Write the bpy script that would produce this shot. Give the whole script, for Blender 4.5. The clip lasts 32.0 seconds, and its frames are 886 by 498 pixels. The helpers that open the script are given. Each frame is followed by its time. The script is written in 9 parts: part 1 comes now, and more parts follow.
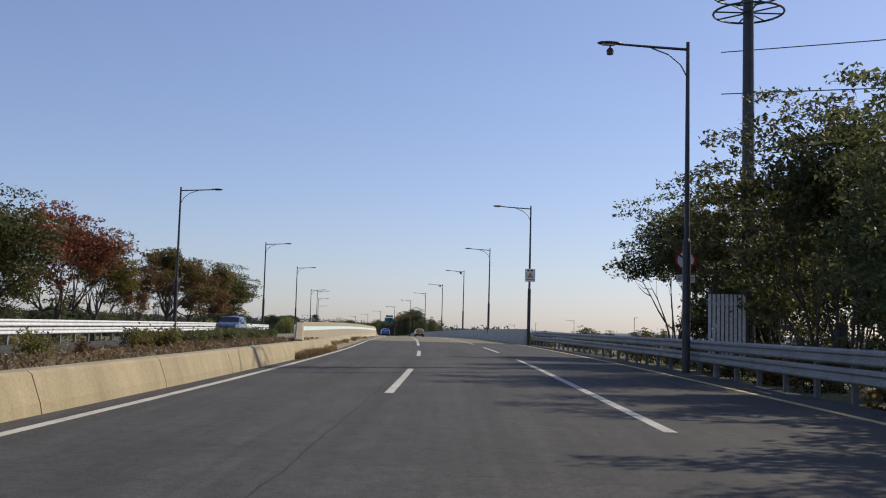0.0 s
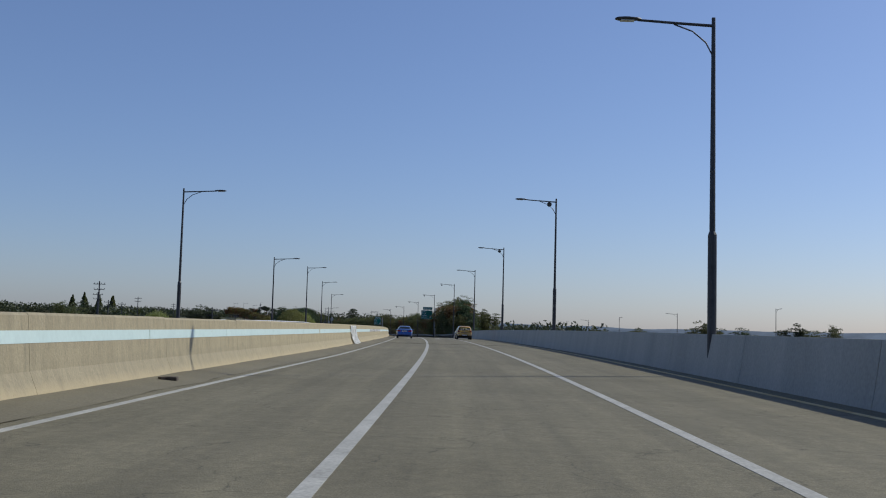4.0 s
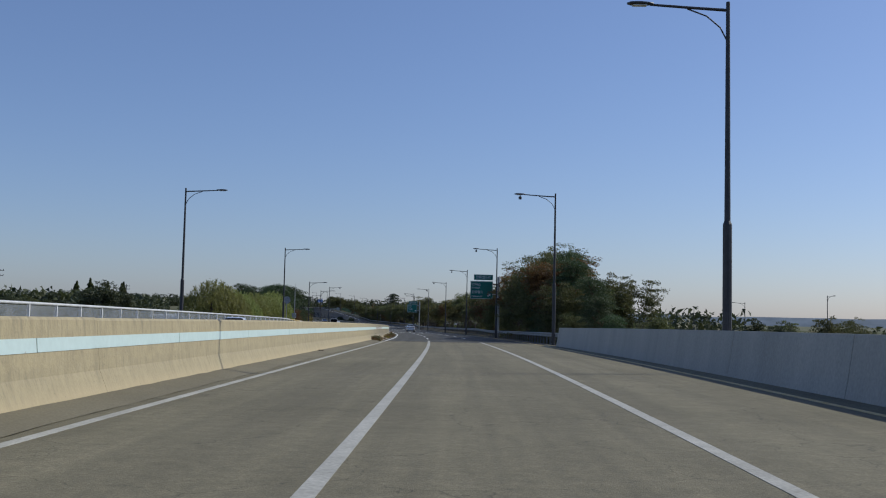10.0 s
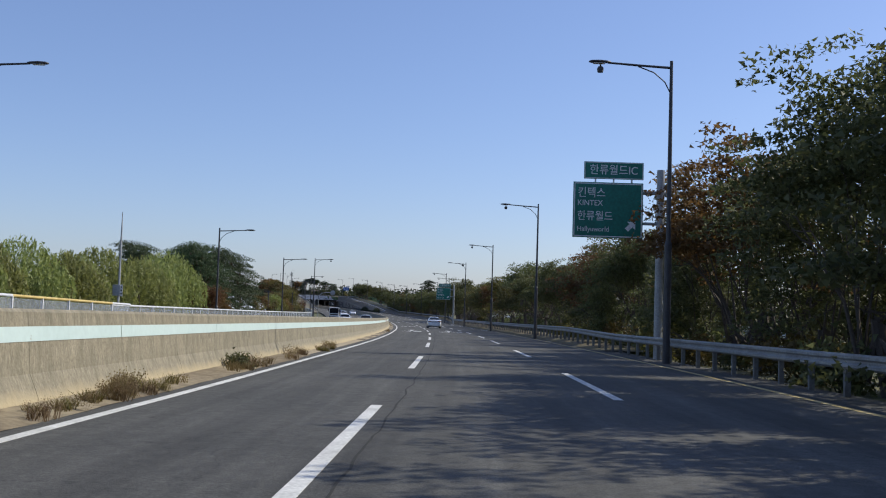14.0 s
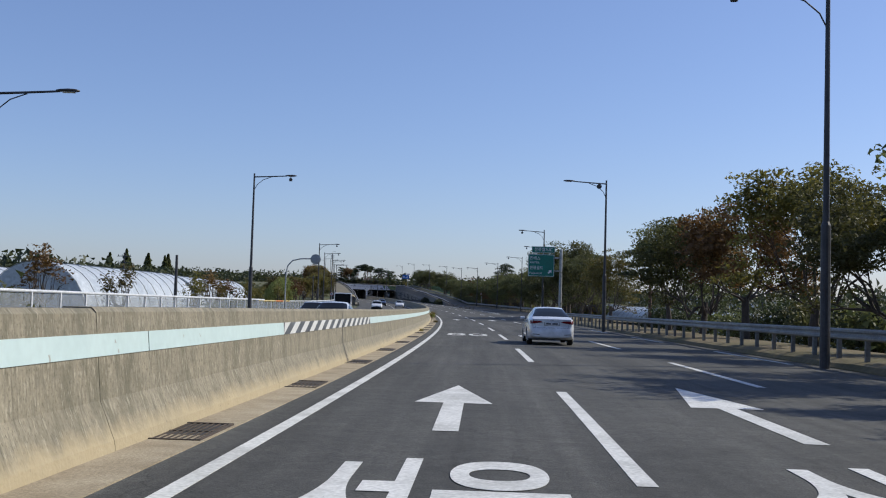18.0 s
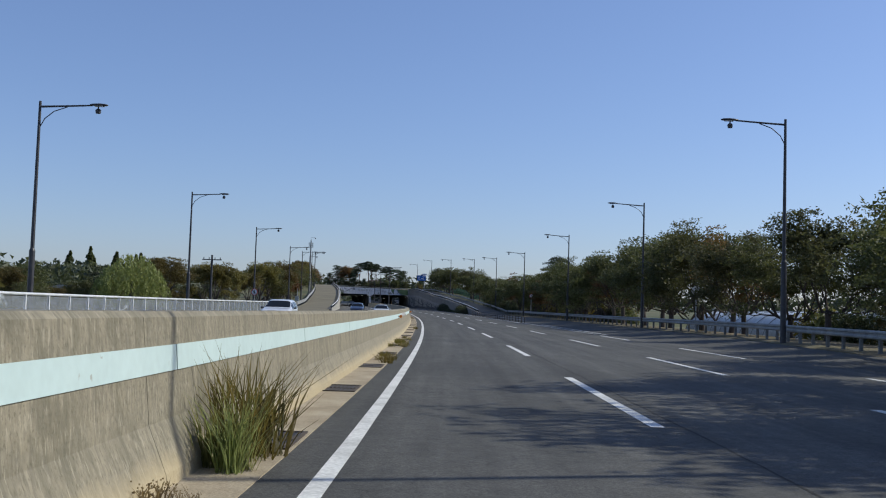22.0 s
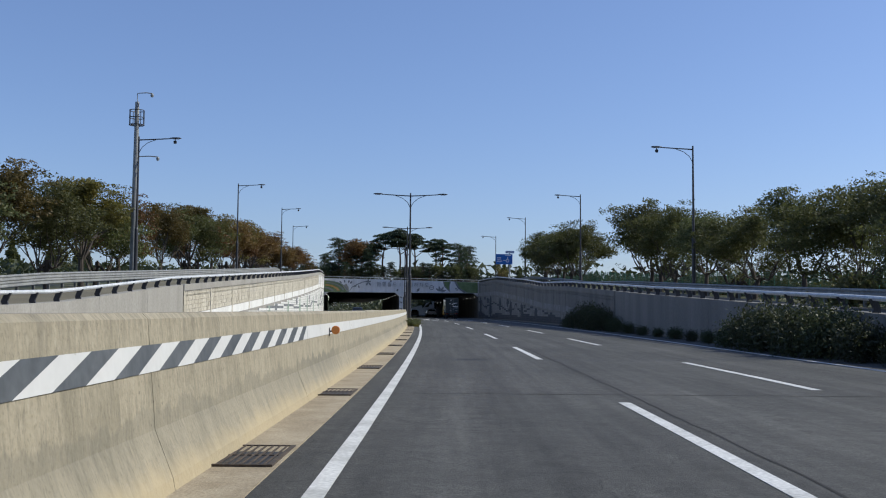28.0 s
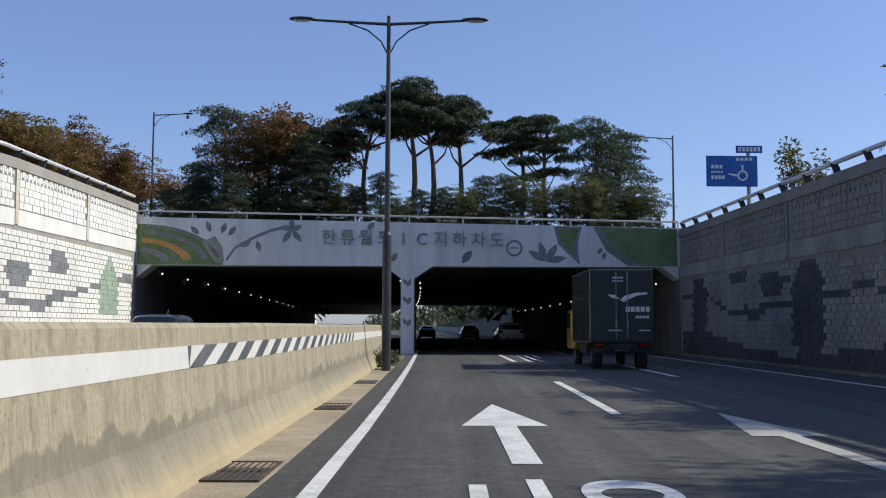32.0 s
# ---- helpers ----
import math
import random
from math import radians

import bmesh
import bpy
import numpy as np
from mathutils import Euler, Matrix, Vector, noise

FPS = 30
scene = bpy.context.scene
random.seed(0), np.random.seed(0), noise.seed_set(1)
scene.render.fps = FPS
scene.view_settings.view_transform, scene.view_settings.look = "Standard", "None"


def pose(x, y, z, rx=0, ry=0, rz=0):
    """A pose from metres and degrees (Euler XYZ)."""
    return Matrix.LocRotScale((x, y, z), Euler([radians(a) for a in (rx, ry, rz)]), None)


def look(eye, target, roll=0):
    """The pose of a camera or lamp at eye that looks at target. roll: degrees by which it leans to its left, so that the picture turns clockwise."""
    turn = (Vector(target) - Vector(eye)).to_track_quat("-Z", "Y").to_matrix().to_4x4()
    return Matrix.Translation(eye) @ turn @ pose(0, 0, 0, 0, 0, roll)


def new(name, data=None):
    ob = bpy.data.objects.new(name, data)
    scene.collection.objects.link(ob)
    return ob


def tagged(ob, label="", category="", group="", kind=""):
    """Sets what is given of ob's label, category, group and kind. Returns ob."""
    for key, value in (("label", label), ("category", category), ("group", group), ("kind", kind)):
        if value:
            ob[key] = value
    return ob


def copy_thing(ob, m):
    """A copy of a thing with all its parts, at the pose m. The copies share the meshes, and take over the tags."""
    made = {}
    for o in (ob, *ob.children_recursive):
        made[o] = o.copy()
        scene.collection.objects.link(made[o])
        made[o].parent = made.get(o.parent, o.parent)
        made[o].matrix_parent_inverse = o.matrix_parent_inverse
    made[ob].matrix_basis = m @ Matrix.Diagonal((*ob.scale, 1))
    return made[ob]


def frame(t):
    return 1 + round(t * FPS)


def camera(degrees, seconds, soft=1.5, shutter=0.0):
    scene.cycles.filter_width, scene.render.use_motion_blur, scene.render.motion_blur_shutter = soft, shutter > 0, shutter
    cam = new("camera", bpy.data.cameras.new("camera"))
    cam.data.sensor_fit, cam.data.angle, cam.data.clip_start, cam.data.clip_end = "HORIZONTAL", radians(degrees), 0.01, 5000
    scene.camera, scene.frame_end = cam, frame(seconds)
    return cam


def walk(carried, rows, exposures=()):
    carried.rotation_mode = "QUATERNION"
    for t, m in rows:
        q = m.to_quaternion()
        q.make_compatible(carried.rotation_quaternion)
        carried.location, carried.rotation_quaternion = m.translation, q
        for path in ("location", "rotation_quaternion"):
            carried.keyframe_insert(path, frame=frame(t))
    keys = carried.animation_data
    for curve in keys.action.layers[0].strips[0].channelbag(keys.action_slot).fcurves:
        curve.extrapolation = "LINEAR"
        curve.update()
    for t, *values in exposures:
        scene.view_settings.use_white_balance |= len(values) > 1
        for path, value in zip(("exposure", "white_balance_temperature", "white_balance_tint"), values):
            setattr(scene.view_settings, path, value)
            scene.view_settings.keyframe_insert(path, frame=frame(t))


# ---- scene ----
cam = camera(46.73, 32.0, soft=1.1)
PATH = [
    (0.0, -0.00, 0.00, 1.248, 94.88, -1.51, -1.45), (0.5, 0.41, 10.76, 1.371, 94.93, -1.55, -1.13),
    (1.0, 0.71, 21.52, 1.493, 94.93, -1.52, -0.72), (1.5, 0.94, 32.30, 1.612, 94.82, -1.60, -0.54),
    (2.0, 1.10, 43.08, 1.727, 94.88, -1.54, -0.27), (2.5, 1.17, 53.85, 1.837, 94.89, -1.72, 0.48),
    (3.0, 1.21, 64.61, 1.937, 94.98, -1.71, 0.64), (3.5, 1.20, 75.37, 2.025, 94.99, -1.62, 1.27),
    (4.0, 1.13, 86.16, 2.100, 94.55, -1.53, 1.47), (4.5, 1.02, 96.97, 2.162, 94.27, -1.45, 1.60),
    (5.0, 0.87, 107.79, 2.212, 94.26, -1.41, 1.82), (5.5, 0.67, 118.61, 2.254, 94.41, -1.44, 2.10),
    (6.0, 0.39, 129.40, 2.288, 94.38, -1.54, 2.37), (6.5, 0.05, 140.15, 2.317, 94.24, -1.44, 2.61),
    (7.0, -0.36, 150.83, 2.340, 94.11, -1.48, 3.08), (7.5, -0.82, 161.44, 2.359, 94.05, -1.51, 3.31),
    (8.0, -1.31, 172.01, 2.372, 94.11, -1.39, 3.63), (8.5, -1.85, 182.52, 2.380, 94.15, -1.27, 3.88),
    (9.0, -2.41, 192.98, 2.382, 94.04, -1.19, 4.07), (9.5, -3.04, 203.41, 2.381, 93.98, -1.23, 4.43),
    (10.0, -3.70, 213.77, 2.367, 93.87, -1.24, 4.76), (10.5, -4.41, 224.06, 2.340, 93.81, -1.23, 4.92),
    (11.0, -5.16, 234.33, 2.300, 93.73, -1.24, 5.02), (11.5, -5.94, 244.58, 2.247, 93.69, -1.21, 5.45),
    (12.0, -6.74, 254.94, 2.182, 93.65, -1.33, 5.60), (12.5, -7.59, 265.43, 2.104, 93.44, -1.50, 5.87),
    (13.0, -8.52, 276.00, 2.015, 93.39, -1.68, 6.35), (13.5, -9.53, 286.68, 1.920, 93.36, -1.67, 6.70),
    (14.0, -10.62, 297.48, 1.820, 93.40, -1.81, 7.24), (14.5, -11.80, 308.41, 1.716, 93.38, -2.05, 7.47),
    (15.0, -13.16, 319.45, 1.609, 93.31, -2.12, 8.14), (15.5, -14.69, 330.62, 1.500, 93.24, -2.13, 8.95),
    (16.0, -16.38, 341.91, 1.390, 93.15, -2.12, 9.74), (16.5, -18.24, 353.34, 1.281, 93.06, -2.10, 10.46),
    (17.0, -20.24, 364.91, 1.176, 93.12, -2.01, 11.06), (17.5, -22.36, 376.64, 1.075, 93.06, -1.84, 11.24),
    (18.0, -24.55, 388.54, 0.981, 92.93, -1.64, 11.37), (18.5, -26.81, 400.62, 0.893, 92.88, -1.43, 11.47),
    (19.0, -29.14, 412.88, 0.809, 93.18, -1.28, 11.30), (19.5, -31.48, 425.32, 0.726, 93.12, -1.54, 11.63),
    (20.0, -33.83, 437.90, 0.641, 93.18, -1.87, 11.80), (20.5, -36.25, 450.59, 0.561, 93.00, -2.01, 11.95),
    (21.0, -38.73, 463.42, 0.496, 93.15, -1.98, 12.15), (21.5, -41.32, 476.37, 0.452, 93.32, -1.90, 12.49),
    (22.0, -44.11, 489.44, 0.430, 93.46, -1.77, 12.98), (22.5, -47.05, 502.65, 0.427, 93.54, -1.56, 13.41),
    (23.0, -50.15, 515.94, 0.442, 93.54, -1.35, 13.81), (23.5, -53.37, 529.30, 0.470, 93.48, -1.25, 14.11),
    (24.0, -56.62, 542.74, 0.505, 93.52, -1.19, 14.24), (24.5, -59.97, 556.25, 0.544, 93.60, -1.21, 14.77),
    (25.0, -63.42, 569.81, 0.588, 93.63, -1.06, 15.20), (25.5, -66.96, 583.43, 0.640, 93.68, -0.75, 15.60),
    (26.0, -70.59, 597.14, 0.702, 93.90, -0.61, 15.94), (26.5, -74.34, 610.92, 0.774, 94.02, -0.54, 16.33),
    (27.0, -78.21, 624.76, 0.857, 93.95, -0.48, 16.79), (27.5, -82.22, 638.64, 0.951, 93.80, -0.42, 17.21),
    (28.0, -86.37, 652.55, 1.055, 93.87, -0.41, 17.35), (28.5, -90.65, 666.47, 1.170, 93.96, -0.42, 18.03),
    (29.0, -94.99, 680.37, 1.290, 94.02, -0.59, 18.23), (29.5, -99.38, 694.26, 1.410, 94.13, -0.74, 18.85),
    (30.0, -103.91, 708.16, 1.531, 94.22, -0.87, 19.19), (30.5, -108.58, 722.10, 1.654, 94.22, -0.62, 19.74),
    (31.0, -113.39, 736.09, 1.779, 94.46, -0.32, 20.21), (31.5, -118.31, 750.11, 1.905, 94.61, -0.16, 20.62),
    (32.0, -123.30, 764.11, 2.032, 94.75, -0.21, 21.17),
]
# the clip's own exposure drifts; its white balance is cool
EXPOSURES = [(0, 0.24, 7150, 11), (1, 0.17, 6800, 9), (2, -0.13, 6400, 7), (4, -0.23, 6250, 6), (9, -0.22, 6250, 6), (11, -0.16, 6250, 6), (13, 0.07, 6350, 7), (14, 0.28, 6500, 8), (17, 0.25, 6450, 8), (19, 0.11, 6350, 8), (22, 0.1, 6300, 6), (25, 0.13, 6250, 6), (28, 0.16, 6250, 6), (30, 0.12, 6300, 7), (32, 0.3, 6350, 8)]
walk(cam, [(t, pose(x, y, z, rx, ry, rz)) for t, x, y, z, rx, ry, rz in PATH],
     exposures=EXPOSURES)
# The road's left edge line, as (x, y, height) every 40 m or so.
EDGE = [
    (-8.42, -119.9, 0.04), (-7.16, -80.0, 0.04), (-5.90, -40.0, 0.04), (-4.64, 0.0, 0.04), (-3.38, 40.0, 0.43),
    (-3.20, 80.0, 0.80), (-3.80, 120.0, 1.02), (-5.15, 160.0, 1.12), (-7.16, 200.0, 1.13), (-9.87, 240.0, 1.01),
    (-13.22, 280.0, 0.72), (-17.27, 320.0, 0.35), (-22.25, 360.0, -0.03), (-28.23, 400.0, -0.36), (-35.20, 440.0, -0.63),
    (-43.03, 480.0, -0.79), (-51.93, 520.0, -0.80), (-61.71, 560.0, -0.71), (-72.21, 600.0, -0.53), (-83.52, 640.0, -0.28),
    (-95.71, 680.0, 0.04), (-108.78, 720.0, 0.39), (-122.84, 760.0, 0.73), (-137.26, 797.3, 1.05), (-152.48, 834.2, 1.30),
    (-168.77, 870.8, 1.60), (-186.08, 906.8, 2.00), (-204.39, 942.4, 2.50), (-223.69, 977.4, 3.00),
]
# ---- light ----
SUN_EL, SUN_AZ = radians(38), radians(62)   # azimuth to the right of +y
world = bpy.data.worlds.new("world")
scene.world = world
world.use_nodes = True
wn = world.node_tree
wn.nodes.clear()
w_out = wn.nodes.new("ShaderNodeOutputWorld")
w_bg = wn.nodes.new("ShaderNodeBackground")
w_sky = wn.nodes.new("ShaderNodeTexSky")
w_sky.sky_type = "NISHITA"
w_sky.sun_disc = False
w_sky.sun_elevation = SUN_EL
w_sky.sun_rotation = SUN_AZ
w_sky.altitude = 50
w_sky.air_density = 1.0
w_sky.dust_density = 0.75
w_sky.ozone_density = 4.0
w_bg.inputs[1].default_value = 0.103
w_tint = wn.nodes.new("ShaderNodeMix")   # the clear autumn sky's violet cast
w_tint.data_type, w_tint.blend_type = "RGBA", "MULTIPLY"
w_tint.inputs[0].default_value = 1.0
w_tint.inputs[7].default_value = (0.97, 0.94, 1.09, 1)
wn.links.new(w_sky.outputs[0], w_tint.inputs[6])
w_haze = wn.nodes.new("ShaderNodeMix")   # thin blue haze over the whole sky
w_haze.data_type = "RGBA"
w_haze.inputs[0].default_value = 0.10
w_haze.inputs[7].default_value = (3.9, 5.2, 9.0, 1)
wn.links.new(w_tint.outputs[2], w_haze.inputs[6])
wn.links.new(w_haze.outputs[2], w_bg.inputs[0])
wn.links.new(w_bg.outputs[0], w_out.inputs[0])
sun = new("sun", bpy.data.lights.new("sun", "SUN"))
sun.data.energy = 3.75
sun.data.angle = radians(0.55)
sun.data.color = (1.0, 0.93, 0.80)
sun_dir = Vector((math.sin(SUN_AZ) * math.cos(SUN_EL), math.cos(SUN_AZ) * math.cos(SUN_EL), math.sin(SUN_EL)))
sun.matrix_world = look((60, 300, 200), Vector((60, 300, 200)) - sun_dir)
scene.view_settings.exposure = 0.0
# ---- tools ----
from mathutils.bvhtree import BVHTree


def smooth_line(rows, n=20):
    pts = np.array(rows, float)
    ext = np.vstack([2 * pts[0] - pts[1], pts, 2 * pts[-1] - pts[-2]])
    out = []
    for i in range(1, len(ext) - 2):
        a, b, c, d = ext[i - 1:i + 3]
        for k in range(n):
            f = k / n
            out.append(0.5 * (2 * b + (c - a) * f + (2 * a - 5 * b + 4 * c - d) * f * f + (3 * b - a - 3 * c + d) * f ** 3))
    out.append(pts[-1])
    return np.array(out)


LINE = smooth_line(EDGE)
TAN = np.gradient(LINE[:, :2], axis=0)
TAN /= np.linalg.norm(TAN, axis=1)[:, None]
STA = np.concatenate([[0], np.cumsum(np.linalg.norm(np.diff(LINE[:, :2], axis=0), axis=1))])
STA -= STA[np.argmin(np.abs(LINE[:, 1]))]
S_MIN, S_MAX = STA[0], STA[-1]


def at(s, d, z=0.0):
    """World place at station s along the road, d metres right of its left edge line, z over the roadway."""
    c = [np.interp(s, STA, LINE[:, j]) for j in range(3)]
    t = [np.interp(s, STA, TAN[:, j]) for j in range(2)]
    over = min(s - S_MIN, 0) + max(s - S_MAX, 0)
    return Vector((c[0] + t[1] * d + t[0] * over, c[1] - t[0] * d + t[1] * over, c[2] + z))


def heading(s):
    return math.atan2(-np.interp(s, STA, TAN[:, 0]), np.interp(s, STA, TAN[:, 1]))


def spot(s, d, z=0.0, turn=0.0):
    """A pose on the road: y ahead, x right; turn in degrees to the left."""
    return Matrix.Translation(at(s, d, z)) @ Matrix.Rotation(heading(s) + radians(turn), 4, "Z")


def steps(a, b, step):
    n = max(1, round((b - a) / step))
    return [a + (b - a) * i / n for i in range(n + 1)]


def thing(name, m, label="", category="", group="", kind=""):
    ob = new(name)
    ob.empty_display_size = 0.3
    ob.matrix_world = m
    return tagged(ob, label, category, group, kind)


def part(name, bm, material, parent=None, label="", smooth=False):
    me = bpy.data.meshes.new(name)
    bm.normal_update()
    bm.to_mesh(me)
    bm.free()
    if smooth:
        for p in me.polygons:
            p.use_smooth = True
    for m in (material if isinstance(material, (list, tuple)) else [material]):
        me.materials.append(m)
    ob = new(name, me)
    if parent is not None:
        ob.parent = parent
    return tagged(ob, label)


def box(bm, c, size, m=None, bevel=0.0, mi=0):
    r = bmesh.ops.create_cube(bm, size=1.0)
    vs = r["verts"]
    mm = Matrix.Translation(c) @ Matrix.Diagonal((*size, 1))
    bmesh.ops.transform(bm, matrix=(m @ mm) if m is not None else mm, verts=vs)
    if mi:
        for f in {f for v in vs for f in v.link_faces}:
            f.material_index = mi
    if bevel:
        es = list({e for v in vs for e in v.link_edges})
        bmesh.ops.bevel(bm, geom=es, offset=bevel, segments=2, affect="EDGES", profile=0.5)
    return bm


def tube(bm, pts, radii, n=8, caps=True):
    """A round tube through pts with the given radii."""
    pts = [Vector(p) for p in pts]
    rings = []
    up = Vector((0.13, 0.37, 0.92))
    for i, p in enumerate(pts):
        t = (pts[min(i + 1, len(pts) - 1)] - pts[max(i - 1, 0)]).normalized()
        a = t.cross(up)
        if a.length < 0.1:
            a = t.cross(Vector((1, 0, 0)))
        a.normalize()
        b = t.cross(a)
        r = radii[i] if isinstance(radii, (list, tuple)) else radii
        rings.append([bm.verts.new(p + (a * math.cos(q) + b * math.sin(q)) * r) for q in [2 * math.pi * k / n for k in range(n)]])
    for r0, r1 in zip(rings, rings[1:]):
        for k in range(n):
            bm.faces.new((r0[k], r0[(k + 1) % n], r1[(k + 1) % n], r1[k]))
    if caps:
        bm.faces.new(rings[0][::-1])
        bm.faces.new(rings[-1])
    return bm


def loft(bm, rings, closed=True, caps=True):
    """Skin between rings of equal length."""
    vs = [[bm.verts.new(p) for p in r] for r in rings]
    n = len(vs[0])
    for a, b in zip(vs, vs[1:]):
        for k in range(n if closed else n - 1):
            bm.faces.new((a[k], a[(k + 1) % n], b[(k + 1) % n], b[k]))
    if caps and closed:
        bm.faces.new(vs[0][::-1])
        bm.faces.new(vs[-1])
    return vs


def sweep(bm, ss, prof, closed=True, caps=True):
    """Runs the profile prof(s) = [(d, z), ...] along the road."""
    loft(bm, [[at(s, d, z) for d, z in prof(s)] for s in ss], closed, caps)
    return bm


def extrude_shape(bm, pts, m, thick):
    """A flat outline pts (x, z) made thick along y, by the pose m."""
    a = [bm.verts.new(m @ Vector((x, 0, z))) for x, z in pts]
    b = [bm.verts.new(m @ Vector((x, thick, z))) for x, z in pts]
    n = len(pts)
    fs = [bm.faces.new(a), bm.faces.new(b[::-1])]
    for k in range(n):
        fs.append(bm.faces.new((a[k], b[k], b[(k + 1) % n], a[(k + 1) % n])))
    return bm


def writing(text, size, m, material, parent, name="lettering", thick=0.004, align="CENTER", sx=1.0, bold=0.0):
    cu = bpy.data.curves.new("lettering_curve", "FONT")
    cu.body, cu.size, cu.extrude, cu.align_x, cu.align_y = text, size, thick, align, "CENTER"
    cu.offset = bold
    tmp = bpy.data.objects.new("tmp", cu)
    scene.collection.objects.link(tmp)
    dg = bpy.context.evaluated_depsgraph_get()
    me = bpy.data.meshes.new_from_object(tmp.evaluated_get(dg))
    bpy.data.objects.remove(tmp)
    me.transform(m @ Matrix.Diagonal((sx, 1, 1, 1)))
    me.materials.clear()
    me.materials.append(material)
    ob = new(name, me)
    ob.parent = parent
    return ob
# ---- materials ----
def surface(name, a, b, rough=0.8, grain=8.0, stain=0.4, mix=0.5, bump=0.15, metal=0.0, coat=0.0, island=0.0, streak=0.0, depth=0.7, spread=0.12):
    """Two colours mixed by stains and grain at real-world scale, with fine relief."""
    m = bpy.data.materials.new(name)
    m.use_nodes = True
    nt = m.node_tree
    N, L = nt.nodes, nt.links
    bsdf = N["Principled BSDF"]
    geo = N.new("ShaderNodeNewGeometry")
    n1 = N.new("ShaderNodeTexNoise")
    n1.inputs["Scale"].default_value = stain
    n1.inputs["Detail"].default_value = 6
    n1.inputs["Roughness"].default_value = 0.65
    n2 = N.new("ShaderNodeTexNoise")
    n2.inputs["Scale"].default_value = grain
    n2.inputs["Detail"].default_value = 4
    src = geo.outputs["Position"]
    if streak:
        mp = N.new("ShaderNodeMapping")
        mp.inputs["Scale"].default_value = (1, 1, 1 / streak)
        L.new(src, mp.inputs[0])
        L.new(mp.outputs[0], n1.inputs["Vector"])
    else:
        L.new(src, n1.inputs["Vector"])
    L.new(src, n2.inputs["Vector"])
    r1 = N.new("ShaderNodeValToRGB")
    r1.color_ramp.elements[0].position = max(0.0, mix - spread)
    r1.color_ramp.elements[1].position = min(1.0, mix + spread)
    r1.color_ramp.elements[0].color = (*a, 1)
    r1.color_ramp.elements[1].color = (*b, 1)
    L.new(n1.outputs[0], r1.inputs[0])
    mx = N.new("ShaderNodeMix")
    mx.data_type, mx.blend_type = "RGBA", "MULTIPLY"
    mx.inputs[0].default_value = depth
    r2 = N.new("ShaderNodeValToRGB")
    r2.color_ramp.elements[0].position, r2.color_ramp.elements[1].position = 0.3, 0.7
    lo = 0.62 if grain > 0 else 1
    r2.color_ramp.elements[0].color = (lo, lo, lo, 1)
    r2.color_ramp.elements[1].color = (1.12, 1.12, 1.12, 1)
    L.new(n2.outputs[0], r2.inputs[0])
    L.new(r1.outputs[0], mx.inputs[6])
    L.new(r2.outputs[0], mx.inputs[7])
    col = mx.outputs[2]
    if island:
        hs = N.new("ShaderNodeHueSaturation")
        mr = N.new("ShaderNodeMapRange")
        mr.inputs[3].default_value, mr.inputs[4].default_value = 1 - island, 1 + island
        L.new(geo.outputs["Random Per Island"], mr.inputs[0])
        L.new(mr.outputs[0], hs.inputs["Value"])
        mr2 = N.new("ShaderNodeMapRange")
        mr2.inputs[3].default_value, mr2.inputs[4].default_value = 0.5 - island * 0.05, 0.5 + island * 0.05
        oi = N.new("ShaderNodeObjectInfo")
        L.new(oi.outputs["Random"], mr2.inputs[0])
        L.new(mr2.outputs[0], hs.inputs["Hue"])
        L.new(col, hs.inputs["Color"])
        col = hs.outputs[0]
    L.new(col, bsdf.inputs["Base Color"])
    bsdf.inputs["Roughness"].default_value = rough
    bsdf.inputs["Metallic"].default_value = metal
    if coat:
        bsdf.inputs["Coat Weight"].default_value = coat
        bsdf.inputs["Coat Roughness"].default_value = 0.04
    if bump:
        bp = N.new("ShaderNodeBump")
        bp.inputs["Strength"].default_value = bump
        bp.inputs["Distance"].default_value = 0.02
        L.new(n2.outputs[0], bp.inputs["Height"])
        L.new(bp.outputs[0], bsdf.inputs["Normal"])
    return m


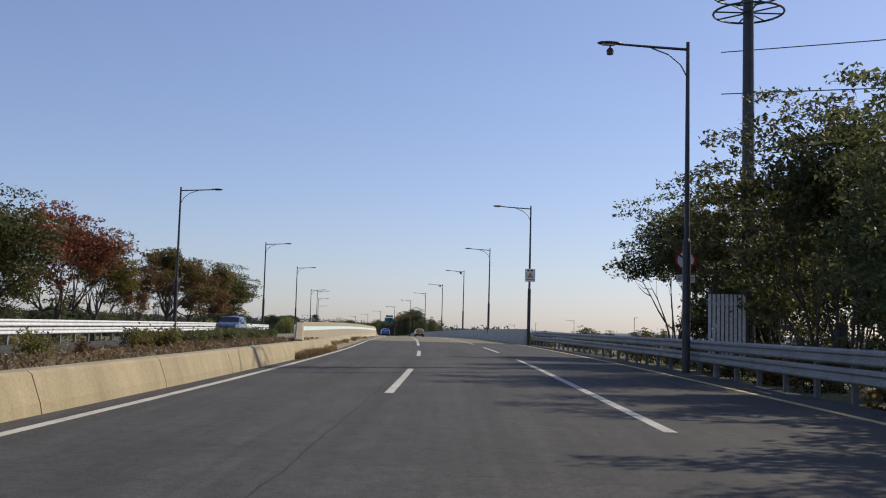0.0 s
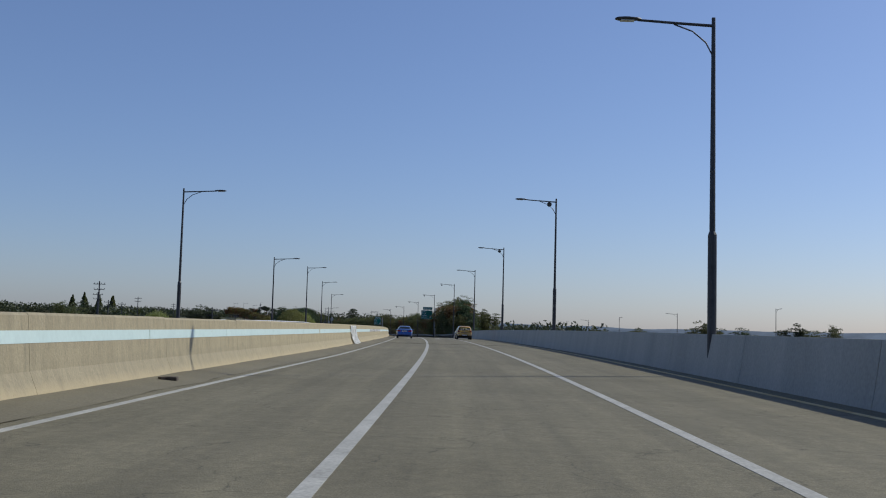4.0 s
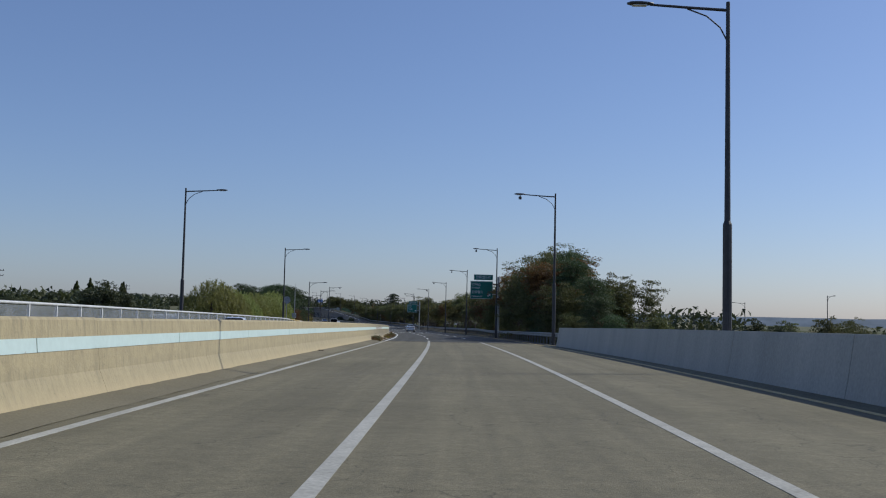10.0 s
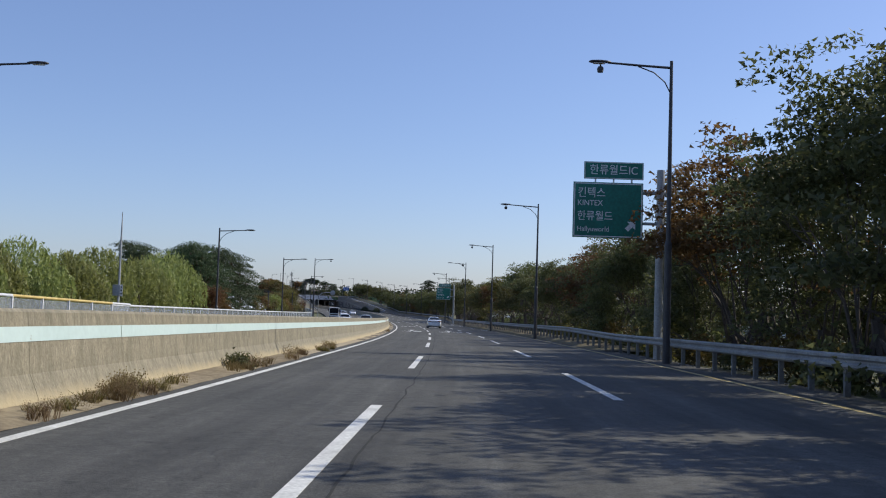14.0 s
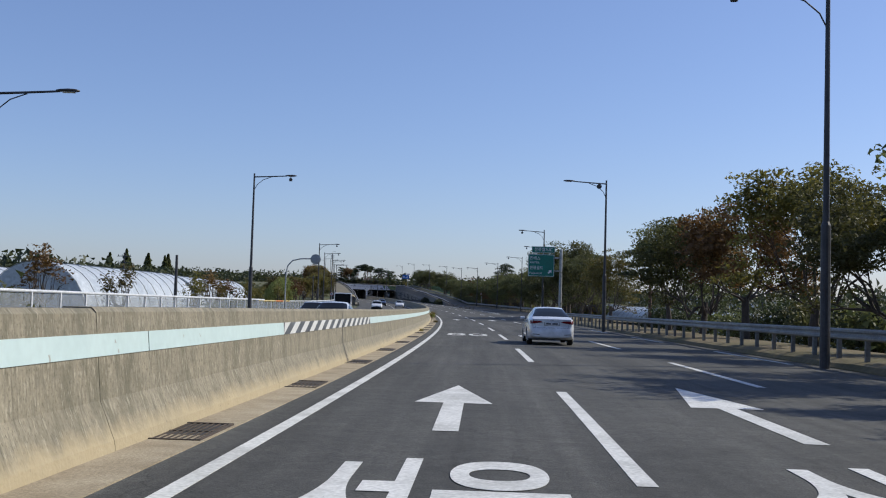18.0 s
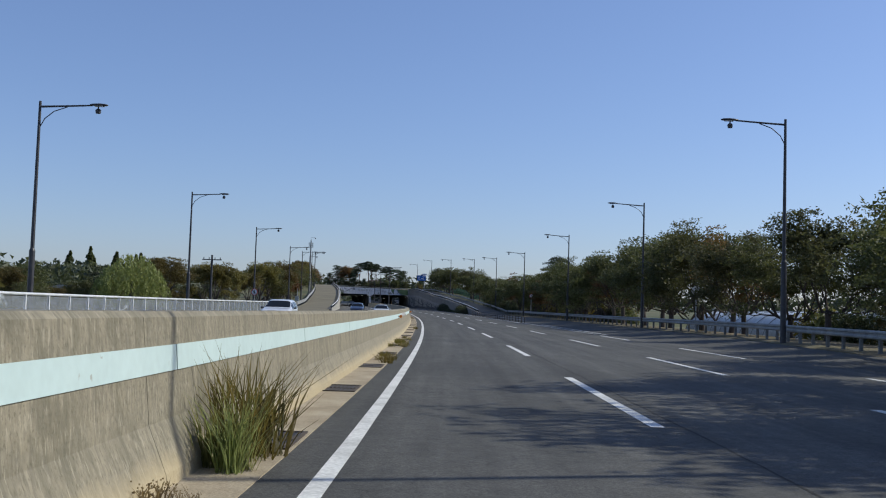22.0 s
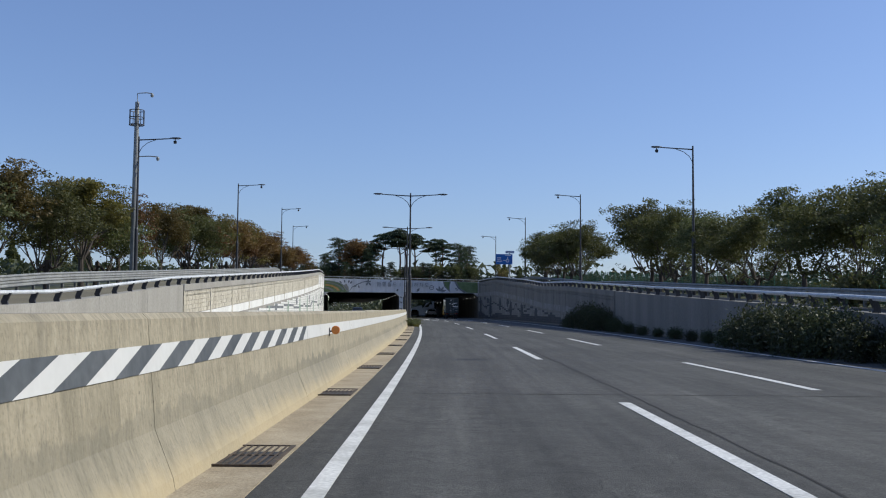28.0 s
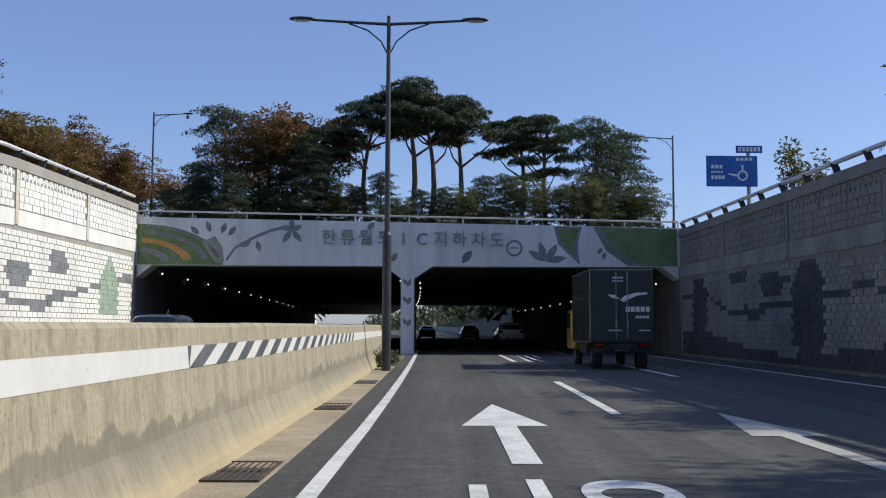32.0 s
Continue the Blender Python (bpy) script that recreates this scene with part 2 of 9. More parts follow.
def road_surface(name, a, b, coarse=0.35, wear=1.0):
    """Asphalt: aggregate, long wear streaks and wheel tracks along the lanes, stains and hairline cracks."""
    m = surface(name, a, b, 0.88, 70, 0.22, bump=0.3, depth=0.0, spread=0.16)
    N, L = m.node_tree.nodes, m.node_tree.links
    bsdf = N["Principled BSDF"]
    col = bsdf.inputs["Base Color"].links[0].from_socket
    geo = N.new("ShaderNodeNewGeometry")
    uv = N.new("ShaderNodeUVMap")
    uv.uv_map = "lane"

    def times(colour, value):
        x = N.new("ShaderNodeMix")
        x.data_type, x.blend_type = "RGBA", "MULTIPLY"
        x.inputs[0].default_value = 1.0
        L.new(colour, x.inputs[6])
        L.new(value, x.inputs[7])
        return x.outputs[2]

    def noise_of(src, scale, detail, lo, hi, p0=0.35, p1=0.65):
        n = N.new("ShaderNodeTexNoise")
        n.inputs["Scale"].default_value = scale
        n.inputs["Detail"].default_value = detail
        L.new(src, n.inputs["Vector"])
        r = N.new("ShaderNodeMapRange")
        r.inputs[1].default_value, r.inputs[2].default_value = p0, p1
        r.inputs[3].default_value, r.inputs[4].default_value = lo, hi
        L.new(n.outputs[0], r.inputs[0])
        return r.outputs[0]

    def stretched(x, y):
        mp = N.new("ShaderNodeMapping")
        mp.inputs["Scale"].default_value = (x, y, 1)
        L.new(uv.outputs[0], mp.inputs[0])
        return mp.outputs[0]

    col = times(col, noise_of(geo.outputs["Position"], 55, 3, 1 - coarse, 1 + coarse))
    col = times(col, noise_of(geo.outputs["Position"], 16, 2, 1 - coarse * 0.35, 1 + coarse * 0.35))
    col = times(col, noise_of(geo.outputs["Position"], 4.5, 5, 1 - coarse * 0.4, 1 + coarse * 0.4))
    col = times(col, noise_of(stretched(2.2, 0.05), 1.0, 5, 1 - 0.22 * wear, 1 + 0.2 * wear))
    col = times(col, noise_of(stretched(7.0, 0.25), 1.0, 3, 1 - 0.1 * wear, 1 + 0.1 * wear))
    wv = N.new("ShaderNodeTexWave")
    wv.inputs["Scale"].default_value = 0.285 / 1.6
    wv.inputs["Distortion"].default_value = 0.6
    L.new(stretched(1.0, 0.02), wv.inputs["Vector"])
    wr = N.new("ShaderNodeMapRange")
    wr.inputs[3].default_value, wr.inputs[4].default_value = 1 - 0.1 * wear, 1 + 0.1 * wear
    L.new(wv.outputs[1], wr.inputs[0])
    col = times(col, wr.outputs[0])
    vo = N.new("ShaderNodeTexVoronoi")
    vo.feature = "DISTANCE_TO_EDGE"
    vo.inputs["Scale"].default_value = 0.45
    wob = N.new("ShaderNodeTexNoise")
    wob.inputs["Scale"].default_value = 1.3
    wob.inputs["Detail"].default_value = 5
    L.new(geo.outputs["Position"], wob.inputs["Vector"])
    ad = N.new("ShaderNodeMix")
    ad.data_type, ad.blend_type = "RGBA", "ADD"
    ad.inputs[0].default_value = 0.9
    L.new(geo.outputs["Position"], ad.inputs[6])
    L.new(wob.outputs[1], ad.inputs[7])
    L.new(ad.outputs[2], vo.inputs["Vector"])
    cr = N.new("ShaderNodeMapRange")
    cr.inputs[1].default_value, cr.inputs[2].default_value = 0.0, 0.006
    cr.inputs[3].default_value, cr.inputs[4].default_value = 0.55, 1.0
    L.new(vo.outputs[0], cr.inputs[0])
    col = times(col, cr.outputs[0])
    L.new(col, bsdf.inputs["Base Color"])
    return m


def leafy(name, a, b, through_light=0.45):
    """Foliage: colours vary from leaf to leaf and from tree to tree, and light comes through."""
    m = bpy.data.materials.new(name)
    m.use_nodes = True
    nt = m.node_tree
    N, L = nt.nodes, nt.links
    bsdf = N["Principled BSDF"]
    geo = N.new("ShaderNodeNewGeometry")
    ramp = N.new("ShaderNodeValToRGB")
    ramp.color_ramp.elements[0].color = (*a, 1)
    ramp.color_ramp.elements[1].color = (*b, 1)
    L.new(geo.outputs["Random Per Island"], ramp.inputs[0])
    hs = N.new("ShaderNodeHueSaturation")
    oi = N.new("ShaderNodeObjectInfo")
    mr = N.new("ShaderNodeMapRange")
    mr.inputs[3].default_value, mr.inputs[4].default_value = 0.475, 0.51
    L.new(oi.outputs["Random"], mr.inputs[0])
    L.new(mr.outputs[0], hs.inputs["Hue"])
    mv = N.new("ShaderNodeMapRange")
    mv.inputs[3].default_value, mv.inputs[4].default_value = 0.75, 1.25
    L.new(oi.outputs["Random"], mv.inputs[0])
    L.new(mv.outputs[0], hs.inputs["Value"])
    L.new(ramp.outputs[0], hs.inputs["Color"])
    L.new(hs.outputs[0], bsdf.inputs["Base Color"])
    bsdf.inputs["Roughness"].default_value = 0.6
    tr = N.new("ShaderNodeBsdfTranslucent")
    L.new(hs.outputs[0], tr.inputs[0])
    ms = N.new("ShaderNodeMixShader")
    ms.inputs[0].default_value = through_light
    L.new(bsdf.outputs[0], ms.inputs[1])
    L.new(tr.outputs[0], ms.inputs[2])
    L.new(ms.outputs[0], N["Material Output"].inputs[0])
    return m


def glowing(name, colour, strength):
    m = bpy.data.materials.new(name)
    m.use_nodes = True
    b = m.node_tree.nodes["Principled BSDF"]
    b.inputs["Base Color"].default_value = (*colour, 1)
    b.inputs["Emission Color"].default_value = (*colour, 1)
    b.inputs["Emission Strength"].default_value = strength
    return m


ASPHALT = road_surface("asphalt", (0.050, 0.050, 0.046), (0.072, 0.071, 0.065))
ASPHALT_OLD = road_surface("worn asphalt", (0.028, 0.028, 0.026), (0.043, 0.042, 0.039), 0.45)
DECK = road_surface("concrete deck", (0.135, 0.119, 0.072), (0.176, 0.156, 0.098), 0.22, 0.45)
PALE_DECK = surface("pale concrete", (0.15, 0.132, 0.085), (0.195, 0.172, 0.112), 0.85, 30, 0.2, bump=0.12)
CONCRETE = surface("barrier concrete", (0.22, 0.18, 0.11), (0.35, 0.295, 0.185), 0.85, 22, 1.6, mix=0.46, bump=0.45, streak=9.0, spread=0.22, depth=0.45)


def stained_barrier(name):
    """Cast concrete with drip streaks, a ragged tide of grime over its foot, pits and dirty joints."""
    m = surface(name, (0.205, 0.182, 0.13), (0.31, 0.275, 0.20), 0.85, 22, 1.6, mix=0.46, bump=0.45, streak=9.0, spread=0.22, depth=0.45)
    N, L = m.node_tree.nodes, m.node_tree.links
    bsdf = N["Principled BSDF"]
    col = bsdf.inputs["Base Color"].links[0].from_socket
    uv = N.new("ShaderNodeUVMap")
    uv.uv_map = "face"
    sep = N.new("ShaderNodeSeparateXYZ")
    L.new(uv.outputs[0], sep.inputs[0])

    def field(sx, sy, detail, seed):
        mp = N.new("ShaderNodeMapping")
        mp.inputs["Scale"].default_value = (sx, sy, 1)
        mp.inputs["Location"].default_value = (seed, seed * 0.7, 0)
        L.new(uv.outputs[0], mp.inputs[0])
        n = N.new("ShaderNodeTexNoise")
        n.inputs["Scale"].default_value = 1.0
        n.inputs["Detail"].default_value = detail
        n.inputs["Roughness"].default_value = 0.6
        L.new(mp.outputs[0], n.inputs["Vector"])
        return n.outputs[0]

    def ranged(v, a, b, c, d):
        r = N.new("ShaderNodeMapRange")
        for k, x in enumerate((a, b, c, d)):
            r.inputs[k + 1].default_value = x
        L.new(v, r.inputs[0])
        return r.outputs[0]

    def maths(op, x, y):
        q = N.new("ShaderNodeMath")
        q.operation = op
        for k, v in enumerate((x, y)):
            if isinstance(v, float):
                q.inputs[k].default_value = v
            else:
                L.new(v, q.inputs[k])
        return q.outputs[0]

    def blend(colour, target, fac):
        x = N.new("ShaderNodeMix")
        x.data_type = "RGBA"
        L.new(fac, x.inputs[0])
        L.new(colour, x.inputs[6])
        x.inputs[7].default_value = (*target, 1)
        return x.outputs[2]

    # yellower on the viaduct
    col = blend(col, (0.43, 0.36, 0.215), maths("MULTIPLY", ranged(sep.outputs[0], 280.0, 300.0, 0.75, 0.0), ranged(sep.outputs[0], 90.0, 130.0, 0.3, 1.0)))
    # paler towards the underpass
    col = blend(col, (0.41, 0.36, 0.26), ranged(sep.outputs[0], 610.0, 690.0, 0.0, 0.7))
    # fine pale and dark vertical streaks of the weathered face
    much = maths("MULTIPLY", ranged(sep.outputs[0], 280.0, 330.0, 0.3, 1.0), ranged(sep.outputs[0], 470.0, 560.0, 1.0, 0.5))
    col = blend(col, (0.15, 0.135, 0.10), maths("MULTIPLY", ranged(field(20.0, 4.0, 6, 11.0), 0.50, 0.62, 0.0, 0.8), much))
    col = blend(col, (0.125, 0.115, 0.078), maths("MULTIPLY", ranged(field(4.5, 1.3, 7, 31.0), 0.46, 0.62, 0.0, 0.72), much))
    col = blend(col, (0.10, 0.09, 0.06), maths("MULTIPLY", ranged(field(48.0, 22.0, 4, 37.0), 0.54, 0.66, 0.0, 0.75), much))
    col = blend(col, (0.43, 0.39, 0.30), maths("MULTIPLY", ranged(field(28.0, 7.0, 6, 17.0), 0.55, 0.66, 0.0, 0.62), much))
    # sandy dust along the foot
    foot = maths("ADD", sep.outputs[1], maths("MULTIPLY", maths("SUBTRACT", field(3.0, 2.0, 4, 23.0), 0.5), 0.25))
    col = blend(col, (0.42, 0.345, 0.215), ranged(foot, 0.10, 0.26, 0.8, 0.0))
    # drips under the top
    drip = maths("MULTIPLY", ranged(field(6.0, 0.9, 4, 3.1), 0.52, 0.68, 0.0, 0.5), ranged(sep.outputs[1], 0.55, 1.2, 0.15, 1.0))
    col = blend(col, (0.16, 0.145, 0.11), drip)
    # ragged grime between foot and band, heavier on the later lengths
    edge = maths("ADD", sep.outputs[1], maths("MULTIPLY", maths("SUBTRACT", field(2.4, 0.3, 5, 8.0), 0.5), 0.55))
    tide = maths("MULTIPLY", ranged(edge, 0.10, 0.45, 0.0, 1.0), ranged(edge, 0.53, 0.56, 1.0, 0.0))
    where = maths("MULTIPLY", ranged(sep.outputs[0], 600.0, 690.0, 0.15, 0.85), ranged(field(0.12, 0.1, 2, 5.0), 0.4, 0.55, 0.35, 1.0))
    col = blend(col, (0.165, 0.155, 0.12), maths("MULTIPLY", tide, where))
    # chips and pits
    vo = N.new("ShaderNodeTexVoronoi")
    vo.inputs["Scale"].default_value = 9.0
    L.new(uv.outputs[0], vo.inputs["Vector"])
    pit = maths("MULTIPLY", ranged(vo.outputs[0], 0.07, 0.13, 1.0, 0.0), ranged(field(0.9, 1.4, 2, 1.0), 0.5, 0.62, 0.0, 0.75))
    col = blend(col, (0.12, 0.105, 0.075), pit)
    L.new(col, bsdf.inputs["Base Color"])
    return m


BARRIER = stained_barrier("stained barrier concrete")
CONCRETE_GREY = surface("grey parapet concrete", (0.34, 0.335, 0.30), (0.45, 0.44, 0.395), 0.85, 14, 0.6, bump=0.12, streak=5.0, depth=0.4, spread=0.2)
GUTTER = surface("gutter concrete", (0.30, 0.245, 0.165), (0.43, 0.365, 0.26), 0.9, 40, 1.6, bump=0.4, spread=0.14)
TAR = surface("tar in cracks", (0.014, 0.014, 0.013), (0.024, 0.024, 0.022), 0.95, 40, 3, bump=0.2)
PAINT = surface("road paint", (0.52, 0.52, 0.49), (0.72, 0.72, 0.69), 0.7, 25, 1.5, mix=0.45, bump=0.08)
PAINT_WORN = surface("worn road paint", (0.33, 0.32, 0.28), (0.50, 0.49, 0.44), 0.75, 25, 1.5, mix=0.45, bump=0.08, spread=0.2)
PAINT_YELLOW = surface("yellow road paint", (0.45, 0.33, 0.12), (0.62, 0.50, 0.25), 0.7, 25, 1.5, bump=0.08)
BAND_BLUE = surface("pale blue barrier band", (0.47, 0.59, 0.585), (0.55, 0.67, 0.66), 0.55, 10, 1.2, bump=0.05, depth=0.15, spread=0.3)
BAND_WHITE = surface("white barrier band", (0.56, 0.56, 0.55), (0.66, 0.66, 0.64), 0.55, 10, 1.2, bump=0.05, depth=0.15, spread=0.3)


def chipped(m, colour):
    """Small chips and scrapes through the paint."""
    N, L = m.node_tree.nodes, m.node_tree.links
    bsdf = N["Principled BSDF"]
    col = bsdf.inputs["Base Color"].links[0].from_socket
    geo = N.new("ShaderNodeNewGeometry")
    vo = N.new("ShaderNodeTexVoronoi")
    vo.inputs["Scale"].default_value = 5.5
    big = N.new("ShaderNodeTexNoise")
    big.inputs["Scale"].default_value = 14.0
    big.inputs["Detail"].default_value = 5
    patch = N.new("ShaderNodeTexNoise")
    patch.inputs["Scale"].default_value = 0.8
    ad = N.new("ShaderNodeMix")
    ad.data_type, ad.blend_type = "RGBA", "ADD"
    ad.inputs[0].default_value = 0.12
    for n in (big, patch):
        L.new(geo.outputs["Position"], n.inputs["Vector"])
    L.new(geo.outputs["Position"], ad.inputs[6])
    L.new(big.outputs[1], ad.inputs[7])
    L.new(ad.outputs[2], vo.inputs["Vector"])
    ra = N.new("ShaderNodeMapRange")
    for k, x in enumerate((0.07, 0.12, 1.0, 0.0)):
        ra.inputs[k + 1].default_value = x
    L.new(vo.outputs[0], ra.inputs[0])
    rb = N.new("ShaderNodeMapRange")
    for k, x in enumerate((0.48, 0.56, 0.0, 0.8)):
        rb.inputs[k + 1].default_value = x
    L.new(patch.outputs[0], rb.inputs[0])
    mu = N.new("ShaderNodeMath")
    mu.operation = "MULTIPLY"
    L.new(ra.outputs[0], mu.inputs[0])
    L.new(rb.outputs[0], mu.inputs[1])
    mx = N.new("ShaderNodeMix")
    mx.data_type = "RGBA"
    L.new(mu.outputs[0], mx.inputs[0])
    L.new(col, mx.inputs[6])
    mx.inputs[7].default_value = (*colour, 1)
    L.new(mx.outputs[2], bsdf.inputs["Base Color"])


chipped(BAND_BLUE, (0.30, 0.29, 0.24))
chipped(BAND_WHITE, (0.32, 0.29, 0.22))
STRIPE_DARK = surface("dark stripe paint", (0.07, 0.08, 0.09), (0.12, 0.13, 0.14), 0.6, 10, 1.2, bump=0.05)
STEEL = surface("galvanised steel", (0.24, 0.245, 0.24), (0.34, 0.345, 0.335), 0.6, 20, 1.5, bump=0.03, metal=0.35)
# posts are coloured darker than the beams, to stand for shade on them
POST = surface("steel post darkened for shade", (0.13, 0.13, 0.125), (0.20, 0.20, 0.19), 0.7, 20, 1.5, bump=0.03)
# the bores' dimness is put into this darker concrete colour
TUNNEL_WALL = surface("tunnel concrete darkened for shade", (0.10, 0.095, 0.09), (0.16, 0.155, 0.145), 0.9, 10, 0.5, bump=0.1, streak=5)
POLE_DARK = surface("dark painted pole", (0.03, 0.03, 0.035), (0.05, 0.05, 0.055), 0.5, 20, 2, bump=0.03)
GREEN_FENCE = surface("green fence coating", (0.05, 0.16, 0.09), (0.09, 0.22, 0.13), 0.5, 20, 2, bump=0.03)
POLE_GREY = surface("grey painted pole", (0.30, 0.31, 0.31), (0.40, 0.41, 0.41), 0.5, 20, 2, bump=0.03)
WHITE_RAIL = surface("white painted rail", (0.55, 0.57, 0.58), (0.70, 0.71, 0.72), 0.5, 20, 2, bump=0.03)
GRASS = surface("dry grass and soil", (0.11, 0.095, 0.04), (0.17, 0.13, 0.07), 0.95, 6, 0.25, bump=0.6)
GRASS_GREEN = surface("rough green ground", (0.06, 0.075, 0.025), (0.13, 0.12, 0.055), 0.95, 3, 0.08, bump=0.5)
SOIL = surface("soil", (0.17, 0.13, 0.08), (0.29, 0.24, 0.155), 0.95, 8, 0.5, bump=0.5)
BARK = surface("bark", (0.05, 0.04, 0.032), (0.10, 0.08, 0.065), 0.9, 20, 3, bump=0.5, streak=5)
PINE_BARK = surface("reddish pine bark", (0.10, 0.055, 0.035), (0.17, 0.10, 0.07), 0.9, 16, 3, bump=0.5, streak=5)
LEAF_GREEN = leafy("green leaves", (0.058, 0.07, 0.02), (0.13, 0.135, 0.045))
LEAF_DARK = leafy("dark green leaves", (0.06, 0.075, 0.026), (0.145, 0.155, 0.06))
LEAF_RED = leafy("red autumn leaves", (0.12, 0.035, 0.022), (0.21, 0.07, 0.035))
LEAF_BROWN = leafy("russet leaves", (0.11, 0.065, 0.022), (0.20, 0.12, 0.04))
LEAF_OLIVE = leafy("olive leaves", (0.09, 0.085, 0.02), (0.19, 0.155, 0.04))
LEAF_WILLOW = leafy("willow leaves", (0.17, 0.20, 0.055), (0.28, 0.30, 0.10), 0.5)
# darker leaf copy: shade of far belts and low bushes is in its colour
LEAF_SHADE = leafy("deep green leaves darkened for shade", (0.03, 0.042, 0.018), (0.075, 0.09, 0.035), 0.3)
LEAF_SHORE = leafy("fresh pine needles", (0.035, 0.065, 0.028), (0.085, 0.125, 0.05), 0.35)
LEAF_PINE = leafy("pine needles", (0.025, 0.042, 0.02), (0.06, 0.085, 0.04), 0.3)
DRY = leafy("dry weeds", (0.14, 0.10, 0.045), (0.25, 0.19, 0.09))
SIGN_GREEN = surface("green sign face", (0.005, 0.14, 0.10), (0.008, 0.17, 0.12), 0.5, 10, 1, bump=0.0)
SIGN_BLUE = surface("blue sign face", (0.01, 0.10, 0.40), (0.015, 0.13, 0.46), 0.5, 10, 1, bump=0.0)
SIGN_WHITE = surface("white sign paint", (0.70, 0.70, 0.70), (0.78, 0.78, 0.78), 0.5, 10, 1, bump=0.0)
RED_PAINT = surface("red paint", (0.45, 0.02, 0.02), (0.55, 0.03, 0.03), 0.5, 10, 1, bump=0.0)
ORANGE_PAINT = surface("orange paint", (0.65, 0.20, 0.03), (0.75, 0.26, 0.05), 0.5, 10, 1, bump=0.0)
BLACK = surface("black plastic", (0.012, 0.012, 0.012), (0.022, 0.022, 0.022), 0.55, 10, 1, bump=0.0)
RUBBER = surface("tyre rubber", (0.014, 0.014, 0.014), (0.025, 0.025, 0.025), 0.85, 30, 3, bump=0.1)
IRON = surface("rusty iron", (0.05, 0.04, 0.032), (0.10, 0.075, 0.055), 0.8, 30, 5, bump=0.3)
WALL_WHITE = surface("white painted block wall", (0.66, 0.65, 0.61), (0.80, 0.79, 0.75), 0.8, 10, 0.6, mix=0.42, bump=0.15, streak=5, depth=0.3)
WALL_GREY = surface("weathered concrete wall", (0.28, 0.265, 0.23), (0.39, 0.37, 0.33), 0.85, 10, 0.6, bump=0.2, streak=6, depth=0.4, spread=0.2)
# right wall: its shade is worked into the concrete colour, besides the streaks
WALL_SHADED = surface("streaked grey concrete wall darkened for shade", (0.155, 0.15, 0.138), (0.255, 0.245, 0.225), 0.88, 10, 0.6, bump=0.2, streak=7, depth=0.45, spread=0.22)
MURAL_GREY = surface("grey mural paint", (0.16, 0.17, 0.18), (0.24, 0.25, 0.26), 0.8, 10, 1, bump=0.1)
MURAL_GREEN = surface("pale green mural paint", (0.27, 0.36, 0.27), (0.36, 0.44, 0.35), 0.8, 10, 1, bump=0.1)
PORTAL_WHITE = surface("portal white paint", (0.44, 0.44, 0.44), (0.68, 0.68, 0.69), 0.75, 14, 0.9, mix=0.40, bump=0.1, streak=8, depth=0.25, spread=0.2)
PORTAL_GREEN = surface("portal green paint", (0.11, 0.165, 0.06), (0.17, 0.23, 0.10), 0.75, 10, 0.8, bump=0.1)
PORTAL_ORANGE = surface("portal orange paint", (0.45, 0.22, 0.06), (0.55, 0.30, 0.10), 0.75, 10, 0.8, bump=0.1)
VINYL = surface("greenhouse vinyl", (0.42, 0.46, 0.49), (0.58, 0.61, 0.63), 0.35, 4, 0.4, bump=0.05)
# distance haze is mixed into the hills' blue base colour
HILL = surface("far hills tinted with haze", (0.10, 0.14, 0.19), (0.13, 0.17, 0.22), 1.0, 0.02, 0.01, bump=0.0)
# ---- the large structure ----
S_IN, S_OUT = 79.6, 287.3        # the viaduct's expansion joints
S_PORTAL, S_EXIT, S_EXIT_LEFT = 824.5, 893.0, 950.0  # the underpass, whose far end lies askew
LP = 0.373                       # the roadway's climb up to the portal


def lift(s):
    """How far the roadway has climbed over its level before the underpass."""
    return float(np.interp(s, [776, 816, 856, 896, 936, 976, 1016], [0, 0.32, 0.57, 0.87, 1.27, 1.77, 2.27]))


def edge_shift(s):
    """How far the painted edge line strays from the road's left reference line."""
    return float(np.interp(s, [20, 35, 50, 62, 76, 95, 110, 128, 190, 265, 310, 330, 395, 446, 500, 553, 667, 726, 757, 780, 788, 830], [0, -0.1, -0.2, -0.35, -0.55, -0.5, -0.3, 0.02, 0.04, -0.03, -0.06, -0.18, -0.22, -0.05, 0.0, -0.1, -0.07, -0.26, -0.27, -0.12, -0.06, -0.06]))


def ramp_left(s):
    return -lift(s) + float(np.interp(s, [640, 660, 697, 713, 750, 775, 810, 825, 900, 1000], [0, 0.25, 1.18, 2.15, 3.75, 4.8, 6.6, 6.85, 6.85, 3]))


def ramp_right(s):
    return -lift(s) + float(np.interp(s, [662, 690, 715, 745, 762, 803, 825, 900, 1000], [0, 1.1, 1.9, 3.0, 3.4, 5.5, 5.8, 5.8, 3]))


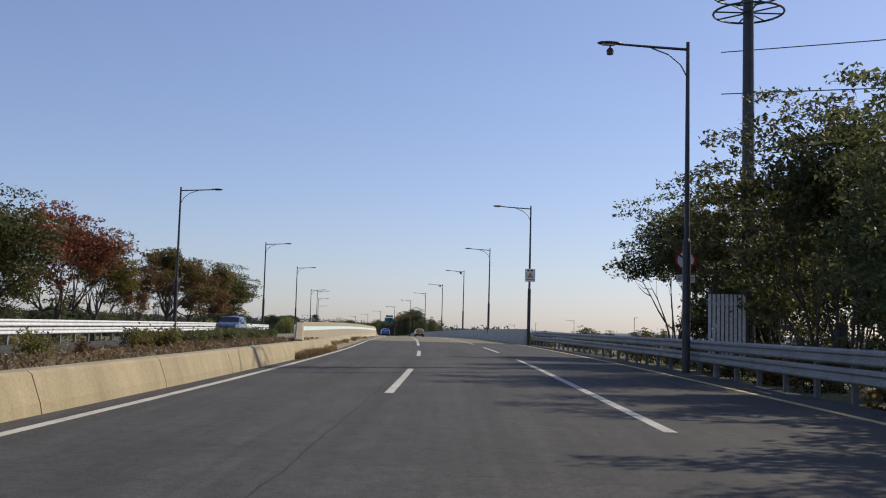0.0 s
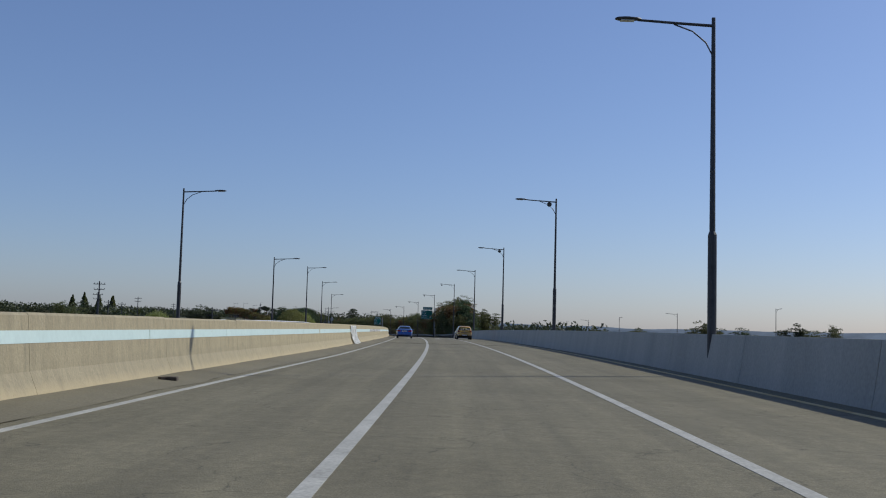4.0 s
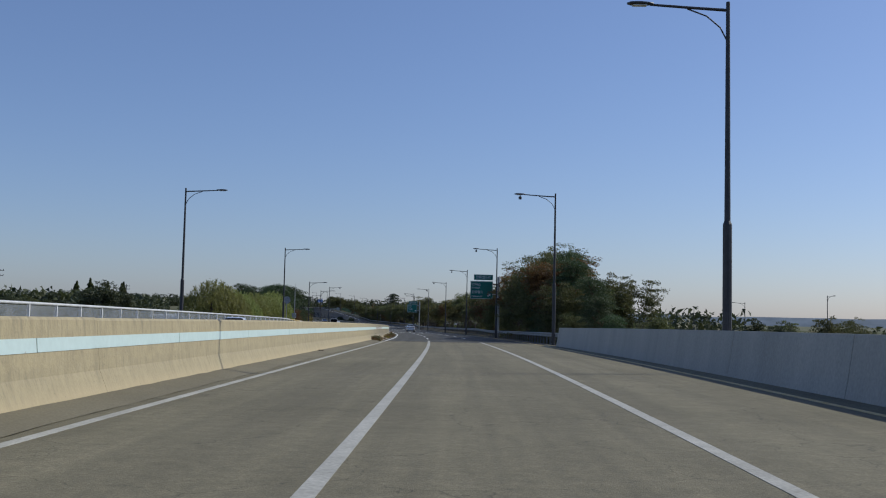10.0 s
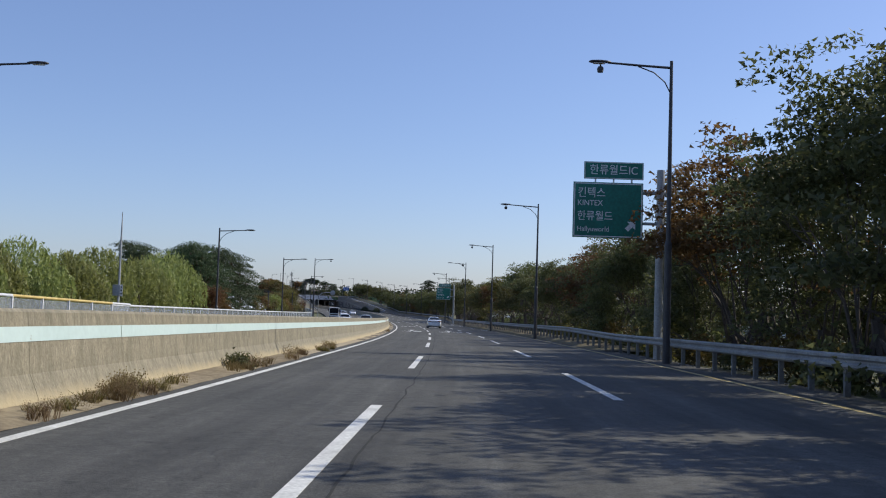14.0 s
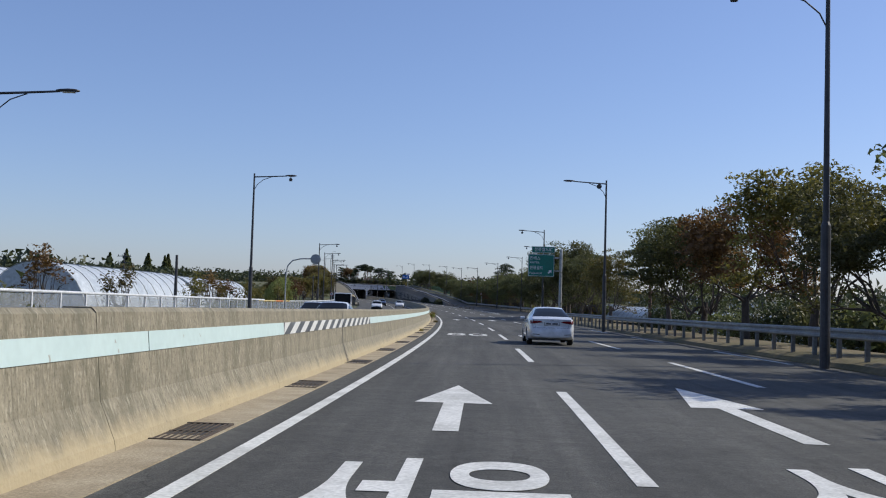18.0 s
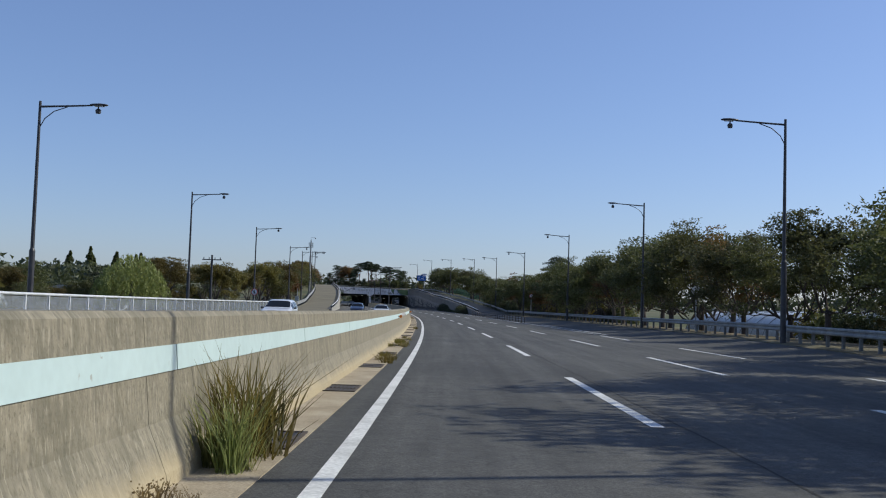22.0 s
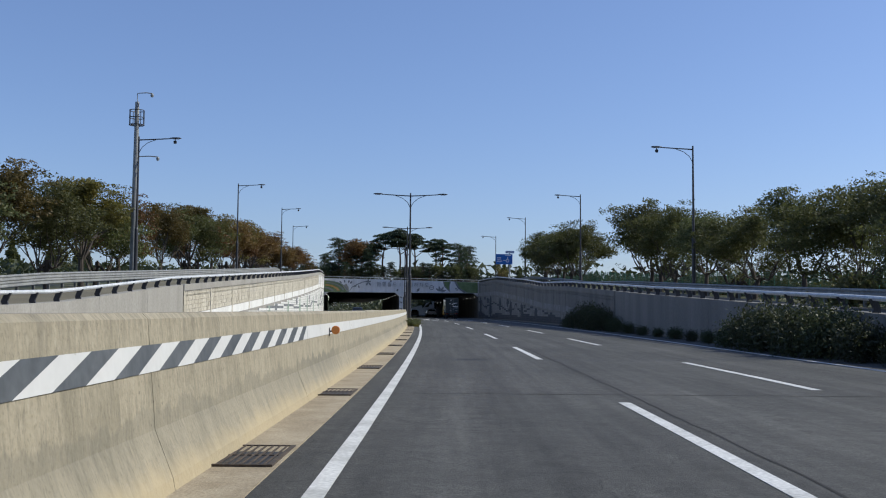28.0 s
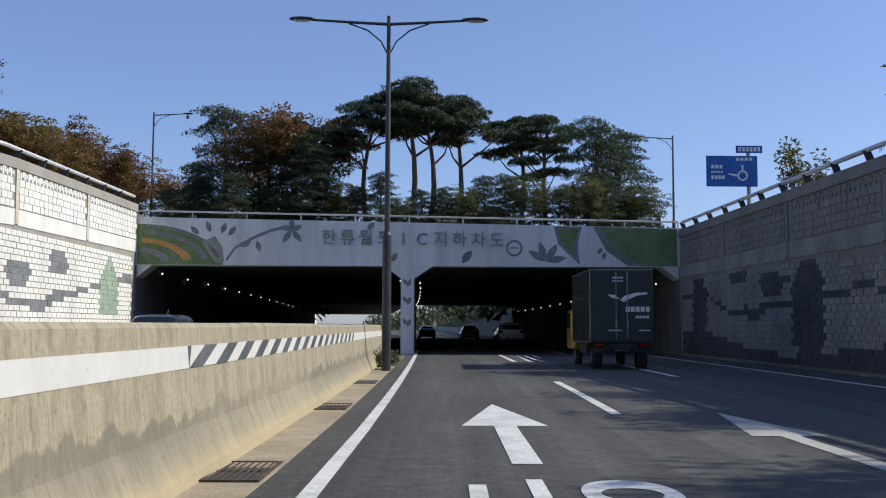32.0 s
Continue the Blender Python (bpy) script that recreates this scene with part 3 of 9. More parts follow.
def land(s, d):
    """Height of the ground over the roadway's level."""
    low = float(np.interp(s, [55, 80, 120, 230, 275, 300], [0, -1.5, -5, -5, -2.5, 0])) - (lift(s) if abs(d) > 20 else 0)
    lump = 0.25 * noise.noise(Vector((s * 0.05, d * 0.05, 1.3))) if abs(d) > 15 else 0
    if -13.3 < d < 12.1:
        return -0.35 + low
    if d < 0:
        flat = float(np.interp(-d, [13.3, 22, 40, 200, 1400], [-0.35, -0.6, -1.6, -2.5, -3]))
        up = ramp_left(s) * float(np.interp(-d, [13.3, 60, 110], [1, 1, 0.2]))
    else:
        flat = float(np.interp(d, [12.1, 16, 25, 60, 200, 1400], [-0.3, -0.25, -0.6, -1.6, -2.5, -3]))
        if 480 < s < 700 and d < 18:
            flat = -0.3
        up = ramp_right(s) * float(np.interp(d, [12.1, 60, 110], [1, 1, 0.2]))
    return max(flat, flat * 0.3 + up - 0.1) if up > 0.4 else flat + low + lump + up * 0.5


bm = bmesh.new()
cols = [-1400, -800, -450, -260, -160, -100, -70, -50, -40, -32, -27, -23, -21.4, -17, -13.6, -13.25, -6, 0, 6, 12.05, 12.5, 15, 17.4, 19, 22, 26, 32, 42, 60, 90, 150, 260, 450, 800, 1400]
ss = [-1500, -800, -400, -200] + steps(-120, 60, 12) + steps(68, 300, 8) + steps(312, 620, 14) + steps(630, 910, 7) + steps(925, 1000, 15) + [1100, 1300, 1700, 2400]
loft(bm, [[at(s, d, land(s, d)) for d in cols] for s in ss], closed=False)
bmesh.ops.recalc_face_normals(bm, faces=bm.faces)
tagged(part("ground", bm, GRASS_GREEN), "dry grass and scrub land beside the motorway", "ground", kind="structure")


def slab(name, s0, s1, d0, d1, mat, label, cat, z=0.0, thick=0.3, step=5.0, ends=None):
    b = bmesh.new()
    sweep(b, steps(s0, s1, step), lambda s: [(d0(s) if callable(d0) else d0, z), (d1(s) if callable(d1) else d1, z), (d1(s) if callable(d1) else d1, z - thick), (d0(s) if callable(d0) else d0, z - thick)])
    bmesh.ops.recalc_face_normals(b, faces=b.faces)
    uv = b.loops.layers.uv.new("lane")
    rows = steps(s0, s1, step)
    b.verts.index_update()
    for f in b.faces:
        for lp in f.loops:
            i = lp.vert.index
            dd = (d0, d1, d1, d0)[i % 4]
            sv = rows[i // 4]
            lp[uv].uv = (dd(sv) if callable(dd) else dd, sv)
    return tagged(part(name, b, mat), label, cat, kind="structure")


def right_edge(s):
    return float(np.interp(s, [-200, 440, 500, 560, 690, 720], [12.0, 12.0, 13.5, 16.6, 16.6, 12.0]))


slab("road", -300, S_IN, -13.1, 12.0, ASPHALT_OLD, "dark worn asphalt carriageway before the viaduct", "road")
slab("bridge_deck", S_IN, S_OUT, -13.3, 12.05, DECK, "pale concrete viaduct deck", "road", thick=0.6)
slab("road_2", S_OUT, 1000, -12.75, right_edge, ASPHALT, "grey asphalt carriageway with patched seams", "road")
slab("road_far", 1000, 1500, -12.75, 12.0, ASPHALT, "grey asphalt carriageway beyond the underpass", "road", step=50)
# viaduct girder edges under the deck
bm = bmesh.new()
for d in (-12.5, -6, 0, 6, 11):
    sweep(bm, steps(S_IN, S_OUT, 10), lambda s: [(d - 0.5, -0.6), (d + 0.5, -0.6), (d + 0.5, -2.2), (d - 0.5, -2.2)])
tagged(part("viaduct_girders", bm, CONCRETE_GREY), "grey concrete girders under the viaduct deck", "girder", kind="structure")

# expansion joints: two steel edges with a dark gap
for s in (S_IN, S_OUT, 160.4):
    j = thing("expansion_joint", spot(s, 0), "steel expansion joint across the carriageway", "joint", "expansion joints", "structure")
    inv = j.matrix_world.inverted()
    for a, w, h, mt in ((-0.2, 0.16, 0.006, PALE_DECK), (0.0, 0.07, 0.009, BLACK), (0.2, 0.16, 0.006, PALE_DECK)):
        b = bmesh.new()
        box(b, (5.6, a, 0.0), (12.6, w, 2 * h))
        part("joint_strip", b, mt, j)

# the exit lane climbs a little towards its outer edge, with a grass verge behind
def exit_rise(s):
    return float(np.interp(s, [496, 545, 655, 668], [0.1, 0.28, 0.28, 0.2]))


def verge_rise(s):
    return float(np.interp(s, [344, 362, 480, 500], [0.0, 0.2, 0.2, 0.1]))


bm = bmesh.new()
sweep(bm, steps(502, 667, 5), lambda s: [(12.2, -0.05), (12.2, 0.003), (right_edge(s) - 0.02, exit_rise(s) - 0.02), (right_edge(s) - 0.02, -0.05)])
bmesh.ops.recalc_face_normals(bm, faces=bm.faces)
tagged(part("exit_lane", bm, ASPHALT), "grey asphalt exit lane rising to its outer edge", "road", kind="structure")
bm = bmesh.new()
loft(bm, [[at(s, d, (exit_rise(s) + e + 0.05 * noise.noise(Vector((s * 0.7, d, 0)))) if d < 29.5 else -1.6) for d, e in ((right_edge(s) - 0.04, -0.3), (right_edge(s) - 0.03, 0.0), (right_edge(s) + 0.5, 0.06), (19.5, 0.02), (22.5, -0.1), (26, -0.5), (30, 0))] for s in steps(502, 667, 1.5)], closed=False)
bmesh.ops.recalc_face_normals(bm, faces=bm.faces)
tagged(part("exit_verge", bm, GRASS), "dry grass verge behind the exit lane", "verge", kind="structure")

bm = bmesh.new()
loft(bm, [[at(s, d + max(0.0, right_edge(s) - 12.0), verge_rise(s) * e + (0.04 * noise.noise(Vector((s * 0.9, d * 2, 0))) + 0.02 if d > 11.2 else 0) - (0.3 if d < 11.1 else 0)) for d, e in ((11.05, 0.0), (11.12, 0.15), (11.25, 0.6), (11.6, 1.0), (12.6, 1.2), (14.5, 1.2), (16.5, 0.4), (19, -3.0))] for s in steps(346, 500, 1.2)], closed=False)
bmesh.ops.recalc_face_normals(bm, faces=bm.faces)
tagged(part("wood_verge", bm, GRASS), "raised dry grass verge under the guard rail", "verge", kind="structure")

# ---- painted lines ----
def stripe(name, s0, s1, d, w, mat, label, parent=None, z=0.005, step=5):
    b = bmesh.new()
    f = d if callable(d) else (lambda s: d)
    sweep(b, steps(s0, s1, step), lambda s: [(f(s) - w / 2, z - 0.004), (f(s) - w / 2, z), (f(s) + w / 2, z), (f(s) + w / 2, z - 0.004)], closed=False)
    bmesh.ops.recalc_face_normals(b, faces=b.faces)
    ob = part(name, b, mat, parent)
    return tagged(ob, label, "road marking", kind="structure") if parent is None else ob


def lane_mid(s):
    return float(np.interp(s, [0, 33, 65, 140, 210, 285, 310, 350, 370, 385, 435, 540, 680, 735, 780, 800, 830], [3.5, 3.5, 3.25, 3.3, 3.25, 3.1, 3.0, 2.9, 2.9, 3.0, 3.22, 3.28, 3.22, 3.15, 3.25, 3.52, 3.7]))


def lane_right(s):
    return float(np.interp(s, [0, 30, 140, 205, 290, 305, 345, 430, 525, 575, 600, 680, 700, 760, 806], [7.42, 7.3, 7.06, 6.95, 6.9, 6.85, 6.8, 6.95, 7.1, 7.12, 6.98, 6.75, 6.5, 6.55, 6.9]))


stripe("edge_line", -150, S_OUT, edge_shift, 0.15, PAINT_WORN, "worn white edge line along the median")
stripe("edge_line", S_OUT, 1000, edge_shift, 0.15, PAINT, "white edge line along the median")
stripe("edge_line_right", -150, 408, lambda s: float(np.interp(s, [-150, 60, 300, 440], [10.9, 10.9, 10.6, 10.6])), 0.16, PAINT_YELLOW, "faded yellow edge line by the shoulder")
stripe("exit_edge_line", 600, 824, lambda s: float(np.interp(s, [600, 700, 824], [10.4, 10.2, 10.3])), 0.15, PAINT, "white line along the exit lane")
stripe("exit_gore_line", 556, 600, 10.75, 0.13, PAINT, "solid white line between the exit lane and the carriageway")
stripe("exit_gore_line", 556, 592, lambda s: float(np.interp(s, [556, 570, 592], [11.4, 11.55, 11.7])), 0.13, PAINT, "solid white line between the exit lane and the carriageway")
stripe("opposite_edge_line", -150, 1000, -2.1, 0.18, PAINT, "white edge line of the opposite carriageway")
stripe("lane_line_bridge", 63, S_OUT + 6, lane_mid, 0.17, PAINT_WORN, "solid white lane line over the viaduct")
stripe("lane_line_bridge", S_IN - 3, S_OUT + 2, lane_right, 0.17, PAINT_WORN, "solid white lane line over the viaduct")
DASH = [-62, -41, -20, -4, 18.9, 41.4, 303.5, 323.3, 343.6, 360, 379.3, 397, 415, 433.4, 450.2, 469.2, 487.2, 503.8, 522, 541.3, 559, 577.8, 595.5, 614.5, 632, 650, 666, 687, 706, 728, 749.8, 771, 793, 815, 836, 857, 878]
for key, f, off in (("lane_dashes", lane_mid, 0), ("lane_dashes", lane_right, 11.2), ("exit_dashes", lambda s: 10.45, 3), ("opposite_dashes", lambda s: -5.6, 0), ("opposite_dashes", lambda s: -9.1, 6)):
    lane = thing(key, spot(300, 3), "broken white lane line with worn dashes", "road marking", "lane dashes", "structure")
    inv = lane.matrix_world.inverted()
    for s0 in DASH:
        s0 += off
        if off == 11.2 and s0 < 100 or off == 3 and not 405 < s0 < 552:
            continue
        b = bmesh.new()
        sweep(b, steps(s0, s0 + (10.4 if s0 == 18.9 else 8.7), 2.9), lambda s: [(f(s) - 0.08, 0.001), (f(s) - 0.08, 0.005), (f(s) + 0.08, 0.005), (f(s) + 0.08, 0.001)], closed=False)
        bmesh.ops.transform(b, matrix=inv, verts=b.verts)
        bmesh.ops.recalc_face_normals(b, faces=b.faces)
        part("dash", b, PAINT_WORN if s0 < 80 else PAINT, lane)
for a, c in ((-48, -36), (-26, -14), (-4, 8), (13, 40), (50.5, 62.4), (73, 77)):
    stripe("lane_line_entry", a, c, lane_right, 0.17, PAINT_WORN, "long worn white lane dash before the viaduct")

# seams: crack along the lane line and a cross seam here and there
def seam(pts, w=0.03, name="road_seam"):
    b = bmesh.new()
    loft(b, [[at(s, d - w * (0.5 + 0.4 * random.random()), 0.003), at(s, d + w * (0.5 + 0.4 * random.random()), 0.003)] for s, d in pts], closed=False)
    bmesh.ops.recalc_face_normals(b, faces=b.faces)
    return tagged(part(name, b, TAR), "dark tarred crack in the asphalt", "road seam", kind="structure")


seam([(s, lane_mid(s) - 0.25 + 0.05 * noise.noise(Vector((s * 0.6, 0, 0))) + 0.04 * noise.noise(Vector((s * 2.9, 4, 0)))) for s in steps(-40, 78, 0.4)], 0.02)
seam([(s, lane_mid(s) + 0.28 + 0.06 * noise.noise(Vector((s * 0.6, 3, 0))) + 0.04 * noise.noise(Vector((s * 2.9, 7, 0)))) for s in steps(288, 372, 0.4)], 0.02)
seam([(s, lane_mid(s) + 0.3 + 0.04 * noise.noise(Vector((s * 0.5, 5, 0))) + 0.03 * noise.noise(Vector((s * 2.3, 9, 0)))) for s in steps(440, 760, 0.5)], 0.02)
for s in (26, 62, 332, 354, 383, 424, 497, 533, 608.5, 676, 707, 752):
    b = bmesh.new()
    loft(b, [[at(s + 0.05 * noise.noise(Vector((d, s, 0))), d, 0.0035), at(s + 0.04 + 0.05 * noise.noise(Vector((d, s, 0))), d, 0.0035)] for d in steps(0.3, 11.5, 0.5)], closed=False)
    bmesh.ops.recalc_face_normals(b, faces=b.faces)
    tagged(part("road_seam", b, TAR), "dark cross seam in the asphalt", "road seam", kind="structure")
# ---- median barrier, cast in lengths ----
WALL_TOP = 1.22


def wall_top(s):
    """The barrier's height, which varies a little along the road."""
    return float(np.interp(s, [50, 80, 130, 185, 310, 400, 500, 553, 667, 727, 756, 787], [1.26, 1.3, 1.22, 1.2, 1.22, 1.18, 1.17, 1.22, 1.21, 1.25, 1.25, 1.29]))


def band_foot(s):
    """Height of the painted band's lower edge."""
    return float(np.interp(s, [80, 130, 181, 267, 310, 397, 447, 500, 553, 667, 725, 755, 790], [0.86, 0.78, 0.73, 0.76, 0.82, 0.78, 0.78, 0.75, 0.83, 0.81, 0.86, 0.88, 0.91]))


def set_back(s):
    """How far the barrier stands back from its usual line, before and on the viaduct."""
    return float(np.interp(s, [50, 85, 100, 131, 185, 287], [-0.75, -0.95, -0.7, -0.2, 0.0, 0.0])) if s < 287 else edge_shift(s) * min(1.0, (s - 287) / 40)


def barrier_profile(s, z_top=None):
    o = set_back(s)
    z_top = z_top or wall_top(s)
    return [(d + o, z) for d, z in [(-0.95, 0.0), (-0.97, 0.10), (-1.10, 0.42), (-1.17, z_top - 0.04), (-1.21, z_top), (-1.45, z_top), (-1.49, z_top - 0.04), (-1.56, 0.42), (-1.69, 0.10), (-1.71, 0.0)]]


barrier = thing("median_barrier", spot(60, -1.3), "stained beige concrete median barrier cast in lengths", "barrier", kind="structure")
b_inv = barrier.matrix_world.inverted()


def face_d(z, s=400):
    """Where the barrier's road face lies at height z."""
    return set_back(s) + float(np.interp(z, [0, 0.10, 0.42, WALL_TOP - 0.04], [-0.95, -0.97, -1.10, -1.17]))


joints = steps(47, 816, 6.75)
for a, c in zip(joints, joints[1:]):
    b = bmesh.new()
    dz = random.uniform(-0.008, 0.008)
    sweep(b, [a + 0.005, (a + c) / 2, c - 0.005], lambda s: [(d, z + (dz if z > 1 else 0)) for d, z in barrier_profile(s)])
    bmesh.ops.recalc_face_normals(b, faces=b.faces)
    bmesh.ops.transform(b, matrix=b_inv, verts=b.verts)
    uv = b.loops.layers.uv.new("face")
    b.verts.index_update()
    for fc in b.faces:
        for lp in fc.loops:
            k = lp.vert.index
            lp[uv].uv = ((a + 0.005, (a + c) / 2, c - 0.005)[k // 10], (0.0, 0.10, 0.42, 1.18, 1.22, 1.46, 1.5, 2.2, 2.5, 2.6)[k % 10])
    part("barrier_length", b, BARRIER, barrier)

# the barrier rises out of the kerb
b = bmesh.new()
sweep(b, steps(38, 46.98, 1.5), lambda s: [(d + (0.45 + 0.70) * (1 - (s - 38) / 9), z) for d, z in barrier_profile(s, 0.6 + 0.62 * min(1, (s - 38) / 8) ** 1.3)])
bmesh.ops.recalc_face_normals(b, faces=b.faces)
bmesh.ops.transform(b, matrix=b_inv, verts=b.verts)
part("sloping_end", b, CONCRETE, barrier)
CHEVRONS = [(166.2, 185.5), (295.7, 307.0), (405.6, 418.6), (547, 558.2), (661, 675.5), (786.7, 803)]


def band_piece(a, c, mat, name, h=0.185):
    b = bmesh.new()
    sweep(b, steps(a, c, 3.2), lambda s: [(face_d(band_foot(s) + z, s) + o, band_foot(s) + z) for o, z in ((0.001, 0), (0.008, 0), (0.008, h), (0.001, h))])
    bmesh.ops.recalc_face_normals(b, faces=b.faces)
    bmesh.ops.transform(b, matrix=b_inv, verts=b.verts)
    part(name, b, mat, barrier)


s0 = 47.0
for a, c in CHEVRONS + [(816, 816)]:
    for p, q in zip(steps(s0, a, 6.75), steps(s0, a, 6.75)[1:]):
        band_piece(p + 0.012, q - 0.012, BAND_BLUE if p < 618 else BAND_WHITE, "band_panel")
    if c > a:
        # slanting dark and white stripes
        n = round((c - a) / 0.48)
        for k in range(-2, n):
            w = (c - a) / n
            s_a = a + k * w
            b = bmesh.new()
            sh = 0.6
            q = [(min(max(s, a), c), z) for s, z in ((s_a, band_foot(s_a)), (s_a + w, band_foot(s_a)), (s_a + w + sh, band_foot(s_a) + 0.185), (s_a + sh, band_foot(s_a) + 0.185))]
            vs = [at(s, face_d(z, s) + 0.007, z) for s, z in q] + [at(s, face_d(z, s) + 0.001, z) for s, z in q]
            v = [b.verts.new(b_inv @ p) for p in vs]
            b.faces.new(v[:4])
            for i in range(4):
                b.faces.new((v[i], v[4 + i], v[4 + (i + 1) % 4], v[(i + 1) % 4]))
            bmesh.ops.recalc_face_normals(b, faces=b.faces)
            part("stripe", b, BAND_WHITE if k % 2 else STRIPE_DARK, barrier)
    s0 = c
# low kerb and planted strip before the barrier begins
kerb = thing("median_kerb", spot(20, -0.6), "low sunlit beige concrete kerb of the median", "kerb", kind="structure")
k_inv = kerb.matrix_world.inverted()
kj = steps(-60, 46.9, 5.5)
for a, c in zip(kj, kj[1:]):
    b = bmesh.new()
    sweep(b, [a + 0.015, (a + c) / 2, c - 0.015], lambda s: [(-0.5, 0), (-0.53, 0.14), (-0.66, 0.5), (-0.72, 0.54), (-1.0, 0.54), (-1.04, 0.0)])
    bmesh.ops.recalc_face_normals(b, faces=b.faces)
    bmesh.ops.transform(b, matrix=k_inv, verts=b.verts)
    part("kerb_stone", b, CONCRETE, kerb)
bm = bmesh.new()
loft(bm, [[at(s, d, 0.45 + 0.07 * noise.noise(Vector((s * 0.5, d, 0)))) for d in (-1.0, -1.6, -2.4, -3.2, -4.0)] for s in steps(-60, 46.9, 1.2)], closed=False)
bmesh.ops.recalc_face_normals(bm, faces=bm.faces)
tagged(part("median_bed", bm, GRASS), "dry grassy planting bed on the median", "verge", kind="structure")
# gutter strip and soil at the barrier's foot
slab("gutter", 330, 822, lambda s: -1.0 + edge_shift(s), lambda s: -0.45 + edge_shift(s), GUTTER, "stained concrete gutter along the median barrier", "gutter", z=0.012, thick=0.2)
for s_a, s_b, mt, lab in ((47, S_IN, SOIL, "drifted soil at the foot of the barrier"), (S_IN, S_OUT, PALE_DECK, "dusty concrete margin at the barrier's foot"), (S_OUT, 330, SOIL, "drifted soil at the foot of the barrier")):
    bm = bmesh.new()
    loft(bm, [[at(s, d, z + 0.015 * noise.noise(Vector((s, d * 3, 0)))) for d, z in ((-1.0 + set_back(s), 0.09), (-0.75 + set_back(s) * 0.7, 0.06), (-0.3 + edge_shift(s) - 0.12 * noise.noise(Vector((s * 0.4, 0, 0))), 0.006))] for s in steps(s_a, s_b, 0.8)], closed=False)
    bmesh.ops.recalc_face_normals(bm, faces=bm.faces)
    tagged(part("verge_soil" if mt is SOIL else "deck_margin", bm, mt), lab, "soil" if mt is SOIL else "gutter", kind="structure")

# ---- right parapet of the viaduct ----
parapet = thing("parapet_right", spot(100, 12.0), "smooth grey-white concrete parapet in lengths", "parapet", kind="structure")
p_inv = parapet.matrix_world.inverted()
pj = steps(S_IN, 281, 8.0)
for a, c in zip(pj, pj[1:]):
    b = bmesh.new()
    sweep(b, [a + 0.012, (a + c) / 2, c - 0.012], lambda s: [(11.45, 0), (11.52, 0.35), (11.65, 1.2), (11.92, 1.2), (11.95, 0.0)])
    bmesh.ops.recalc_face_normals(b, faces=b.faces)
    bmesh.ops.transform(b, matrix=p_inv, verts=b.verts)
    part("parapet_length", b, CONCRETE_GREY, parapet)

# ---- underpass: retaining walls, portal, tunnel ----
def retaining(name, side, s0, s1, top, d_face, mat, label, step=7.0):
    w = thing(name, spot(760, d_face), label, "retaining wall", kind="structure")
    w_inv = w.matrix_world.inverted()
    js = steps(s0, s1, step)
    for a, c in zip(js, js[1:]):
        b = bmesh.new()
        sweep(b, [a + 0.01, (a + c) / 2, c - 0.01], lambda s: [(d_face, -0.3), (d_face, top(s)), (d_face + side * 0.45, top(s)), (d_face + side * 0.45, -0.3)])
        bmesh.ops.recalc_face_normals(b, faces=b.faces)
        bmesh.ops.transform(b, matrix=w_inv, verts=b.verts)
        part("wall_bay", b, mat, w)
    return w


def top_left(s):
    return ramp_left(s) + 0.25


def top_right(s):
    return ramp_right(s) + 0.25


wall_left = retaining("wall_left", -1, 660, S_PORTAL, top_left, -12.75, WALL_GREY, "tall sunlit retaining wall with white-painted blocks and a mural")
wall_right = retaining("wall_right", 1, 668, S_PORTAL, top_right, 11.95, WALL_SHADED, "shaded grey retaining wall with a tree mural")
retaining("wall_left_far", -1, S_EXIT_LEFT, 1030, lambda s: 7.0 - lift(s) - (s - 893) * 0.04, -12.75, WALL_WHITE, "white retaining wall beyond the underpass")
retaining("wall_right_far", 1, S_EXIT, 1000, lambda s: max(0.9, 4.6 - lift(s) - (s - 893) * 0.034), 11.95, WALL_GREY, "white retaining wall beyond the underpass")

tunnel = thing("underpass", spot(S_PORTAL, 0), "concrete underpass with two bores and a painted portal", "underpass", kind="structure")
t_inv = tunnel.matrix_world.inverted()


def tpart(name, mat, s0, s1, prof, step=12, label=""):
    b = bmesh.new()
    sweep(b, steps(s0, s1, step), lambda s: [(d, z - (lift(s) if z > 1 else 0)) for d, z in prof])
    bmesh.ops.recalc_face_normals(b, faces=b.faces)
    bmesh.ops.transform(b, matrix=t_inv, verts=b.verts)
    return part(name, b, mat, tunnel, label)


tpart("portal_beam", PORTAL_WHITE, S_PORTAL, S_PORTAL + 0.9, [(-13.1, 4.36), (-13.1, 6.55), (12.4, 6.15), (12.4, 4.36)], 1, "white painted portal beam with flowers")
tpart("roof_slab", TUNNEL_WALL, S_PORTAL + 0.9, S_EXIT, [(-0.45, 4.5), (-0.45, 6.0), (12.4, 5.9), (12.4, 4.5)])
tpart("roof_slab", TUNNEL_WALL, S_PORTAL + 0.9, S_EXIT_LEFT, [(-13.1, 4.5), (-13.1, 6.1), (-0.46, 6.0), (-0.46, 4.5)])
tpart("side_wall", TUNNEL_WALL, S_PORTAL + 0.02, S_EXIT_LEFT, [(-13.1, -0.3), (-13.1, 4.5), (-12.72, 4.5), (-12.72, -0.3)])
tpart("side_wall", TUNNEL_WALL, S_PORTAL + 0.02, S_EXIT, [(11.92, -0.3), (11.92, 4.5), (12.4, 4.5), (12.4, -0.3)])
tpart("centre_wall", PORTAL_WHITE, S_PORTAL, S_PORTAL + 1.2, [(-0.75, -0.1), (-0.75, 4.4), (-0.15, 4.4), (-0.15, -0.1)], 1.2)
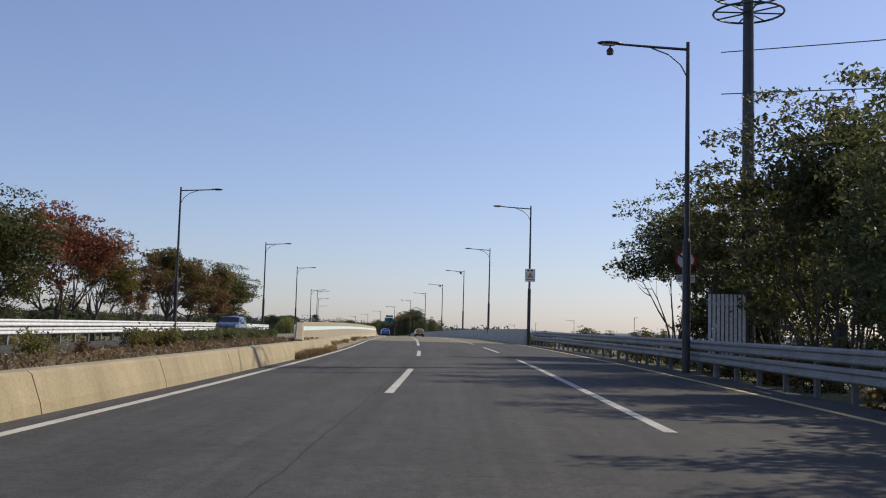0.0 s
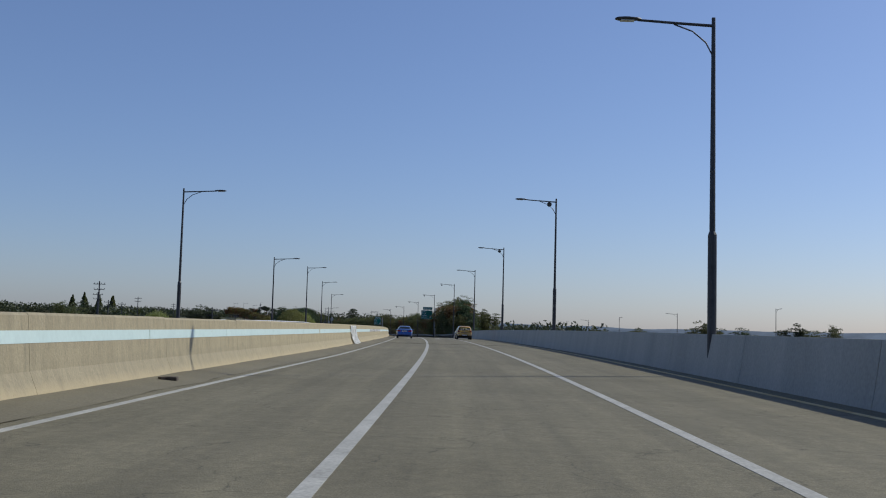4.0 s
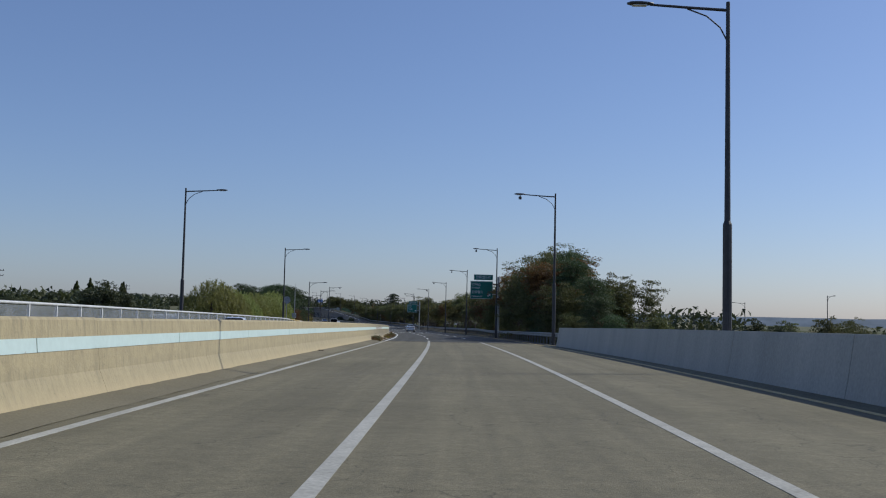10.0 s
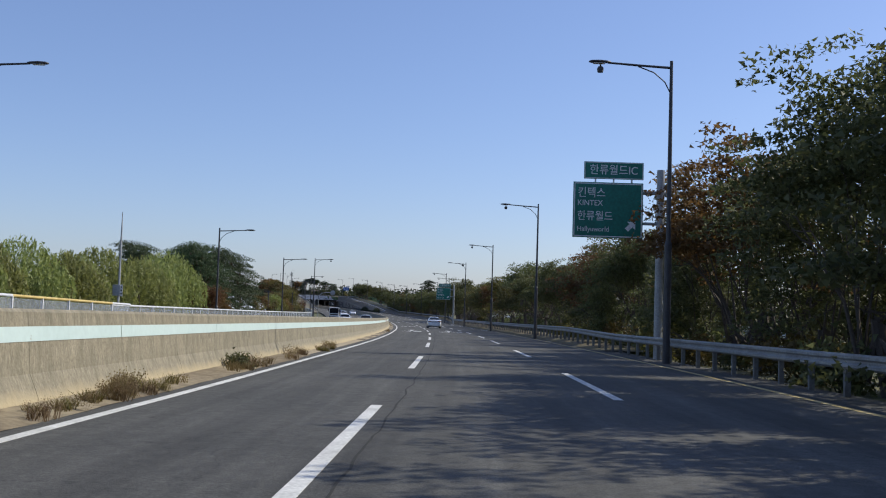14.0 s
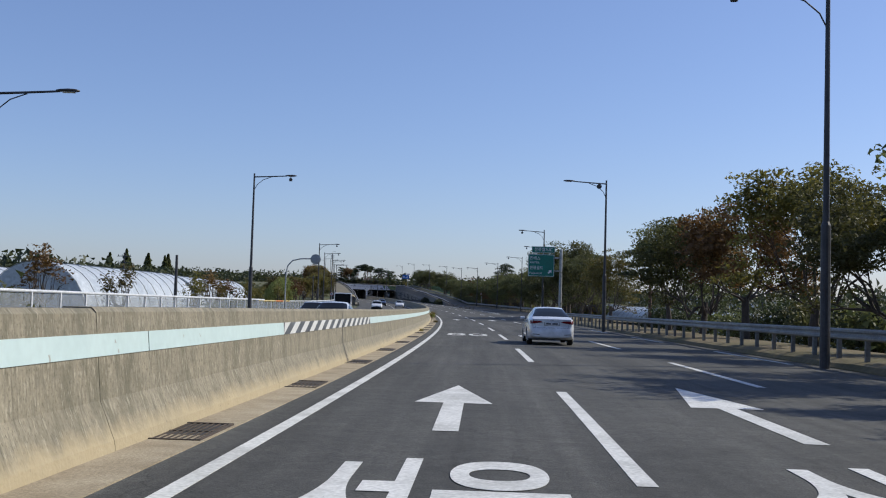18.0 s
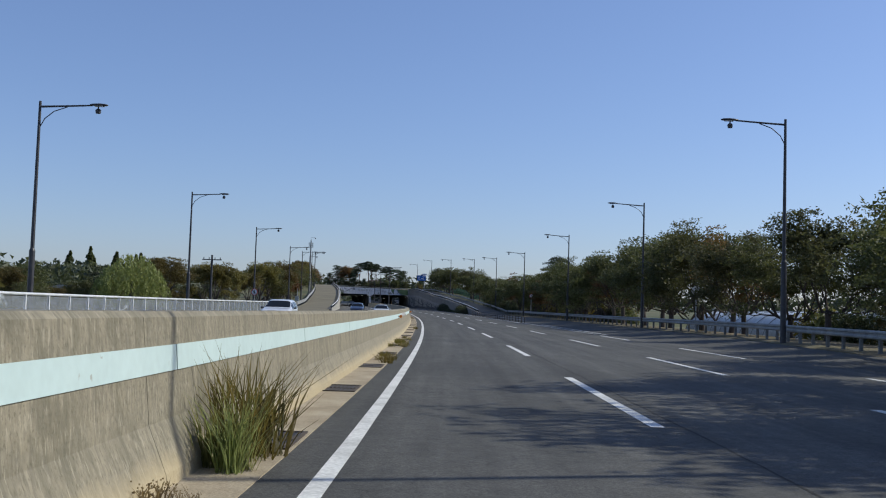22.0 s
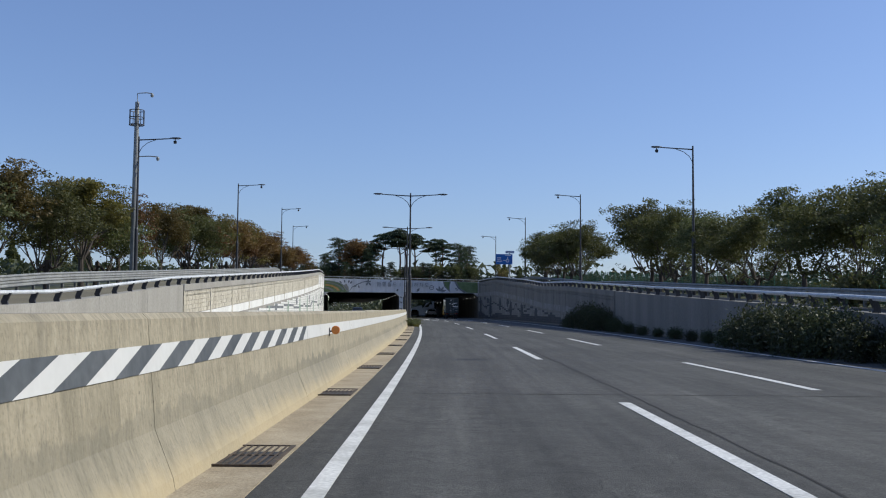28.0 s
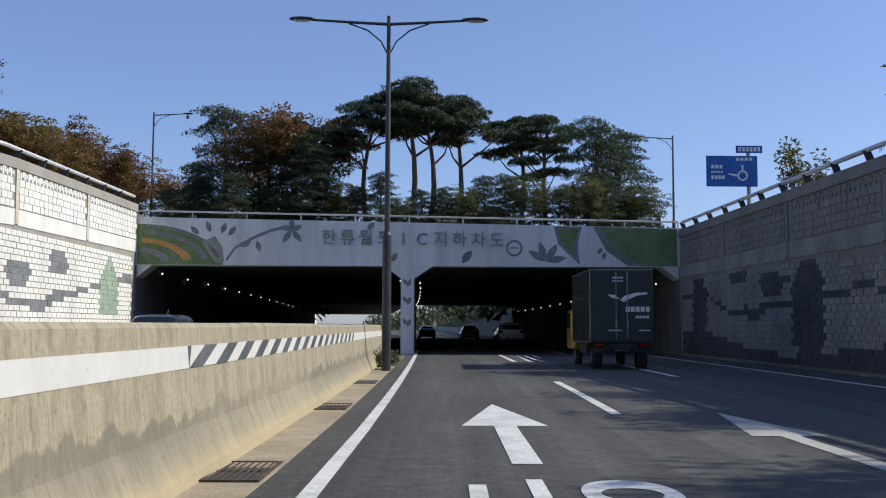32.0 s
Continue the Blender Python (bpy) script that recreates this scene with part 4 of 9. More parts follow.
for k in range(1, 11):
    s = S_PORTAL + 1.2 + k * 6
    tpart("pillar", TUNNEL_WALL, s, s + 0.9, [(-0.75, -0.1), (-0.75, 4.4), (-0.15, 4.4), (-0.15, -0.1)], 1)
# haunches under the beam
for x0, x1 in ((-12.7, -12.0), (-0.75, -1.5), (-0.15, 0.7), (11.9, 11.1)):
    tpart("haunch", PORTAL_WHITE, S_PORTAL + 0.03, S_PORTAL + 1.2, [(x0, 4.38), (x1, 4.38), (x0, 3.8)], 1.2)
# earth on the roof
bm = bmesh.new()
loft(bm, [[at(s, d, 6.15 - lift(s) + 0.5 * min(1, (s - S_PORTAL) / 12) + 0.15 * noise.noise(Vector((s * 0.2, d * 0.2, 0)))) for d in steps(-13.2, 12.5, 3)] for s in steps(S_PORTAL + 0.6, S_EXIT, 6)], closed=False)
bmesh.ops.recalc_face_normals(bm, faces=bm.faces)
tagged(part("roof_earth", bm, GRASS), "planted earth over the underpass", "ground", kind="structure")
# ramps beside the underpass
bm = bmesh.new()
sweep(bm, steps(640, S_PORTAL + 60, 6), lambda s: [(-13.2, ramp_left(s) + 0.05), (-19.0, ramp_left(s) + 0.05), (-19.0, ramp_left(s) - 0.4), (-13.2, ramp_left(s) - 0.4)])
bmesh.ops.recalc_face_normals(bm, faces=bm.faces)
tagged(part("slip_road_left", bm, PALE_DECK), "pale concrete slip road climbing beside the opposite carriageway", "road", kind="structure")
bm = bmesh.new()
sweep(bm, steps(664, S_PORTAL + 60, 6), lambda s: [(12.4, ramp_right(s) + 0.05), (16.9, ramp_right(s) + 0.05), (16.9, ramp_right(s) - 0.4), (12.4, ramp_right(s) - 0.4)])
bmesh.ops.recalc_face_normals(bm, faces=bm.faces)
tagged(part("slip_road_right", bm, ASPHALT), "grey asphalt slip road climbing beside the underpass", "road", kind="structure")
# ---- street lamps ----
LAMP_H = 10.4


def street_lamp(arms=1, camera_box=False, speaker=False):
    lamp = thing("street_lamp", Matrix(), "tall dark steel street lamp with a side arm", "street lamp", "street lamps")
    b = bmesh.new()
    box(b, (0, 0, 0.03), (0.45, 0.45, 0.06), bevel=0.01)
    tube(b, [(0, 0, 0.05), (0, 0, 4.2), (0, 0, 4.3)], [0.13, 0.125, 0.085], 12)
    part("base_sleeve", b, POLE_DARK, lamp)
    b = bmesh.new()
    tube(b, [(0, 0, 4.2), (0, 0, 7.5), (0, 0, LAMP_H + 0.12)], [0.085, 0.07, 0.055], 10)
    part("pole", b, POLE_DARK, lamp)
    for side in ([-1] if arms == 1 else [-1, 1]):
        b = bmesh.new()
        tube(b, [(0, 0, LAMP_H - 0.12), (side * 1.0, 0, LAMP_H - 0.07), (side * 2.2, 0, LAMP_H)], [0.045, 0.04, 0.035], 8)
        part("arm", b, POLE_DARK, lamp)
        b = bmesh.new()
        tube(b, [(0, 0, LAMP_H - 1.05), (side * 0.22, 0, LAMP_H - 0.62), (side * 0.6, 0, LAMP_H - 0.3), (side * 1.15, 0, LAMP_H - 0.1)], [0.022, 0.022, 0.022, 0.022], 6)
        part("brace", b, POLE_DARK, lamp)
        b = bmesh.new()
        rings = []
        for x, w, h in ((2.1, 0.05, 0.04), (2.25, 0.12, 0.06), (2.5, 0.15, 0.075), (2.75, 0.13, 0.06), (2.85, 0.05, 0.03)):
            rings.append([Vector((side * x, w * math.cos(q), LAMP_H + 0.02 + h * math.sin(q) * (1 if math.sin(q) > 0 else 0.6))) for q in [2 * math.pi * k / 10 for k in range(10)]])
        loft(b, rings)
        bmesh.ops.recalc_face_normals(b, faces=b.faces)
        lum = part("luminaire", b, POLE_DARK, lamp, smooth=True)
        b = bmesh.new()
        box(b, (side * 2.5, 0, LAMP_H - 0.03), (0.4, 0.18, 0.02), bevel=0.005)
        part("lens", b, SIGN_WHITE, lum)
    if camera_box:
        b = bmesh.new()
        tube(b, [(-2.45, 0, LAMP_H - 0.03), (-2.45, 0, LAMP_H - 0.16)], 0.03, 6)
        tube(b, [(-2.45, 0, LAMP_H - 0.14), (-2.45, 0, LAMP_H - 0.20), (-2.45, 0, LAMP_H - 0.34)], [0.07, 0.12, 0.10], 10)
        part("sensor", b, POLE_DARK, lamp)
    if speaker:
        b = bmesh.new()
        tube(b, [(-0.5, -0.05, LAMP_H - 0.3), (-0.5, -0.2, LAMP_H - 0.32)], [0.09, 0.17], 12)
        part("speaker", b, POLE_DARK, lamp)
    return lamp


lamp_plain, lamp_cam, lamp_spk, lamp_double = street_lamp(), street_lamp(1, True), street_lamp(1, False, True), street_lamp(2)
used = set()


def put_lamp(kind, s, d, z, turn=0):
    m = spot(s, d, z, turn)
    if kind.name not in used:
        used.add(kind.name)
        kind.matrix_world = m
        return kind
    return copy_thing(kind, m)


for s, d, k, z in ((-8, 11.6, 1, -0.1), (31.8, 11.85, 1, -0.17), (76.6, 11.5, 0, -0.05), (115.2, 11.67, 0, -0.18), (157, 12.0, 2, -0.15), (198.5, 11.8, 2, -0.24), (242.1, 11.83, 0, -0.05), (284.1, 11.64, 1, -0.04), (332.4, 11.25, 1, -0.12), (374.3, 10.8, 1, -0.35), (416.2, 10.74, 1, -0.5), (457.2, 10.73, 2, -0.5), (502.7, 11.4, 1, -0.5), (536.8, 15.7, 1, -0.4), (571.4, 16.9, 1, -0.5), (608.4, 16.8, 1, -0.42), (647.2, 16.78, 1, -0.47), (689.2, 17.6, 1, -0.55), (728.8, 18.0, 1, -0.5), (770.8, 17.5, 1, -0.45), (813.8, 17.8, 1, -0.54), (852, 18.7, 1, -0.4), (893, 18.7, 1, -0.4)):
    put_lamp((lamp_plain, lamp_cam, lamp_spk)[k], s, d, z + (ramp_right(s) if s > 662 else 0))
for s, d, top in ((28, -13.2, 10.1), (69.8, -13.2, 10.1), (113.5, -13.3, 10), (154.4, -13.3, 9.9), (200.3, -13.6, 8.5), (241.6, -13.6, 10.1), (283.6, -13.8, 10.3), (333, -13.4, 9.8), (379.9, -14.2, 7.9), (421.8, -14.05, 7.9), (457.8, -12.8, 9.8), (535, -16.4, 9.4), (571.4, -18.2, 9.6), (607.6, -18.6, 9.6), (647, -18.7, 9.6), (687, -19.6, 0), (730, -19.5, 0), (770.4, -19.4, 0), (814.9, -18.8, 0), (852.2, -19.25, 0.5)):
    z = ramp_left(s) - 0.55 + top if top < 1 else min(top - LAMP_H, -0.3)
    put_lamp(lamp_cam if s > 440 else lamp_plain, s, d, z, 180)
for s, d, z in ((739.1, -1.1, -0.3), (776.7, -1.2, 0.15), (806.8, -0.62, -0.4)):
    put_lamp(lamp_double, s, d, z)
# ---- trees and plants ----
def leaf_mesh(name, centres, size, mat, seed, flat=0.0, droop=0.0, narrow=0.55):
    """Many small leaves, each a bent blade of its own at the given places."""
    rng = np.random.default_rng(seed)
    n = len(centres)
    a = rng.normal(size=(n, 3))
    a[:, 2] = a[:, 2] * (1 - flat) - droop * 2
    a /= np.linalg.norm(a, axis=1)[:, None] + 1e-9
    b = rng.normal(size=(n, 3))
    b[:, 2] *= (1 - flat)
    b -= (b * a).sum(1)[:, None] * a
    b /= np.linalg.norm(b, axis=1)[:, None] + 1e-9
    sz = size * rng.uniform(0.6, 1.35, n)[:, None]
    v = np.stack([centres - a * sz, centres + a * sz * 0.6 + b * sz * narrow, centres + a * sz * 0.8 - b * sz * narrow], 1).reshape(-1, 3)
    f = np.arange(3 * n).reshape(-1, 3)
    me = bpy.data.meshes.new(name)
    me.from_pydata(v.tolist(), [], f.tolist())
    me.materials.append(mat)
    return me


def limb(bm, p, d, length, r, rng, out, depth, spread):
    """A bent limb that forks; the twigs' tips are gathered in out."""
    pts, rad = [p], [r]
    q, v = p.copy(), d.copy()
    n = 3 if depth else 1
    for k in range(n):
        v = (v + Vector(rng.normal(0, 0.13, 3)) + Vector((0, 0, 0.05))).normalized()
        q = q + v * (length / n)
        pts.append(q.copy())
        rad.append(r * (1 - 0.55 * (k + 1) / n))
        if depth <= 1:
            out.append(q.copy())
    if depth:
        tube(bm, pts, rad, 5 if depth > 1 else 3, caps=False)
    if depth == 0:
        return
    for k in range(3 if depth > 1 else 2):
        side = Vector(rng.normal(0, 1, 3))
        side = (side - v * side.dot(v)).normalized()
        w = (v + side * spread * rng.uniform(0.6, 1.2)).normalized()
        limb(bm, pts[-1 - (k % 2)], w, length * rng.uniform(0.55, 0.8), rad[-1 - (k % 2)] * 0.72, rng, out, depth - 1, spread)


TREES = {}


def broad_tree(key, label, mat, seed, height=8.0, trunk=2.0, width=3.2, leaves=13500, size=0.105, low=0.0):
    rng = np.random.default_rng(seed)
    t = thing("tree", Matrix(), label, "tree", "roadside trees")
    bm, tips = bmesh.new(), []
    base = Vector((0, 0, -0.3))
    fork = Vector((rng.normal(0, 0.12), rng.normal(0, 0.12), trunk))
    tube(bm, [base, base.lerp(fork, 0.5) + Vector((0.05, 0.03, 0)), fork], [0.24, 0.19, 0.17], 9, caps=False)
    n = 6
    for k in range(n):
        a = 2 * math.pi * (k + rng.uniform(-0.3, 0.3)) / n
        lean = rng.uniform(0.5, 1.25)
        d = Vector((math.cos(a) * lean, math.sin(a) * lean, 1)).normalized()
        limb(bm, fork - Vector((0, 0, rng.uniform(0, 0.3))), d, (height - trunk) * 0.36, 0.11, rng, tips, 3, 0.6)
    tp = np.array([tuple(p) for p in tips])
    # bring the crown to its size
    c = np.array([0, 0, trunk])
    ext = np.abs(tp[:, :2]).max()
    wide = width / max(ext, 0.1) * 0.92
    tp[:, :2] *= wide
    low_tip, span = tp[:, 2].min(), max(np.ptp(tp[:, 2]), 0.1)
    for v in bm.verts:
        if v.co.z > trunk - 0.05:
            f = min(1.0, (v.co.z - trunk) / 0.8)
            z1 = trunk * (0.85 - low) + (v.co.z - low_tip) / span * (height - 0.35 - trunk * (0.85 - low))
            v.co = Vector((v.co.x * (1 + (wide - 1) * f), v.co.y * (1 + (wide - 1) * f), v.co.z + (z1 - v.co.z) * f))
    part("trunk", bm, BARK, t)
    zr = ((tp[:, 2] - tp[:, 2].min()) / max(np.ptp(tp[:, 2]), 0.1)) ** 0.75
    tp[:, 2] = trunk * (0.85 - low) + zr * (height - 0.35 - trunk * (0.85 - low))
    # clumps: flat sprays round the tips, gaps between
    tp = tp[rng.uniform(0, 1, len(tp)) < 0.85]
    idx = rng.integers(0, len(tp), leaves)
    out = tp[idx] * np.array([1, 1, 0.0])
    out /= np.linalg.norm(out, axis=1)[:, None] + 1e-6
    across = np.stack([-out[:, 1], out[:, 0], out[:, 2]], 1)
    reach = rng.uniform(-0.75, 0.7, leaves)
    sp = out * reach[:, None] + across * (np.clip(rng.normal(0, 0.26, leaves), -0.5, 0.5) * (1 - 0.5 * np.abs(reach)))[:, None]
    sp[:, 2] = np.clip(rng.normal(0, 0.09, leaves), -0.2, 0.2) - 0.12 * reach
    pts = tp[idx] + sp * (width / 3.4)
    ob = new("crown", leaf_mesh("crown", pts, size, mat, seed + 7, flat=0.35))
    ob.parent = t
    TREES[key] = t
    t["height"] = height
    return t


def willow(key, seed, height=6.5, width=3.4):
    rng = np.random.default_rng(seed)
    t = thing("willow_tree", Matrix(), "pale green weeping willow with hanging strands", "tree", "willows")
    bm = bmesh.new()
    tube(bm, [(0, 0, -0.5), (0.1, 0, height * 0.35), (0, 0.1, height * 0.6)], [0.3, 0.24, 0.14], 8)
    part("trunk", bm, BARK, t)
    pts = []
    for k in range(230):
        a, r = rng.uniform(0, 2 * math.pi), width * math.sqrt(rng.uniform(0, 1))
        z0 = height * (1 - 0.42 * (r / width) ** 2) - rng.uniform(0, 0.5)
        ln = rng.uniform(0.35, 0.75) * z0
        for j in range(26):
            f = j / 26
            pts.append((r * math.cos(a) * (1 + 0.12 * f) + rng.normal(0, 0.09), r * math.sin(a) * (1 + 0.12 * f) + rng.normal(0, 0.09), z0 - ln * f + 0.15 * math.sin(f * 3)))
    ob = new("crown", leaf_mesh("crown", np.array(pts), 0.17, LEAF_WILLOW, seed, droop=0.9, narrow=0.35))
    ob.parent = t
    TREES[key] = t
    return t


def pine(key, seed, height=8.0, width=2.6, bare=0.55, label="dark green pine with a bent reddish trunk", mat=None, leaves=17000, full=False, pads=16):
    """A bent trunk with flat pads of needles on crooked limbs."""
    rng = np.random.default_rng(seed)
    t = thing("pine_tree", Matrix(), label, "tree", "pines")
    bm = bmesh.new()
    bend = rng.normal(0, 0.4, 2)
    tr = [Vector((bend[0] * math.sin(f * 2.9), bend[1] * math.sin(f * 3.4), -0.3 + (height * 0.9 + 0.3) * f)) for f in (0, 0.15, 0.3, 0.45, 0.6, 0.75, 0.9, 1)]
    tube(bm, tr, [0.2, 0.18, 0.16, 0.145, 0.125, 0.1, 0.07, 0.04], 8)
    z0 = height * bare
    pts = []
    for k in range(pads):
        f = (k + 0.5) / pads
        z = z0 + (height - z0) * f
        i = min(6, int(max(0, z - 0.8) / (height * 0.9) * 7))
        p = tr[i]
        a = k * 2.4 + rng.uniform(-0.5, 0.5)
        reach = (1.05 - 0.75 * f) if full else math.sqrt(max(0.05, 1 - f ** 2.2))
        r = width * reach * rng.uniform(0.35, 0.85)
        q = Vector((p.x + math.cos(a) * r, p.y + math.sin(a) * r, z))
        tube(bm, [p, p.lerp(q, 0.5) + Vector((0, 0, -0.15)) + Vector(rng.normal(0, 0.1, 3)), q], [0.08, 0.05, 0.02], 5, caps=False)
        pr = width * (rng.uniform(0.32, 0.48) if full else rng.uniform(0.3, 0.46))
        m = leaves // pads
        rr, aa = pr * np.sqrt(rng.uniform(0, 1, m)), rng.uniform(0, 2 * math.pi, m)
        edge = 1 + 0.25 * np.sin(aa * 3 + k) + 0.15 * np.sin(aa * 7 + 2 * k)
        dome = (0.5 if full else 0.38) * pr * (1 - (rr / pr) ** 2) * rng.uniform(0.2, 1, m)
        pts.append(np.stack([q.x + rr * edge * np.cos(aa), q.y + rr * edge * np.sin(aa), q.z - 0.12 + dome + rng.normal(0, 0.05, m)], 1))
    part("trunk", bm, PINE_BARK, t)
    ob = new("crown", leaf_mesh("crown", np.concatenate(pts), 0.105, mat or LEAF_PINE, seed + 3, narrow=0.3))
    ob.parent = t
    TREES[key] = t
    return t


def cone_tree(key, seed, height=10.0, width=2.0, mat=None):
    rng = np.random.default_rng(seed)
    t = thing("conifer", Matrix(), "tall narrow dark conifer far off the road", "tree", "far conifers")
    bm = bmesh.new()
    tube(bm, [(0, 0, -0.5), (0, 0, height * 0.9)], [0.2, 0.03], 6)
    part("trunk", bm, BARK, t)
    f = rng.uniform(0, 1, 2600) ** 0.75
    a = rng.uniform(0, 2 * math.pi, 2600)
    r = width * (1 - f) * rng.uniform(0.3, 1, 2600) * (0.8 + 0.2 * np.sin(f * 40))
    pts = np.stack([r * np.cos(a), r * np.sin(a), height * (0.1 + 0.9 * f)], 1)
    ob = new("crown", leaf_mesh("crown", pts, 0.26, mat or LEAF_DARK, seed, flat=0.3))
    ob.parent = t
    TREES[key] = t
    return t


def bush(key, seed, height, width, mat, label, leaves=900, size=0.1):
    rng = np.random.default_rng(seed)
    t = thing("bush", Matrix(), label, "bush", "roadside bushes")
    bm = bmesh.new()
    for k in range(7):
        a = rng.uniform(0, 2 * math.pi)
        tube(bm, [(0, 0, -0.1), (0.4 * width * math.cos(a), 0.4 * width * math.sin(a), height * 0.7)], [0.02, 0.008], 4)
    part("branchwork", bm, BARK, t)
    n = 12
    cc = rng.uniform(-1, 1, (n, 3)) * np.array([width * 0.6, width * 0.6, 0]) + np.array([0, 0, height * 0.5])
    cc[:, 2] += rng.uniform(-0.25, 0.3, n) * height
    idx = rng.integers(0, n, leaves)
    pts = cc[idx] + rng.normal(0, 1, (leaves, 3)) * np.array([width * 0.26, width * 0.26, height * 0.2])
    pts[:, 2] = np.abs(pts[:, 2])
    ob = new("foliage", leaf_mesh("foliage", pts, size, mat, seed))
    ob.parent = t
    TREES[key] = t
    return t


def weed(key, seed, height, mat, label, blades=60, spread=0.18, heads=5):
    """A tuft of thin bent blades and seed heads."""
    rng = np.random.default_rng(seed)
    v, f = [], []
    for k in range(blades):
        a, r = rng.uniform(0, 2 * math.pi), spread * math.sqrt(rng.uniform(0, 1))
        h = height * rng.uniform(0.4, 1)
        x, y = r * math.cos(a), r * math.sin(a)
        lean = rng.normal(0, 0.35, 2) * h
        w = 0.006 + 0.006 * rng.uniform()
        i = len(v)
        v += [(x - w, y, 0), (x + w, y, 0), (x + lean[0] * 0.4 + w, y + lean[1] * 0.4, h * 0.6), (x + lean[0] * 0.4 - w, y + lean[1] * 0.4, h * 0.6), (x + lean[0], y + lean[1], h)]
        f += [(i, i + 1, i + 2, i + 3), (i + 3, i + 2, i + 4)]
        for j in range(heads):
            q = np.array([x + lean[0] * 0.7, y + lean[1] * 0.7, h * 0.8]) + rng.normal(0, 0.035, 3)
            s = 0.009
            i = len(v)
            v += [tuple(q + (-s, 0, -s)), tuple(q + (s, 0, -s)), tuple(q + (s * 0.6, s, s)), tuple(q + (-s * 0.6, -s, s))]
            f += [(i, i + 1, i + 2, i + 3)]
    me = bpy.data.meshes.new("weed_tuft")
    me.from_pydata([tuple(map(float, p)) for p in v], [], f)
    me.materials.append(mat)
    ob = tagged(new("weed_tuft", me), label, "weeds", "weeds along the barrier")
    TREES[key] = ob
    return ob


first = set()


def plant(key, s, d, z=None, turn=None, size=1.0, label=""):
    src = TREES[key]
    zz = (land(s, d) if z is None else z) - 0.05
    m = spot(s, d, zz, random.uniform(0, 360) if turn is None else turn) @ Matrix.Diagonal((size, size, size * random.uniform(0.94, 1.06), 1))
    if key not in first:
        first.add(key)
        src.matrix_world = m
        ob = src
    else:
        ob = copy_thing(src, Matrix())
        ob.matrix_basis = m
    return tagged(ob, label)


GREEN_T = "broad green roadside tree with a spreading crown"
for k in range(3):
    broad_tree("green%d" % k, GREEN_T, LEAF_GREEN, 11 + k, 8, 2.0, 4.9, leaves=17000, low=-0.05)
    broad_tree("dark%d" % k, "dense dark green tree on the verge", LEAF_DARK, 31 + k, 8, 1.6, 3.7, leaves=12000, size=0.115, low=0.5)
    broad_tree("shade%d" % k, "dark green roadside tree with a raised crown", LEAF_DARK, 131 + k, 8, 2.1, 4.8, leaves=17000, low=-0.05)
    broad_tree("belt%d" % k, "green tree in the belt beyond the carriageway", (LEAF_DARK, LEAF_SHADE, LEAF_SHADE)[k], 151 + k, 8, 1.4, 4.2, leaves=12000, size=0.135, low=0.8)
    broad_tree("olive%d" % k, "yellowing olive-green roadside tree", LEAF_OLIVE, 51 + k, 8, 2.0, 3.9, low=-0.35)
for k in range(2):
    broad_tree("near%d" % k, "dense dark green tree close to the guard rail", LEAF_DARK, 231 + k, 8, 1.6, 3.7, leaves=24000, size=0.082, low=0.45)
for k in range(2):
    broad_tree("open%d" % k, "airy roadside tree with sparse yellowing leaves", (LEAF_OLIVE, LEAF_GREEN)[k], 351 + k, 8, 1.9, 3.3, leaves=8500, size=0.1, low=0.1)
for k in range(2):
    broad_tree("sapling%d" % k, "thin young tree with sparse russet leaves behind the railing", (LEAF_BROWN, LEAF_OLIVE)[k], 331 + k, 4.4, 1.5, 1.35, leaves=900, size=0.09, low=-0.1)
broad_tree("red0", "red-leaved autumn tree beside the road", LEAF_RED, 71, 8, 2.1, 4.2, low=-0.3)
broad_tree("russet0", "russet-brown autumn tree beside the road", LEAF_BROWN, 81, 8, 2.0, 3.9, leaves=15000, size=0.1, low=-0.35)
broad_tree("russet1", "russet-brown autumn tree beside the road", LEAF_BROWN, 82, 8, 2.2, 3.8, low=-0.3)
willow("willow0", 5)
willow("willow1", 6, 6.0, 3.0)
pine("pine0", 21, 8, 2.9, 0.70, pads=13)
pine("pine1", 22, 8, 2.5, 0.72, pads=11)
pine("pine2", 23, 8, 2.7, 0.52, pads=15)
pine("shore0", 24, 8, 3.5, 0.12, "dense dark green pine beside the road", leaves=20000, full=True, pads=24)
pine("shore1", 25, 8, 3.3, 0.1, "dense dark green pine beside the road", leaves=20000, full=True, pads=24)
pine("grove0", 26, 8, 3.5, 0.12, "dense dark green pine beside the road", leaves=22000, full=True, pads=30, mat=LEAF_SHORE)
pine("grove1", 27, 8, 3.3, 0.1, "dense dark green pine beside the road", leaves=22000, full=True, pads=30, mat=LEAF_SHORE)
cone_tree("cone0", 41, 9.5, 3.6)
cone_tree("cone1", 42, 9, 3.3)
bush("bush0", 61, 1.1, 0.9, LEAF_DARK, "low dark green clipped bush on the verge")
bush("bush1", 62, 1.4, 1.1, LEAF_OLIVE, "straggling olive-green bush on the verge", 1200)
bush("bush3", 64, 1.25, 0.95, LEAF_SHADE, "dense dark evergreen bush at the foot of trees and walls", 3600, 0.06)
bush("bush2", 63, 1.0, 0.8, LEAF_BROWN, "small russet bush on the verge")
weed("weed3", 94, 1.15, LEAF_OLIVE, "tall leafy reeds growing in the gutter", 46, 0.2, 0)
weed("weed0", 91, 0.42, DRY, "dry straw-coloured weeds at the barrier's foot", 34, 0.22)
weed("weed1", 92, 0.4, LEAF_OLIVE, "green weeds in the gutter", 70, 0.22, 0)
